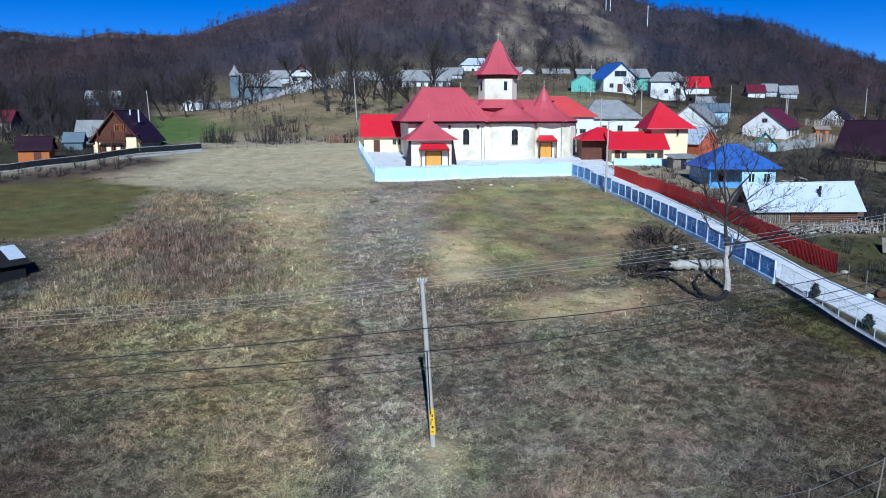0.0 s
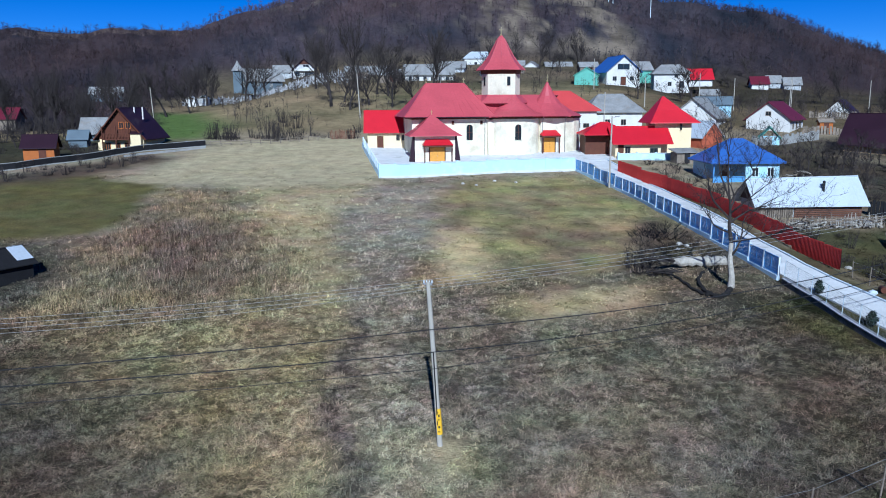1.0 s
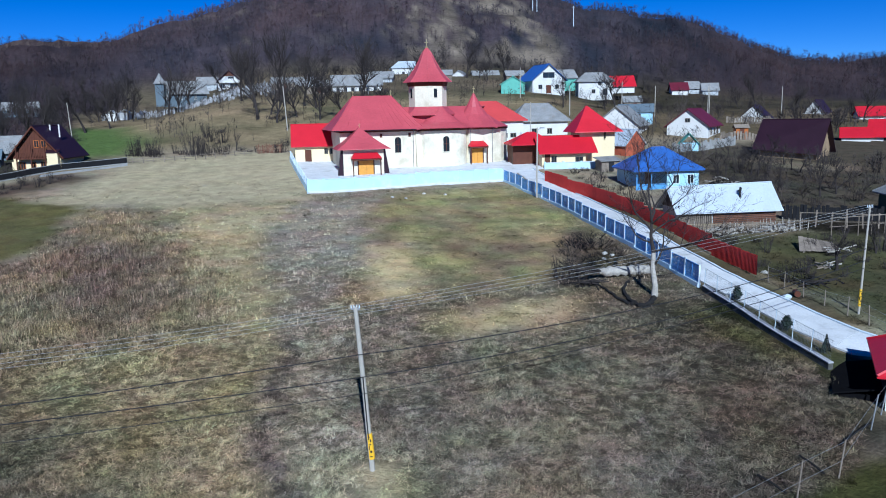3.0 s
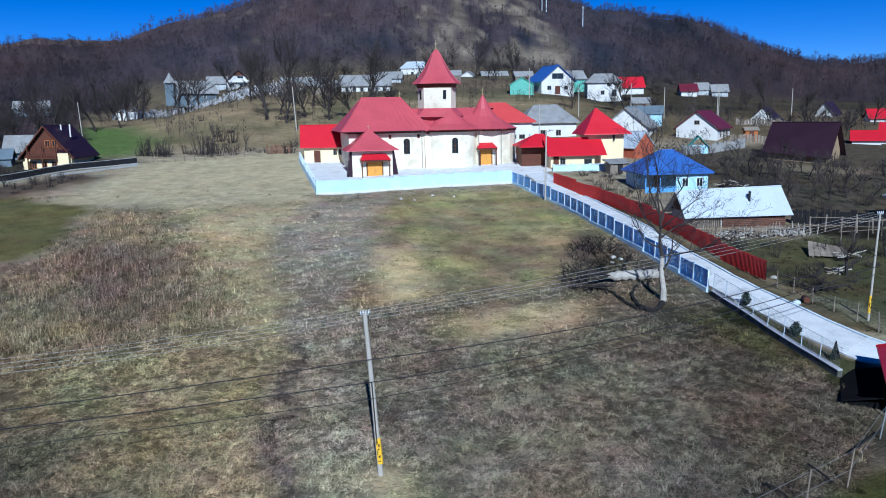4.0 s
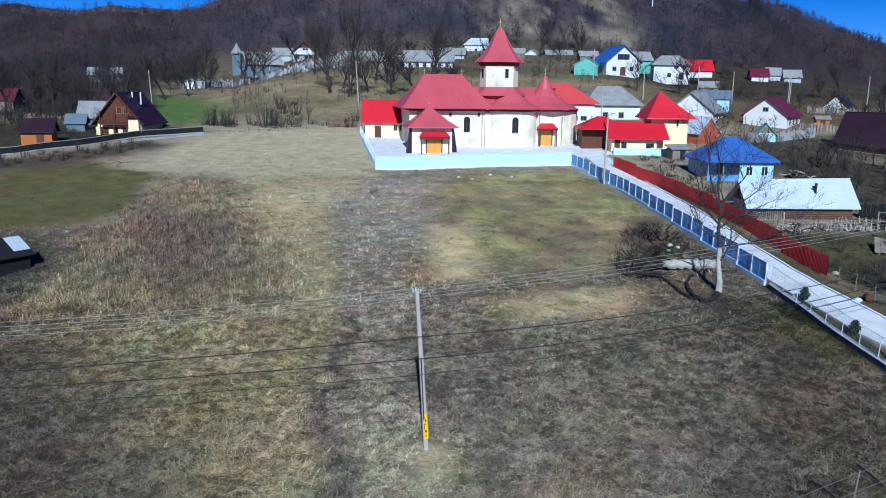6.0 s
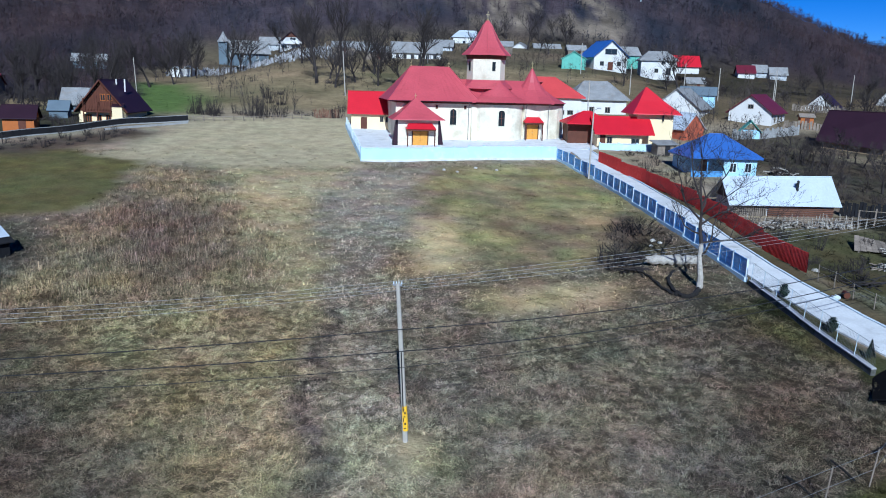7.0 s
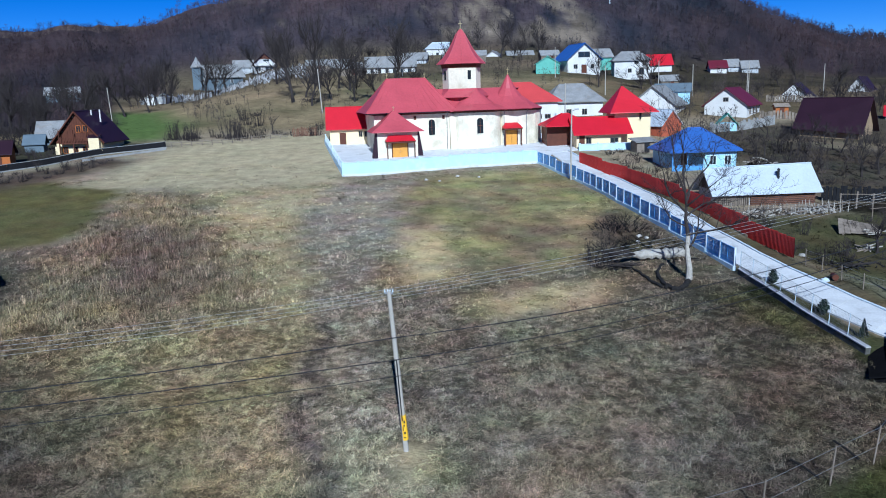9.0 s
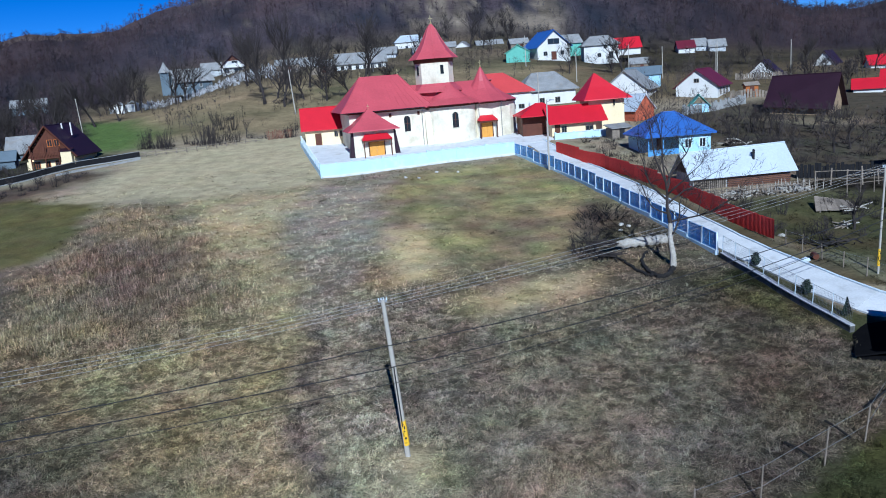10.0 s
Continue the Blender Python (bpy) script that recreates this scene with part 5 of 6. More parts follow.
def build_near_fence():
    f = thing("garden_wire_fence", pose(0, 0, 0), "leaning pale posts with strands of wire", "fence")
    pts = [(10.5, 26.8), (13.6, 27.6), (17.2, 29.2), (19.6, 30.2), (23.2, 33.6), (24.6, 35.0)]
    tops = []
    for i, (x, y) in enumerate(pts):
        z = gz(x, y)
        top = (x + 0.12 + 0.05 * i, y + 0.05, z + 1.75)
        part("post", Geo().tube([(x, y, z - 0.4), top], 0.035, 6), OLDWOOD if i < 4 else STEEL, f)
        tops.append((Vector((x, y, z)), Vector(top)))
    for u in (0.45, 0.95):
        part("wire", Geo().tube([a.lerp(b, u) for a, b in tops], 0.007, 4), STEEL, f)


build_near_fence()
LEFTF = [(-80, 96), (-59.5, 109), (-53.3, 116), (-48.1, 123.6), (-39.2, 129.8)]


def build_left_fence():
    f = thing("dark_panel_fence", pose(0, 0, 0), "dark panel fence with grey rail on a concrete base", "fence")
    n, L = 22, length(LEFTF)
    for i in range(n):
        a, b = along(LEFTF, L * i / n), along(LEFTF, L * (i + 1) / n)
        d = math.hypot(b[0] - a[0], b[1] - a[1])
        m = pose(a[0], a[1], gz(*a), 0, 0, math.degrees(math.atan2(b[1] - a[1], b[0] - a[0]))) @ pose(0, 0, 0, 0, -math.degrees(math.atan2(gz(*b) - gz(*a), d)), 0)
        part("panel", Geo().box(0.06, -0.03, 0.12, d - 0.06, 0.03, 0.95, m), FENCEDARK, f)
        part("plinth", Geo().box(0, -0.12, -0.9, d, 0.12, 0.15, m), GREYCONCRETE, f)
        part("post", Geo().box(-0.05, -0.06, -0.5, 0.05, 0.06, 1.05, m), FENCEDARK, f)
        part("rail", Geo().box(0, -0.07, 0.95, d, 0.07, 1.04, m), GREYROOF, f)


build_left_fence()


# ---- poles and wires ----
def pole(base, top, label, band=True, r0=0.135, r1=0.095, arm=True, lamp=False):
    b, t = Vector(base), Vector(top)
    p = thing("utility_pole", pose(*b), label, "pole", "utility poles")
    u = t - b
    part("shaft", Geo().tube([(0, 0, -0.5), tuple(u * 0.5), tuple(u)], [r0, (r0 + r1) / 2, r1], 8), POLE, p)
    if band:
        part("band", Geo().tube([tuple(u * 0.075), tuple(u * 0.235)], [r0 + 0.012, r0 + 0.002], 8), YELLOW, p, "yellow painted warning band")
        marks = Geo()
        for k, x0, x1, hz in ((0.095, -0.06, 0.05, 0.02), (0.125, -0.03, 0.06, 0.05), (0.15, -0.07, -0.03, 0.10), (0.17, -0.04, 0.05, 0.025), (0.195, 0.0, 0.07, 0.06), (0.215, -0.06, 0.02, 0.02)):
            c = u * k
            marks.box(c.x + x0, c.y - r0 - 0.014, c.z - hz, c.x + x1, c.y - r0 + 0.05, c.z + hz)
        part("marking", marks, DARK, p, "dark painted marks on the band")
    if arm:
        part("bracket", Geo().box(u.x - 0.2, u.y - 0.04, u.z - 0.12, u.x + 0.2, u.y + 0.04, u.z - 0.04), STEEL, p)
        for s in (-0.18, -0.06, 0.06, 0.18):
            part("insulator", Geo().cone(u.x + s, u.y, [(0.02, u.z - 0.04), (0.035, u.z), (0.022, u.z + 0.04), (0.028, u.z + 0.07), (0.01, u.z + 0.09)], 8), FENCEWHITE, p)
    if lamp:
        part("lamp_arm", Geo().tube([(u.x, u.y, u.z - 0.3), (u.x + 0.5, u.y - 0.3, u.z - 0.05)], 0.03, 5), STEEL, p)
        part("lamp_head", Geo().box(u.x + 0.3, u.y - 0.5, u.z - 0.12, u.x + 0.75, u.y - 0.2, u.z + 0.02), STEEL, p)
    return p


POLE_A, TOP_A = (-0.41, 34.4, gz(-0.41, 34.4)), (-0.92, 34.35, 7.85)
POLE_B, TOP_B = (32.0, 48.7, gz(32.0, 48.7)), (32.4, 48.9, 9.6)
POLE_C, TOP_C = (-33.0, 26.0, gz(-33.0, 26.0)), (-33.1, 26.0, 7.85)
pole(POLE_A, TOP_A, "slim concrete utility pole with a yellow band in dry grass")
pole(POLE_B, TOP_B, "concrete utility pole with a yellow band beside the lane", True, 0.075, 0.06)
pole(POLE_C, TOP_C, "concrete utility pole at the edge of the field")
part("riser_cable", Geo().tube([(-0.56, 34.24, 1.6), (-0.70, 34.2, 4.6)], 0.03, 5), CABLE, [o for o in bpy.data.objects if o.name == "utility_pole"][0]).matrix_parent_inverse = Matrix.Translation(Vector(POLE_A)).inverted()
for bx, by, h, lean, lm in ((19.3, 93.6, 8.4, 0.1, True), (-17.5, 163.8, 8.8, -0.5, False), (-62.4, 171, 8.2, -0.4, False), (-1.5, 231, 7.5, 0, False), (26.2, 133, 8.0, 0.1, False), (85.5, 200, 8.5, 0, False), (88, 205, 9, 0, False),
                            (91, 212, 8, 0, False), (68, 190, 7.5, 0, False), (56, 178, 8.0, 0, False), (44, 178, 6.5, 0, False), (39.5, 215, 8.0, 0, False), (100, 190, 8.5, 0, False)):
    z = gz(bx, by)
    pole((bx, by, z), (bx + lean, by, z + h), "grey utility pole with a street lamp by the blue fence" if lm else "grey utility pole in the village", False, 0.12, 0.08, False, lm)


for mx, my, mh in ((99.6, 398, 9.5), (86.1, 433, 8.5), (88.6, 434, 8.0)):
    mast = thing("line_mast", pose(mx, my, gz(mx, my)), "pale steel mast on the wooded hill", "mast", "line masts")
    part("shaft", Geo().tube([(0, 0, -0.5), (0, 0, mh)], [0.22, 0.13], 6), FENCEWHITE, mast)
    part("crossarm", Geo().box(-0.7, -0.08, mh - 0.8, 0.7, 0.08, mh - 0.62), STEEL, mast)


def sagging(a, b, sag, n=24):
    a, b = Vector(a), Vector(b)
    return [a.lerp(b, i / n) - Vector((0, 0, sag * 4 * (i / n) * (1 - i / n))) for i in range(n + 1)]


def build_wires():
    w = thing("power_line", pose(0, 0, 0), "four bare aluminium wires sagging between poles", "cable")
    for k in range(4):
        o = Vector(((-0.18, -0.06, 0.06, 0.18)[k], 0, 0.08 - 0.13 * k))
        for a, b, s in ((TOP_C, TOP_A, 0.5), (TOP_A, TOP_B, 0.2)):
            part("wire", Geo().tube(sagging(Vector(a) + o, Vector(b) + o, s + 0.06 * k), 0.008, 4), WIRE, w)
    c = thing("telephone_line", pose(0, 0, 0), "dark telephone cables slung lower between the poles", "cable")
    for k, (za, zb, zc) in enumerate(((5.67, 6.8, 5.65), (4.61, 6.0, 5.27), (3.82, 5.5, 4.58))):
        pa = Vector(POLE_A).lerp(Vector(TOP_A), za / 7.85) + Vector((0, -0.12, 0))
        pa.z = za
        for q, s in ((Vector((POLE_C[0], POLE_C[1], zc)), 0.3), (Vector((POLE_B[0] + 0.2, POLE_B[1], zb)), (0.7, 0.75, 0.6)[k])):
            part("cable", Geo().tube(sagging(pa, q, s), 0.025 if k < 2 else 0.018, 4), CABLE, c)


build_wires()


def build_woodpile():
    p = thing("woodpile", pose(33.4, 74.2, gz(33.4, 74.2), 0, 0, 6), "long heap of pale split firewood before the barn", "woodpile")
    rnd = random.Random(12)
    log_mesh = Geo().tube([(-0.45, 0, 0), (0.45, 0, 0)], [0.09, 0.07], 6).mesh("split_log", PALEBARK)
    dark_mesh = Geo().tube([(-0.5, 0, 0), (0.4, 0.03, 0)], [0.07, 0.06], 6).mesh("split_log", OLDWOOD)
    for i in range(170):
        u = rnd.uniform(-3.0, 8.2)
        h = 0.5 + 0.25 * math.sin(u * 1.3)
        ob = new("split_log", dark_mesh if i % 5 < 3 else log_mesh)
        ob.parent = p
        ob.matrix_basis = pose(u, rnd.gauss(0, 0.35), 0.05 + rnd.random() * h, rnd.uniform(0, 360), rnd.gauss(0, 14), rnd.uniform(0, 180))


build_woodpile()


# ---- bare trees and shrubs ----
def tree_geo(seed, h, spread, levels=4, trunk=0.045, lean=(0, 0), forks=(4, 4, 4, 4), up=0.35, start=0.35, thin=0.006, pale=9):
    """A leafless tree by branching: the trunk's mesh and the crown's, both of tapered tubes."""
    rnd = random.Random(seed)
    tg, cg = Geo(), Geo()

    def grow(p, d, l, r, lvl):
        n = 4 if lvl < 2 else 1 if lvl == levels else 2
        pts, rad = [p.copy()], [r]
        for i in range(n):
            d = (d + Vector((rnd.gauss(0, 0.13), rnd.gauss(0, 0.13), rnd.gauss(0, 0.08) + (up * 0.25 if lvl else 0.05)))).normalized()
            pts.append(pts[-1] + d * l / n)
            rad.append(r * (1 - 0.6 * (i + 1) / n) if lvl < levels else r * (1 - 0.85 * (i + 1) / n))
        if lvl == 0 and pale < n:
            tg.tube(pts[:pale + 1], rad[:pale + 1], 8, True), cg.tube(pts[pale:], rad[pale:], 8, False)
        else:
            (tg if lvl == 0 else cg).tube(pts, rad, 6 if lvl == 0 else 4 if lvl < 2 else 3, lvl == 0)
        if lvl < levels:
            k = forks[lvl] + rnd.choice((0, 1))
            for i in range(k):
                u = rnd.uniform(start if lvl == 0 else 0.25, 1.0) if i else 1.0
                j = min(int(u * n), n - 1)
                q = pts[j].lerp(pts[j + 1], u * n - j)
                a = rnd.uniform(0, 2 * math.pi)
                s = spread * rnd.uniform(0.6, 1.25)
                side = Vector((math.cos(a), math.sin(a), 0))
                nd = (d * (1 - 0.25 * s) + side * s + Vector((0, 0, up))).normalized()
                grow(q, nd, l * rnd.uniform(0.5, 0.78), max(rad[j + 1] * rnd.uniform(0.5, 0.8), thin), lvl + 1)

    grow(Vector((0, 0, -0.2)), Vector((lean[0], lean[1], 1)).normalized(), h * 0.48, h * trunk * 0.5, 0)
    return tg, cg


def make_tree(name, seed, h, spread, m, label, bark=BARK, twig=None, category="tree", group="", **kw):
    t = thing(name, m, label, category, group)
    a, b = tree_geo(seed, h, spread, **kw)
    part("trunk", a, bark, t), part("crown", b, twig or bark, t)
    return t


tx, ty = 20.1, 54.6


def build_walnut():
    """A bare walnut: pale lower trunk, dark limbs that spread wide, one low limb over the lane."""
    t = thing("walnut_tree", pose(tx, ty, gz(tx, ty)), "bare spreading tree with a pale trunk beside the blue fence", "tree")
    rnd = random.Random(27)
    stem = [(0, 0, -0.3), (0.02, 0, 0.8), (-0.16, 0.05, 2.0), (-0.12, 0.1, 3.2), (-0.34, 0.1, 4.4), (-0.30, 0.15, 5.4), (-0.42, 0.1, 6.4)]
    part("trunk", Geo().tube(stem[:4], [0.27, 0.21, 0.18, 0.16], 9), PALEBARK, t)
    g = Geo().tube(stem[3:], [0.155, 0.115, 0.095, 0.07], 7, False)

    def grow(p, d, l, r, lvl):
        n = 5 if lvl == 0 else 3
        pts, rad = [p], [r]
        for i in range(n):
            d = (d + Vector((rnd.gauss(0, 0.22), rnd.gauss(0, 0.22), rnd.gauss(0, 0.13) + 0.05))).normalized()
            pts.append(pts[-1] + d * l / n)
            rad.append(max(0.007, r * (1 - 0.72 * (i + 1) / n)))
        g.tube(pts, rad, 5 if lvl == 0 else 3, False)
        if lvl < 3:
            for i in range((8, 6, 4)[lvl]):
                j = rnd.randint(1 if lvl else 2, n)
                side = Vector((rnd.gauss(0, 1), rnd.gauss(0, 1), rnd.gauss(0.25, 0.5))).normalized()
                grow(pts[j], (d * 0.75 + side * 0.8).normalized(), l * rnd.uniform(0.34, 0.58), max(0.009, rad[j] * 0.62), lvl + 1)

    for k, (z, a, up, l, r) in enumerate(((2.2, -12, 1.1, 3.2, 0.10), (3.3, -25, 0.05, 4.8, 0.085), (3.9, 160, 0.35, 3.2, 0.07), (4.6, 20, 0.75, 4.2, 0.085), (4.9, 195, 0.8, 4.4, 0.09), (5.3, 280, 0.7, 3.6, 0.075),
                                          (5.6, 75, 0.8, 3.6, 0.075), (6.0, -20, 1.3, 4.6, 0.08), (6.2, 170, 1.6, 4.8, 0.08), (6.35, 60, 2.6, 5.0, 0.075))):
        p = Vector(np.interp(z, [q[2] for q in stem], [q[i] for q in stem]) if i < 2 else z for i in range(3))
        grow(p, Vector((math.cos(radians(a)), math.sin(radians(a)), up)).normalized(), l, r, 0)
    part("crown", g, BARK, t)


build_walnut()
KINDS = [make_tree("bare_tree", 31 + i, h, s, pose(0, 0, 0), "leafless grey tree on the village slope", group="bare trees", levels=3, forks=(8, 6, 5, 4), trunk=0.045, up=0.22, start=0.25, thin=0.03)
         for i, (h, s) in enumerate(((10, 0.6), (9, 0.8), (12, 0.55), (8, 0.7), (7, 0.9), (11, 0.7)))]
FRUIT = [make_tree("fruit_tree", 61 + i, h, s, pose(0, 0, 0), "small leafless fruit tree in a garden", group="fruit trees", levels=3, forks=(5, 6, 5, 4), trunk=0.06, up=0.3, start=0.3, thin=0.018)
         for i, (h, s) in enumerate(((4.6, 0.8), (5.4, 0.7), (4.0, 0.95)))]


def shrub_geo(seed, h, wide, stems):
    rnd = random.Random(seed)
    g = Geo()
    for i in range(stems):
        a, r = rnd.uniform(0, 6.28), wide * 0.35 * math.sqrt(rnd.random())
        p = Vector((r * math.cos(a), r * math.sin(a), -0.1))
        d = Vector((math.cos(a) * wide * 0.45 * rnd.random(), math.sin(a) * wide * 0.45 * rnd.random(), h * rnd.uniform(0.5, 1)))
        mid = p + d * 0.5 + Vector((rnd.gauss(0, 0.1), rnd.gauss(0, 0.1), 0))
        g.tube([p, mid, p + d], [0.035, 0.026, 0.010], 3, False)
        for _ in range(4):
            q = mid.lerp(p + d, rnd.random())
            g.tube([q, q + Vector((rnd.gauss(0, 0.3), rnd.gauss(0, 0.3), rnd.uniform(0.1, 0.5))) * h * 0.25], [0.02, 0.008], 3, False)
    return g


SHRUBS = []
for i, (h, w, n) in enumerate(((2.2, 2.6, 34), (3.6, 2.2, 26), (1.4, 2.6, 46))):
    s = part("bare_shrub", shrub_geo(90 + i, h, w, n), BARK)
    SHRUBS.append(tagged(s, "leafless tangled shrub on rough grass", "shrub", "bare shrubs"))


def scatter(kinds, spots, seed, size=(0.8, 1.2)):
    rnd = random.Random(seed)
    for x, y in spots:
        k = rnd.choice(kinds)
        s = rnd.uniform(*size)
        c = copy_thing(k, pose(x, y, gz(x, y) - 0.05, rnd.gauss(0, 3), rnd.gauss(0, 3), rnd.uniform(0, 360)))
        c.scale = (s, s, s * rnd.uniform(0.9, 1.1))


def spots(n, x0, x1, y0, y1, seed, keep=lambda x, y: True):
    rnd, out = random.Random(seed), []
    for _ in range(n * 60):
        x, y = rnd.uniform(x0, x1), rnd.uniform(y0, y1)
        if len(out) < n and keep(x, y) and all((x - a) ** 2 + (y - b) ** 2 > 4 for a, b in out):
            out.append((x, y))
    return out


def clear(x, y, d=8.5):
    return all(math.hypot(x - a, y - b) > d for a, b in HOUSES)


bpy.context.view_layer.update()
HOUSES = [(o.matrix_world.translation.x, o.matrix_world.translation.y) for o in bpy.data.objects if o.get("category") in ("house", "building", "barn", "chapel", "shed", "hut", "tower")]
scatter(KINDS, [(-21, 176), (-17.5, 185), (-12, 180), (-7, 184), (-24, 190), (-56, 236), (-58, 233), (-4, 200), (-30, 205), (13, 225), (-14, 218), (-36, 224), (-26, 182), (2, 190), (60, 196)], 1, (1.2, 1.6))
scatter(KINDS[:3] + KINDS[5:], [(-14.4, 201.5), (-22.7, 208), (-54.5, 243), (-17.6, 206), (-2.6, 222)], 22, (1.35, 1.6))
scatter(KINDS, spots(58, -120, -64, 146, 262, 2, clear), 2, (0.8, 1.2))
scatter(KINDS, spots(22, 34, 125, 165, 300, 3, clear), 3, (0.6, 0.95))
scatter(KINDS, spots(24, -60, 60, 262, 318, 4, clear), 4, (0.8, 1.2))
scatter(KINDS, spots(14, 88, 150, 120, 200, 9, clear), 9, (0.6, 0.9))
scatter(FRUIT, spots(26, -84, -56, 122, 160, 25, lambda x, y: clear(x, y, 4.5)), 25, (0.7, 1.2))
scatter(SHRUBS, spots(40, -86, -55, 118, 165, 26, lambda x, y: clear(x, y, 4.0)), 26, (0.6, 1.2))
scatter(FRUIT, spots(20, 42, 60, 86, 120, 5, lambda x, y: clear(x, y, 7.0)), 5, (0.6, 1.05))
scatter(FRUIT, spots(22, 48, 100, 80, 118, 6, lambda x, y: clear(x, y, 12)), 6, (0.5, 0.85))
scatter(FRUIT, [(37.5, 60.5), (34.6, 59.8), (44.5, 66), (41.5, 92), (43.8, 90.5), (30.8, 92.5), (46.5, 118), (-30, 139), (-24, 140.5)], 7, (0.5, 0.95))
hedge = random.Random(31)
scatter(SHRUBS, [(-41 + 1.25 * i + hedge.uniform(-0.5, 0.5), 138.2 + 0.02 * i + hedge.uniform(-0.9, 0.9)) for i in range(25) if hedge.random() < 0.8], 14, (0.35, 0.8))
scatter(SHRUBS, spots(26, 28.5, 46, 57, 78, 16, lambda x, y: clear(x, y, 6.5) and x > 30.4 - (y - 57) * 0.09), 16, (0.3, 0.62))
scatter(SHRUBS, spots(14, 27.6, 34, 80, 112, 17, lambda x, y: clear(x, y, 6.0) and x > 28.2 - (y - 80) * 0.10), 17, (0.3, 0.6))
scatter(SHRUBS, spots(30, -66, -44, 98, 119, 18, lambda x, y: clear(x, y, 4.0) and 90 < y - (x + 66) * 0.95 < 99.5), 18, (0.3, 0.6))
scatter(SHRUBS[:2], [(-38.5, 137), (-36.5, 135.5), (-37.5, 139), (-30.4, 136), (-29.0, 134.8), (-27.8, 136), (-16, 137.2)], 8, (0.9, 1.5))
scatter(SHRUBS, spots(7, -50, -16, 142, 190, 10, clear), 10, (0.6, 1.1))
scatter(SHRUBS, spots(30, 42, 90, 84, 128, 11, lambda x, y: clear(x, y, 7)), 11, (0.5, 1.0))
THORN = tagged(part("thorn_bush", shrub_geo(97, 1.05, 3.6, 30), DARKBARK), "dark tangled thorn bush beside the fallen trunk", "shrub", "thorn bushes")
scatter([THORN], [(17.4, 70.5), (19.6, 68.6), (16.8, 67.4), (18.6, 65.0), (16.6, 63.6), (20.0, 71.8)], 13, (0.55, 0.95))
THORN.matrix_world = pose(18.4, 69.2, gz(18.4, 69.2))
scatter(SHRUBS, [(14.6, 61.4), (15.6, 60.6), (16.4, 61.8), (15.0, 60.0), (44, 68), (45.5, 66.5), (31.5, 65.2), (31, 68.4), (30.0, 72.5), (27.2, 97), (30.6, 88)], 12, (0.45, 0.8))
for k in KINDS + FRUIT:
    k.matrix_world = pose(*{0: (-88, 150), 1: (-95, 172), 2: (-40, 262), 3: (112, 240), 4: (76, 218), 5: (20, 262), 6: (49, 95), 7: (52.5, 105), 8: (60, 112)}[(KINDS + FRUIT).index(k)], 0)
    k.matrix_world = pose(k.matrix_world.translation.x, k.matrix_world.translation.y, gz(k.matrix_world.translation.x, k.matrix_world.translation.y) - 0.05)
for s, (x, y) in zip(SHRUBS, ((-25.5, 136.5), (-40.5, 138.5), (46, 100))):
    s.matrix_world = pose(x, y, gz(x, y))

# a stripped dead trunk lying by the tree
log = thing("dead_log", pose(19.5, 59.6, gz(19.5, 59.6), 0, 0, 3), "pale stripped trunk lying in the grass", "log")
part("trunk", Geo().tube([(-2.2 + 0.3 * i, 0.06 * math.sin(i * 1.7), 0.40 + 0.05 * math.sin(i * 2.3)) for i in range(15)], [0.20 + 0.05 * (i % 2) if i < 2 else 0.38 + 0.06 * math.sin(i * 2.9) for i in range(15)], 10), PALEBARK, log)
for i in range(7):
    rnd = random.Random(300 + i)
    part("branch", Geo().tube([(-1.9, 0, 0.4), (-2.6 - 0.2 * i, rnd.uniform(-0.9, 0.9), rnd.uniform(0.3, 1.0)), (-3.2 - 0.3 * i, rnd.uniform(-1.8, 1.6), rnd.uniform(0.1, 1.2))], [0.10, 0.06, 0.015], 5), BARK, log)

# a dark fallen bough curling through the grass at the tree's foot
bough = thing("fallen_bough", pose(0, 0, 0), "dark fallen bough curling through the grass", "branch")
for line, r0 in ((((19.8, 53.8), (18.7, 52.3), (18.2, 53.1), (18.1, 55.0), (18.4, 56.8), (19.3, 58.0)), 0.21), (((18.0, 53.1), (17.4, 54.8), (17.2, 56.9), (16.9, 58.2)), 0.14)):
    for _ in range(2):
        line = [line[0]] + [q for (ax, ay), (bx, by) in zip(line, line[1:]) for q in ((ax * 0.75 + bx * 0.25, ay * 0.75 + by * 0.25), (ax * 0.25 + bx * 0.75, ay * 0.25 + by * 0.75))] + [line[-1]]
    part("limb", Geo().tube([(x + 0.05 * math.sin(i * 2.1), y + 0.07 * math.sin(i * 1.3), gz(x, y) + 0.14 + 0.05 * math.sin(i * 1.9)) for i, (x, y) in enumerate(line)], [r0 * (1 - 0.6 * i / len(line)) * (1 + 0.15 * math.sin(i * 2.7)) for i in range(len(line))], 6), DARKBARK, bough)

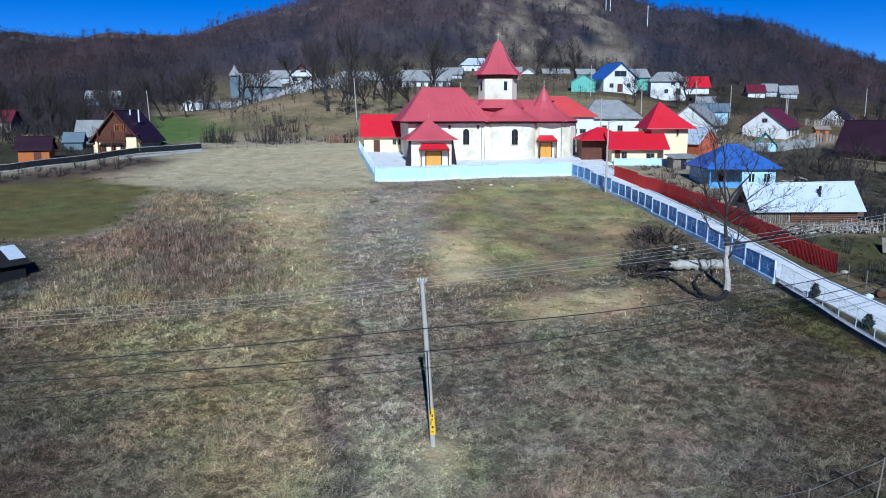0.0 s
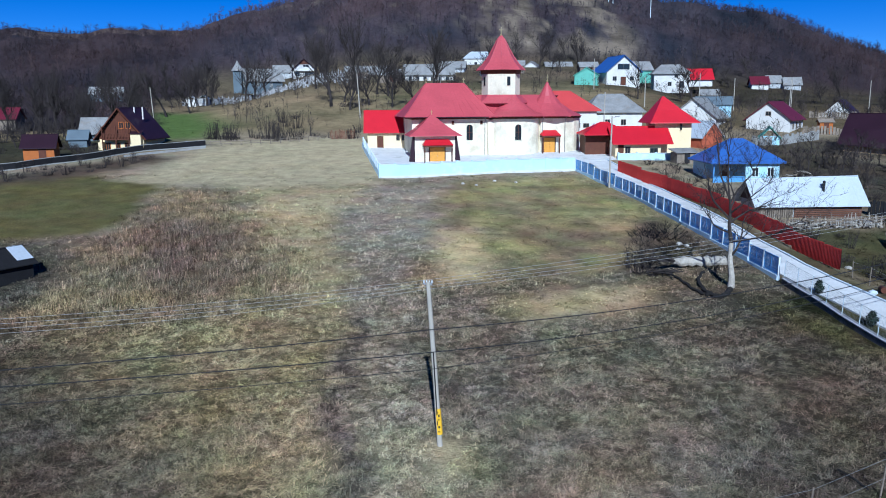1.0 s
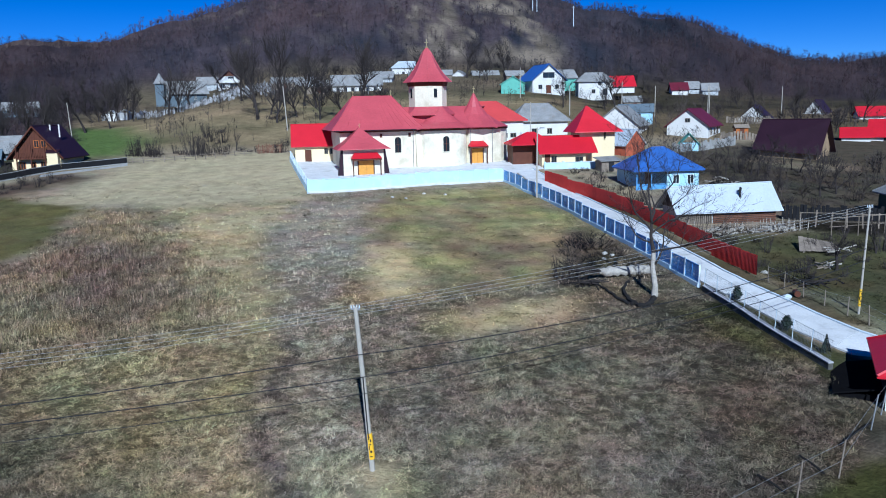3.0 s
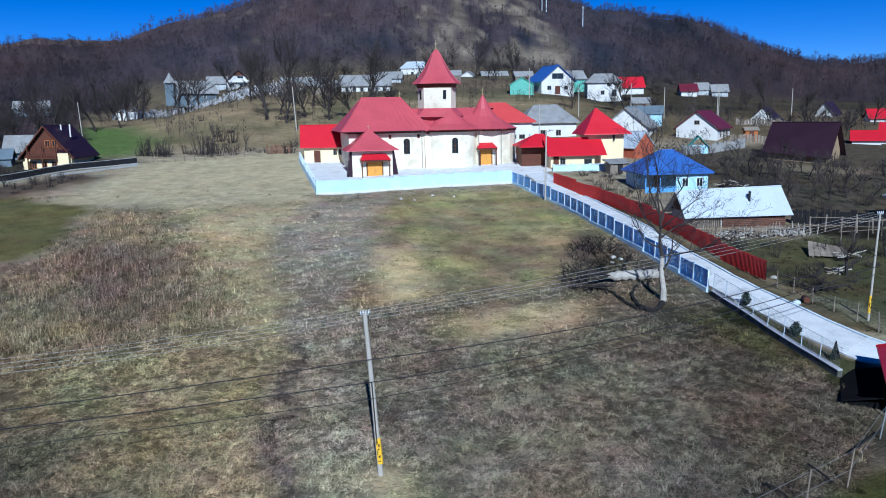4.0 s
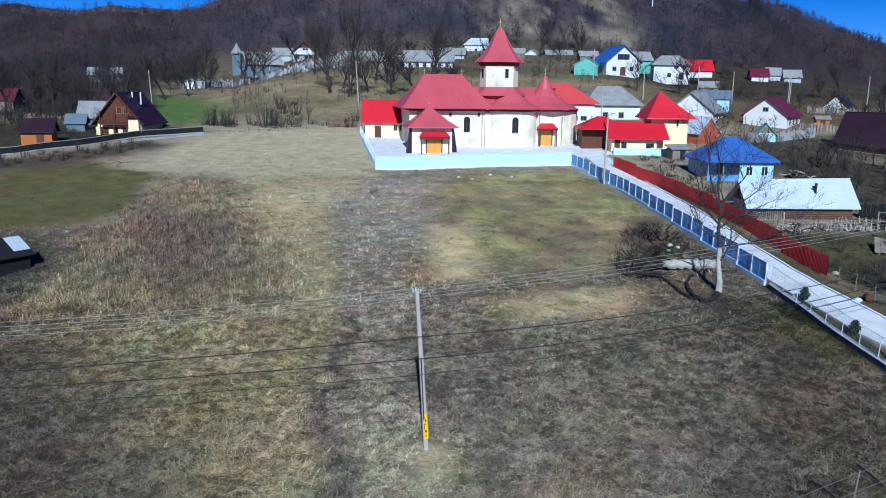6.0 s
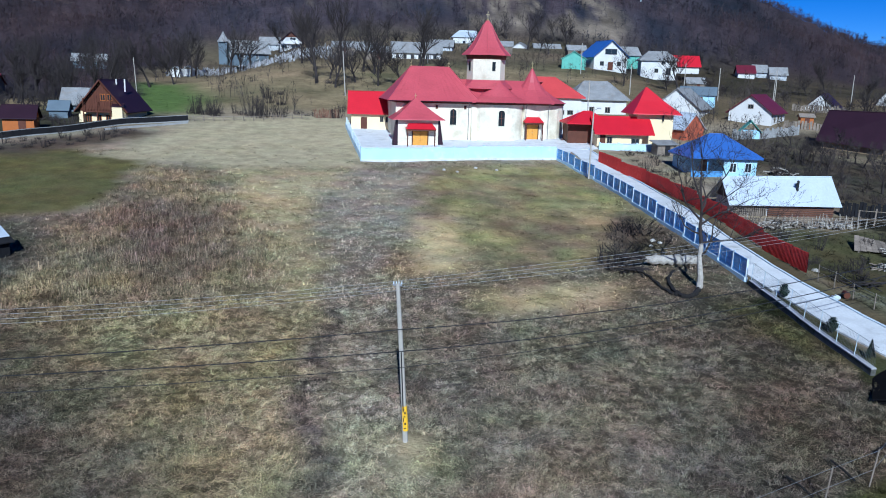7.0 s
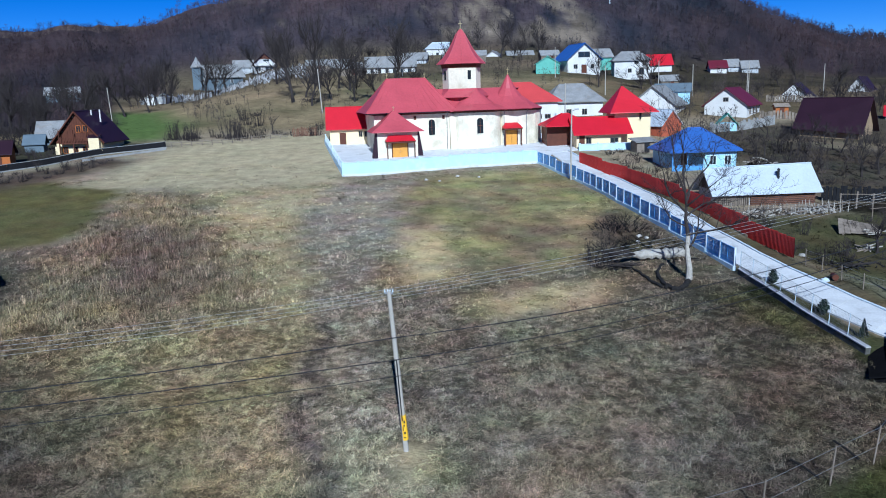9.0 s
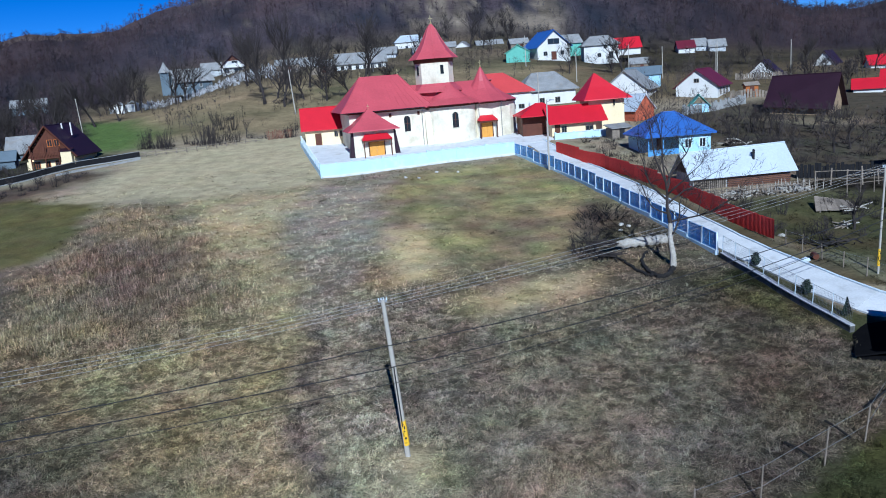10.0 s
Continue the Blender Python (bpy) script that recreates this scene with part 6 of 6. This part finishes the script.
# clipped evergreens between the mesh fence and the lane
for i, (x, y, h) in enumerate(((25.2, 52.2, 0.85), (25.8, 46.4, 0.85))):
    rnd = random.Random(i)
    sh = thing("clipped_evergreen", pose(x, y, gz(x, y)), "dark rounded evergreen shrub by the lane", "shrub", "clipped evergreens")
    g = Geo()
    for _ in range(420):
        a, u = rnd.uniform(0, 6.28), rnd.random()
        r = 0.32 * math.sin(math.pi * min(0.95, 0.12 + u * 0.85)) * rnd.uniform(0.75, 1.05)
        p = Vector((r * math.cos(a), r * math.sin(a), 0.1 + u * h))
        o = Vector((rnd.gauss(0, 0.07), rnd.gauss(0, 0.07), rnd.gauss(0.03, 0.06)))
        g.add([p, p + o, p + Vector((o.y, -o.x, 0.06))], [(0, 1, 2)])
    core = Geo().cone(0, 0, [(0.10, 0.08), (0.22, 0.25), (0.27, 0.5 * h), (0.21, 0.8 * h), (0.06, h)], 9)
    g.add(core.v, core.f)
    part("foliage", g, EVERGREEN, sh), part("stem", Geo().tube([(0, 0, -0.2), (0, 0, h * 0.7)], 0.05, 5), BARK, sh)
x, y = 26.2, 42.6
sp = thing("young_spruce", pose(x, y, gz(x, y)), "young dark spruce beside the mesh fence", "tree")
g, rnd = Geo(), random.Random(4)
for _ in range(380):
    u, a = rnd.random() ** 0.7, rnd.uniform(0, 6.28)
    p = Vector((0, 0, 0.15 + 1.0 * u))
    q = p + Vector((math.cos(a), math.sin(a), -0.25)) * 0.34 * (1.05 - u)
    g.add([p, q, q.lerp(p, 0.3) + Vector((0.05 * math.sin(a), -0.05 * math.cos(a), 0.05))], [(0, 1, 2)])
part("foliage", g, EVERGREEN, sp), part("stem", Geo().tube([(0, 0, -0.2), (0, 0, 1.15)], [0.04, 0.01], 5), BARK, sp)

# stones, marker stones and stumps
def stone(x, y, s, mat, label, name="boulder", category="stone"):
    rnd = random.Random(int(x * 10 + y * 3))
    g = Geo().cone(0, 0, [(0.7 * s, -0.2), (s, 0.15 * s), (0.85 * s, 0.5 * s), (0.4 * s, 0.75 * s)], 7, rnd.random())
    g.v = [(a + rnd.gauss(0, 0.09 * s), b + rnd.gauss(0, 0.09 * s), c + rnd.gauss(0, 0.05 * s)) for a, b, c in g.v]
    ob = part(name, g, mat, None)
    ob.matrix_world = pose(x, y, gz(x, y))
    tagged(ob, label, category, "loose stones")


for x, y, s in ((24.9, 52.9, 0.3), (31.3, 60.3, 0.3), (19.7, 66.0, 0.26), (20.1, 65.2, 0.22), (19.2, 64.6, 0.2), (2, 97, 0.25), (3.6, 96, 0.2), (6, 98.5, 0.25), (8.6, 97.6, 0.2)):
    stone(x, y, s, STONE, "pale loose stone in the grass")


# ---- graves ----
def build_graves():
    a = Geo().box(-0.3, -0.1, -0.4, 0.3, 0.1, 1.15).mesh("headstone", WEATHERED)
    b = Geo().box(-0.09, -0.08, -0.4, 0.09, 0.08, 1.9).box(-0.5, -0.08, 1.1, 0.5, 0.08, 1.28).mesh("grave_cross", WEATHERED)
    c = Geo().box(-0.5, -0.9, -0.3, 0.5, 0.9, 0.5).box(-0.4, 0.6, 0.5, 0.4, 0.9, 1.4).mesh("tomb", GREYROOF)
    rnd = random.Random(77)
    for i in range(270):
        u = rnd.random()
        x, y = -77 + 52 * u + rnd.gauss(0, 0.8), 236 + rnd.uniform(-3, 14 + 16 * min(1.0, max(0.0, (u - 0.3) * 3)))
        if abs(x + 59.5) < 8.5 and abs(y - 259) < 6.5:
            continue
        k = rnd.random()
        ob = new("headstone" if k < 0.4 else "grave_cross" if k < 0.8 else "tomb", a if k < 0.4 else b if k < 0.8 else c)
        ob.matrix_world = pose(x, y, gz(x, y), rnd.gauss(0, 3), rnd.gauss(0, 3), rnd.uniform(-25, 25)) @ Matrix.Scale(rnd.uniform(0.45, 0.9), 4)
        tagged(ob, "white grave marker on the cemetery slope", "grave", "graves")
    far = Geo()
    for i in range(240):
        x, y = (rnd.uniform(-53, -30), rnd.uniform(240, 268)) if i < 170 else (rnd.uniform(-74, -51), rnd.uniform(240, 251))
        if math.hypot(x + 59, y - 259) < 8 or math.hypot(x + 60.5, y - 302) < 6:
            continue
        z, k, m = gz(x, y), rnd.uniform(0.5, 0.95), rnd.uniform(-20, 20)
        m = pose(x, y, z, 0, rnd.gauss(0, 3), m) @ Matrix.Scale(k, 4)
        if i % 6:
            far.box(-0.10, -0.08, -0.4, 0.10, 0.08, 1.9, m).box(-0.5, -0.08, 1.1, 0.5, 0.08, 1.28, m)
        else:
            far.box(-0.5, -0.12, -0.4, 0.5, 0.12, 1.2, m)
    tagged(part("grave_rows", far, WEATHERED), "close rows of white crosses and headstones", "graves", kind="stuff")
    for x, y in ((-73.5, 233), (-70.8, 236)):
        t = thing("white_tomb", pose(x, y, gz(x, y)), "small white burial vault with a sloping roof", "tomb", "vaults")
        part("wall", Geo().box(-1.3, -1.2, -0.8, 1.3, 1.2, 2.0), WHITE, t), part("roof", roof_geo("gable_y", 2.6, 2.4, 2.0, 2.9, 0.2, thick=0.08), WHITE, t)


build_graves()

# left edge shed
sd = thing("black_shed", pose(-35.4, 58.6, gz(-35.4, 58.6), 0, 0, 58), "small dark tarred shed with a pale roof sheet", "shed")
part("wall", wall_geo("gable_x", 6, 3.4, 1.6, 2.6), FENCEDARK, sd), part("roof", roof_geo("gable_x", 6, 3.4, 1.6, 2.6, 0.3, thick=0.08), FENCEDARK, sd, "dark felt roof")
part("roof_patch", Geo().slab([(1.9, -1.5, 1.80), (3.2, -1.5, 1.80), (3.2, 0.0, 2.70), (1.9, 0.0, 2.70)], 0.03), ZINC, sd, "pale patched roof sheet")


# ---- woods on the hill and dry grass, as stuff ----
def replicate(name, mat, templates, x, y, z, size, tall, turn, colours, pick, label, category):
    """Many small plants in one mesh: templates of vertices and triangles, set out by arrays."""
    V, F, C, o = [], [], [], 0
    for k, (tv, tf, shade) in enumerate(templates):
        i = np.nonzero(pick == k)[0]
        if not len(i):
            continue
        c, s = np.cos(turn[i])[:, None], np.sin(turn[i])[:, None]
        px = (tv[None, :, 0] * c - tv[None, :, 1] * s) * size[i][:, None] + x[i][:, None]
        py = (tv[None, :, 0] * s + tv[None, :, 1] * c) * size[i][:, None] + y[i][:, None]
        pz = tv[None, :, 2] * tall[i][:, None] + z[i][:, None]
        V.append(np.stack([px, py, pz], -1).reshape(-1, 3))
        F.append((tf[None] + (np.arange(len(i)) * len(tv))[:, None, None]).reshape(-1, 3) + o)
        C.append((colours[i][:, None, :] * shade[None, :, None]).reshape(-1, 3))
        o += len(i) * len(tv)
    V, F, C = np.concatenate(V), np.concatenate(F), np.concatenate(C)
    me = bpy.data.meshes.new(name)
    me.vertices.add(len(V)), me.loops.add(len(F) * 3), me.polygons.add(len(F))
    me.vertices.foreach_set("co", V.astype(np.float32).ravel())
    me.loops.foreach_set("vertex_index", F.astype(np.int32).ravel())
    me.polygons.foreach_set("loop_start", np.arange(0, len(F) * 3, 3, dtype=np.int32))
    me.update(calc_edges=True)
    me.materials.append(mat)
    paint(me, "tint", np.clip(C, 0.004, 0.9))
    return tagged(new(name, me), label, category, kind="stuff")


def wood_template(seed, limbs=11, twigs=3):
    """A small leafless tree: a thin trunk, rising limbs and a haze of twigs."""
    rnd = random.Random(seed)
    g = Geo()
    g.tube([(0, 0, -0.1), (rnd.gauss(0, 0.02), rnd.gauss(0, 0.02), 0.5), (rnd.gauss(0, 0.05), rnd.gauss(0, 0.05), 1.0)], [0.012, 0.008, 0.002], 3, False)
    for i in range(limbs):
        u, a = rnd.uniform(0.2, 0.85), rnd.uniform(0, 6.28)
        p = Vector((0, 0, u))
        q = p + Vector((math.cos(a) * 0.26 * rnd.uniform(0.5, 1), math.sin(a) * 0.26 * rnd.uniform(0.5, 1), rnd.uniform(0.10, 0.34)))
        n = Vector((-math.sin(a), math.cos(a), 0)) * 0.007
        g.add([p - n, p + n, q], [(0, 1, 2)])
        for _ in range(twigs):
            t = p.lerp(q, rnd.uniform(0.3, 1))
            e = t + Vector((rnd.gauss(0, 0.10), rnd.gauss(0, 0.10), rnd.uniform(0.03, 0.2)))
            w = Vector((rnd.gauss(0, 0.011), rnd.gauss(0, 0.011), 0.004))
            g.add([t - w, t + w, e], [(0, 1, 2)])
    v = np.array(g.v)
    f = np.array([t for q in g.f for t in ([q] if len(q) == 3 else [(q[0], q[1], q[2]), (q[0], q[2], q[3])])])
    return v, f, np.ones(len(v))


def build_woods():
    rs = np.random.RandomState(5)
    n = 60000
    r, az = np.sqrt(rs.uniform(180 ** 2, 660 ** 2, n)), rs.uniform(-36, 40, n)
    x, y = r * np.sin(np.radians(az)), r * np.cos(np.radians(az))
    low = (r < 322) & ~(((az < -20) & (r > 188)) | ((az < -17) & (r > 280)))
    low |= (np.hypot(x + 111.5, y - 255.6) < 10) | (np.hypot(x + 92, y - 165) < 9)
    bare = scree(x, y)
    keep = ~low & (rs.rand(n) > bare * 0.74) & (rs.rand(n) > meadow(x, y) * 0.97) & (rs.rand(n) < 0.50)
    x, y, r, az, bare = x[keep], y[keep], r[keep], az[keep], bare[keep]
    k = len(x)
    h = rs.uniform(2.2, 4.6, k) * np.where(rs.rand(k) < 0.07, 1.7, 1.0) * (1 - 0.45 * bare) * (1 - 0.5 * step(10, 14, -az) * step(540, 590, r))
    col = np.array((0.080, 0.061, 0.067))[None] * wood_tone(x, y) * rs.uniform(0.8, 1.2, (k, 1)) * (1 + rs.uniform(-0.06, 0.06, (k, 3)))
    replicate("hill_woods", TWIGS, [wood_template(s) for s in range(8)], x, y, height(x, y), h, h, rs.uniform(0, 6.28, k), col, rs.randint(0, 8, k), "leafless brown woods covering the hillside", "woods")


def grass_template(seed, blades, tall, wide=0.03, spread=0.36):
    """A tuft of thin straws: bent over and matted, or standing and tangled."""
    rs = np.random.RandomState(seed)
    v, f, c = [], [], []
    lie = rs.uniform(0, 6.28)
    for _ in range(blades):
        a, p = lie + rs.normal(0, 1.6), rs.normal(0, spread, 2)
        out = rs.uniform(0.25, 0.75) * (1 + 0.4 * tall) * (0.3 + 1.9 * spread)
        d, w = np.array((math.cos(a), math.sin(a))), rs.uniform(0.6, 1.1) * wide
        s = np.array((-d[1], d[0])) * w
        o, k = len(v), rs.choice((0.55, 0.8, 1.0, 1.15, 1.4))
        z0 = rs.uniform(0, 0.2)
        # blade feet get a darker colour, as shade deep in the tuft
        if rs.rand() < 0.22 + 0.6 * tall:
            zt = rs.uniform(0.35, 0.9)
            m, e = p + d * out * 0.4, p + d * out + rs.normal(0, 0.12, 2)
            v += [(*(p - s), z0), (*(p + s), z0), (*m, zt), (*(m - s * 0.7), zt), (*(m + s * 0.7), zt), (*e, zt * rs.uniform(0.2, 1.2))]
            f += [(o, o + 1, o + 2), (o + 3, o + 4, o + 5)]
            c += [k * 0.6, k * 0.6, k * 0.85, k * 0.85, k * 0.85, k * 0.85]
        else:
            v += [(*(p - s), z0), (*(p + s), z0), (*(p + d * out), rs.uniform(0.05, 0.55))]
            f += [(o, o + 1, o + 2)]
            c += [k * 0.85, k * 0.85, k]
    return np.array(v), np.array(f), np.array(c)


def build_grass():
    rs = np.random.RandomState(9)
    n = 110000
    r, az = 25 + 88 * rs.rand(n) ** 1.35, rs.uniform(-36, 34, n)
    x, y = r * np.sin(np.radians(az)), r * np.cos(np.radians(az))
    edge = np.interp(y, [0, 40, 55, 72, 90, 106], [24.4, 24.6, 23.4, 21.6, 20.0, 17.0])
    bare = open_ground(x, y)
    front = 100.6 + (x + 8.55) * 0.198
    keep = (rs.rand(n) > 0.35 * step(70, 95, r)) & (x < edge) & ((y < front) | (x < -9)) & (rs.rand(n) > bare) & (np.hypot(x - 0, y - 34.4) > 0.9)
    x, y = x[keep], y[keep]
    k = len(x)
    weeds = zone("mound", x, y, 3)
    green = zone("orchard", x, y, 4)
    clump, tuft = np.clip(mottle(x, y, 3.0, 61), -1, 1), np.clip(mottle(x, y, 0.9, 62), -1, 1)
    tone = rs.choice((0.4, 0.65, 0.9, 1.2, 1.55, 1.85), k, p=(0.2, 0.2, 0.2, 0.17, 0.14, 0.09))
    tone = np.clip(tone * np.clip(1.2 + 0.12 * clump + 0.34 * tuft + 0.5 * np.clip(mottle(x, y, 0.42, 63, 2), -1, 1), 0.25, 2.2), 0.25, 1.9)
    col = cover(x, y) * tone[:, None] * (1 + rs.uniform(-0.07, 0.07, (k, 3)))
    size = rs.uniform(0.6, 1.25, k) * (1 - 0.35 * green)
    tall = rs.uniform(0.14, 0.34, k) * (1 + 0.35 * clump) * (1 + 2.2 * weeds * rs.rand(k)) * (1 - 0.5 * green)
    pick = np.where(rs.rand(k) < weeds * 0.8, rs.randint(6, 10, k), rs.randint(0, 6, k)) + np.where(np.hypot(x, y) < 52, 10, 0)
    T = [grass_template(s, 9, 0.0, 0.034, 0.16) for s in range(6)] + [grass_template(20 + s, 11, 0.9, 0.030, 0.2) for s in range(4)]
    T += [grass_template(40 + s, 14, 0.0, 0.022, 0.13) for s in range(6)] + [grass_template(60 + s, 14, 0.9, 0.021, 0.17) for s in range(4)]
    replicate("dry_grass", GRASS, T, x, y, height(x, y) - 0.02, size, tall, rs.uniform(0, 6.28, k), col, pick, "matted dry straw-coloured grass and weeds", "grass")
    # rough grass on the slopes beyond
    n, m = 5500, 6500
    x, y = np.concatenate([rs.uniform(-75, 120, n), rs.uniform(27, 62, m)]), np.concatenate([rs.uniform(118, 240, n), rs.uniform(43, 116, m)])
    az = np.degrees(np.arctan2(x, y))
    keep = (np.abs(az) < 36) & ~((x > -15) & (x < 40) & (y < 136) & (y > 118)) & ((y > 118) | ((x > np.interp(y, [43, 57, 80, 104], [31.2, 29.0, 26.8, 24.6])) & ~((np.abs(x - 36.3) < 6) & (np.abs(y - 80.8) < 3.2)) & ~((np.abs(x - 36.6) < 5) & (np.abs(y - 100.5) < 4.5)) & ~((np.abs(x - 57.6) < 5) & (np.abs(y - 77) < 4)))) & (zone("pale", x, y, 1) < 0.5)
    x, y = x[keep], y[keep]
    k = len(x)
    col = cover(x, y) * rs.uniform(0.6, 1.3, (k, 1))
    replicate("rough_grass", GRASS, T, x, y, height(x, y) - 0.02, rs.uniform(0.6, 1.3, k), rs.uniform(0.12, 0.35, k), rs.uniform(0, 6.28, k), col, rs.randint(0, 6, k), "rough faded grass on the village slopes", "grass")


def build_scrub():
    """Low bare brush round the gardens and on the village slope."""
    rs = np.random.RandomState(15)
    n = 7500
    x, y = rs.uniform(-75, 135, n), rs.uniform(84, 325, n)
    az = np.degrees(np.arctan2(x, y))
    dens = np.where(y > 215, 0.55, np.where((x > 40) & (y < 150), 0.85, np.where(x > 55, 0.7, 0.22))) * (0.45 + 0.8 * np.clip(waves(x, y, 26, 41) + 0.4, 0, 1.2))
    keep = (np.abs(az) < 36) & (rs.rand(n) < dens) & ~((x < 41) & (y < 150)) & ~((x > 62) & (x < 92) & (y > 108) & (y < 140)) & (zone("hill_green", x, y, 2) < 0.5)
    for hx, hy in HOUSES:
        keep &= np.hypot(x - hx, y - hy) > 6.0
    x, y = x[keep], y[keep]
    k = len(x)
    h = rs.uniform(1.2, 3.6, k)
    col = np.array((0.066, 0.054, 0.048))[None] * rs.uniform(0.7, 1.5, (k, 1))
    replicate("garden_scrub", TWIGS, [wood_template(40 + s) for s in range(6)], x, y, height(x, y), h * 1.15, h, rs.uniform(0, 6.28, k), col, rs.randint(0, 6, k), "low leafless brush round gardens and slope", "brush")


build_woods()
build_scrub()
build_grass()


# ---- clutter of the gardens ----
def build_stakes():
    f = thing("stake_fence", pose(0, 0, 0), "thin pale stakes with slack wire beside the lane", "fence")
    pts = [(29.7, 56.6), (29.9, 54.6), (30.2, 52.4), (30.6, 50.4), (31.1, 48.5), (31.5, 46.7), (31.9, 44.8)]
    heads = []
    for i, (x, y) in enumerate(pts):
        z = gz(x, y)
        top = Vector((x + 0.08 * math.sin(i * 2.1), y + 0.05 * math.cos(i * 1.3), z + 1.25 + 0.12 * math.sin(i * 1.7)))
        part("stake", Geo().tube([(x, y, z - 0.3), tuple(top)], [0.045, 0.035], 6), OLDWOOD, f)
        heads.append(top)
    for drop in (0.1, 0.6):
        part("wire", Geo().tube([h - Vector((0, 0, drop)) for h in heads], 0.006, 4), STEEL, f)


def build_sticks():
    f = thing("stick_fence", pose(0, 0, 0), "ragged fence of pale upright sticks before the log barn", "fence")
    rnd = random.Random(44)
    for i in range(46):
        x = 30.8 + 0.27 * i + rnd.uniform(-0.1, 0.1)
        y = 73.6 + 0.12 * (x - 30.8) + rnd.uniform(-0.35, 0.35)
        z, h = gz(x, y), rnd.uniform(0.5, 1.5)
        part("stick", Geo().tube([(x, y, z - 0.2), (x + rnd.gauss(0, 0.12), y + rnd.gauss(0, 0.1), z + h)], [0.05, 0.03], 5), PALEBARK if rnd.random() < 0.7 else OLDWOOD, f)
    for k in range(3):
        s = [(30.8 + 4.1 * k, 73.4 + 0.45 * k), (35.0 + 4.1 * k, 74.0 + 0.45 * k)]
        part("rail", Geo().tube([(s[0][0], s[0][1], gz(*s[0]) + 0.75), (s[1][0], s[1][1], gz(*s[1]) + 0.9)], 0.04, 5), OLDWOOD, f)


def heap(name, label, category, x, y, wide, tall, n, mats, seed, long=1.2, thick=0.05):
    """A loose heap of boards or boughs lying across one another."""
    rnd = random.Random(seed)
    h = thing(name, pose(x, y, gz(x, y)), label, category)
    for i in range(n):
        u, a = rnd.gauss(0, 0.4), rnd.uniform(0, math.pi)
        p = Vector((u * wide, rnd.gauss(0, 0.25) * wide, 0.05 + rnd.random() * tall * max(0.1, 1 - abs(u))))
        d = Vector((math.cos(a), math.sin(a), rnd.gauss(0, 0.15))) * long * rnd.uniform(0.4, 1) * 0.5
        bend = Vector((rnd.gauss(0, 0.05), rnd.gauss(0, 0.05), rnd.gauss(0, 0.04))) * long
        part("piece", Geo().tube([p - d, p + bend, p + d], [thick, thick, thick * 0.6], 5), mats[i % len(mats)], h)


build_stakes()
build_sticks()
heap("board_heap", "heap of pale and dark boards behind the blue house", "heap", 45.0, 99.4, 2.0, 0.8, 26, (PALEBARK, OLDWOOD, DARKBARK), 3, 2.2, 0.09)
heap("scrap_heap", "pale broken boards beside the fallen roof", "heap", 37.4, 61.4, 0.9, 0.5, 14, (PALEBARK, OLDWOOD), 4, 1.4, 0.06)
heap("brushwood", "dark cut boughs lying in the garden grass", "heap", 33.2, 56.4, 1.8, 0.4, 20, (DARKBARK, BARK), 5, 2.4, 0.05)
heap("brushwood", "dark twigs heaped below the tree", "heap", 16.4, 58.6, 1.6, 0.5, 26, (DARKBARK, BARK), 6, 2.0, 0.04)
stone(28.95, 52.3, 0.32, FENCEWHITE, "white painted stone at the lane's edge", "marker_stone")
drum = thing("rusty_drum", pose(29.75, 52.5, gz(29.75, 52.5)), "small rusty drum lying beside the lane", "drum")
part("shell", Geo().tube([(-0.1, -0.3, 0.28), (0.05, 0.35, 0.28)], [0.22, 0.22], 12), WOOD, drum)
hut = thing("grey_hut", pose(33.3, 111.6, gz(33.3, 111.6), 0, 0, 8), "small grey board hut beside the pale wall", "shed")
part("wall", Geo().box(-1.4, -1.1, -0.5, 1.4, 1.1, 1.5), OLDWOOD, hut), part("roof", Geo().slab([(-1.7, -1.4, 1.5), (1.7, -1.4, 1.55), (1.7, 1.4, 2.0), (-1.7, 1.4, 1.95)], 0.1), GREYROOF, hut)
part("door", Geo().box(-0.3, -1.16, 0.0, 0.45, -1.09, 1.35), DARK, hut)
for a, b in (((20.98, 32.33), (23.5, 33.96)), ((18.8, 31.95), (19.1, 30.4)), ((16.4, 31.0), (16.9, 29.5))):
    rail = thing("fallen_rail", pose(a[0], a[1], gz(*a)), "dark weathered rail lying in the dry grass", "rail", "fallen rails")
    part("pole", Geo().tube([(0, 0, 0.22), ((b[0] - a[0]) * 0.5, (b[1] - a[1]) * 0.5, gz((a[0] + b[0]) / 2, (a[1] + b[1]) / 2) - gz(*a) + 0.26), (b[0] - a[0], b[1] - a[1], gz(*b) - gz(*a) + 0.2)], 0.05, 6), DARKBARK, rail)
kerb_line = [(-48.4, 118.9), (-45.0, 122.0), (-38.6, 127.6)]
path_edge = thing("field_kerb", pose(0, 0, 0), "low pale concrete kerb along the field edge", "kerb")
for i in range(12):
    a, b = along(kerb_line, length(kerb_line) * i / 12), along(kerb_line, length(kerb_line) * (i + 0.97) / 12)
    d = math.hypot(b[0] - a[0], b[1] - a[1])
    m = pose(a[0], a[1], gz(*a), 0, 0, math.degrees(math.atan2(b[1] - a[1], b[0] - a[0]))) @ pose(0, 0, 0, 0, -math.degrees(math.atan2(gz(*b) - gz(*a), d)), 0)
    part("block", Geo().box(0, -0.12, -0.3, d, 0.12, 0.3, m), GREYCONCRETE, path_edge)
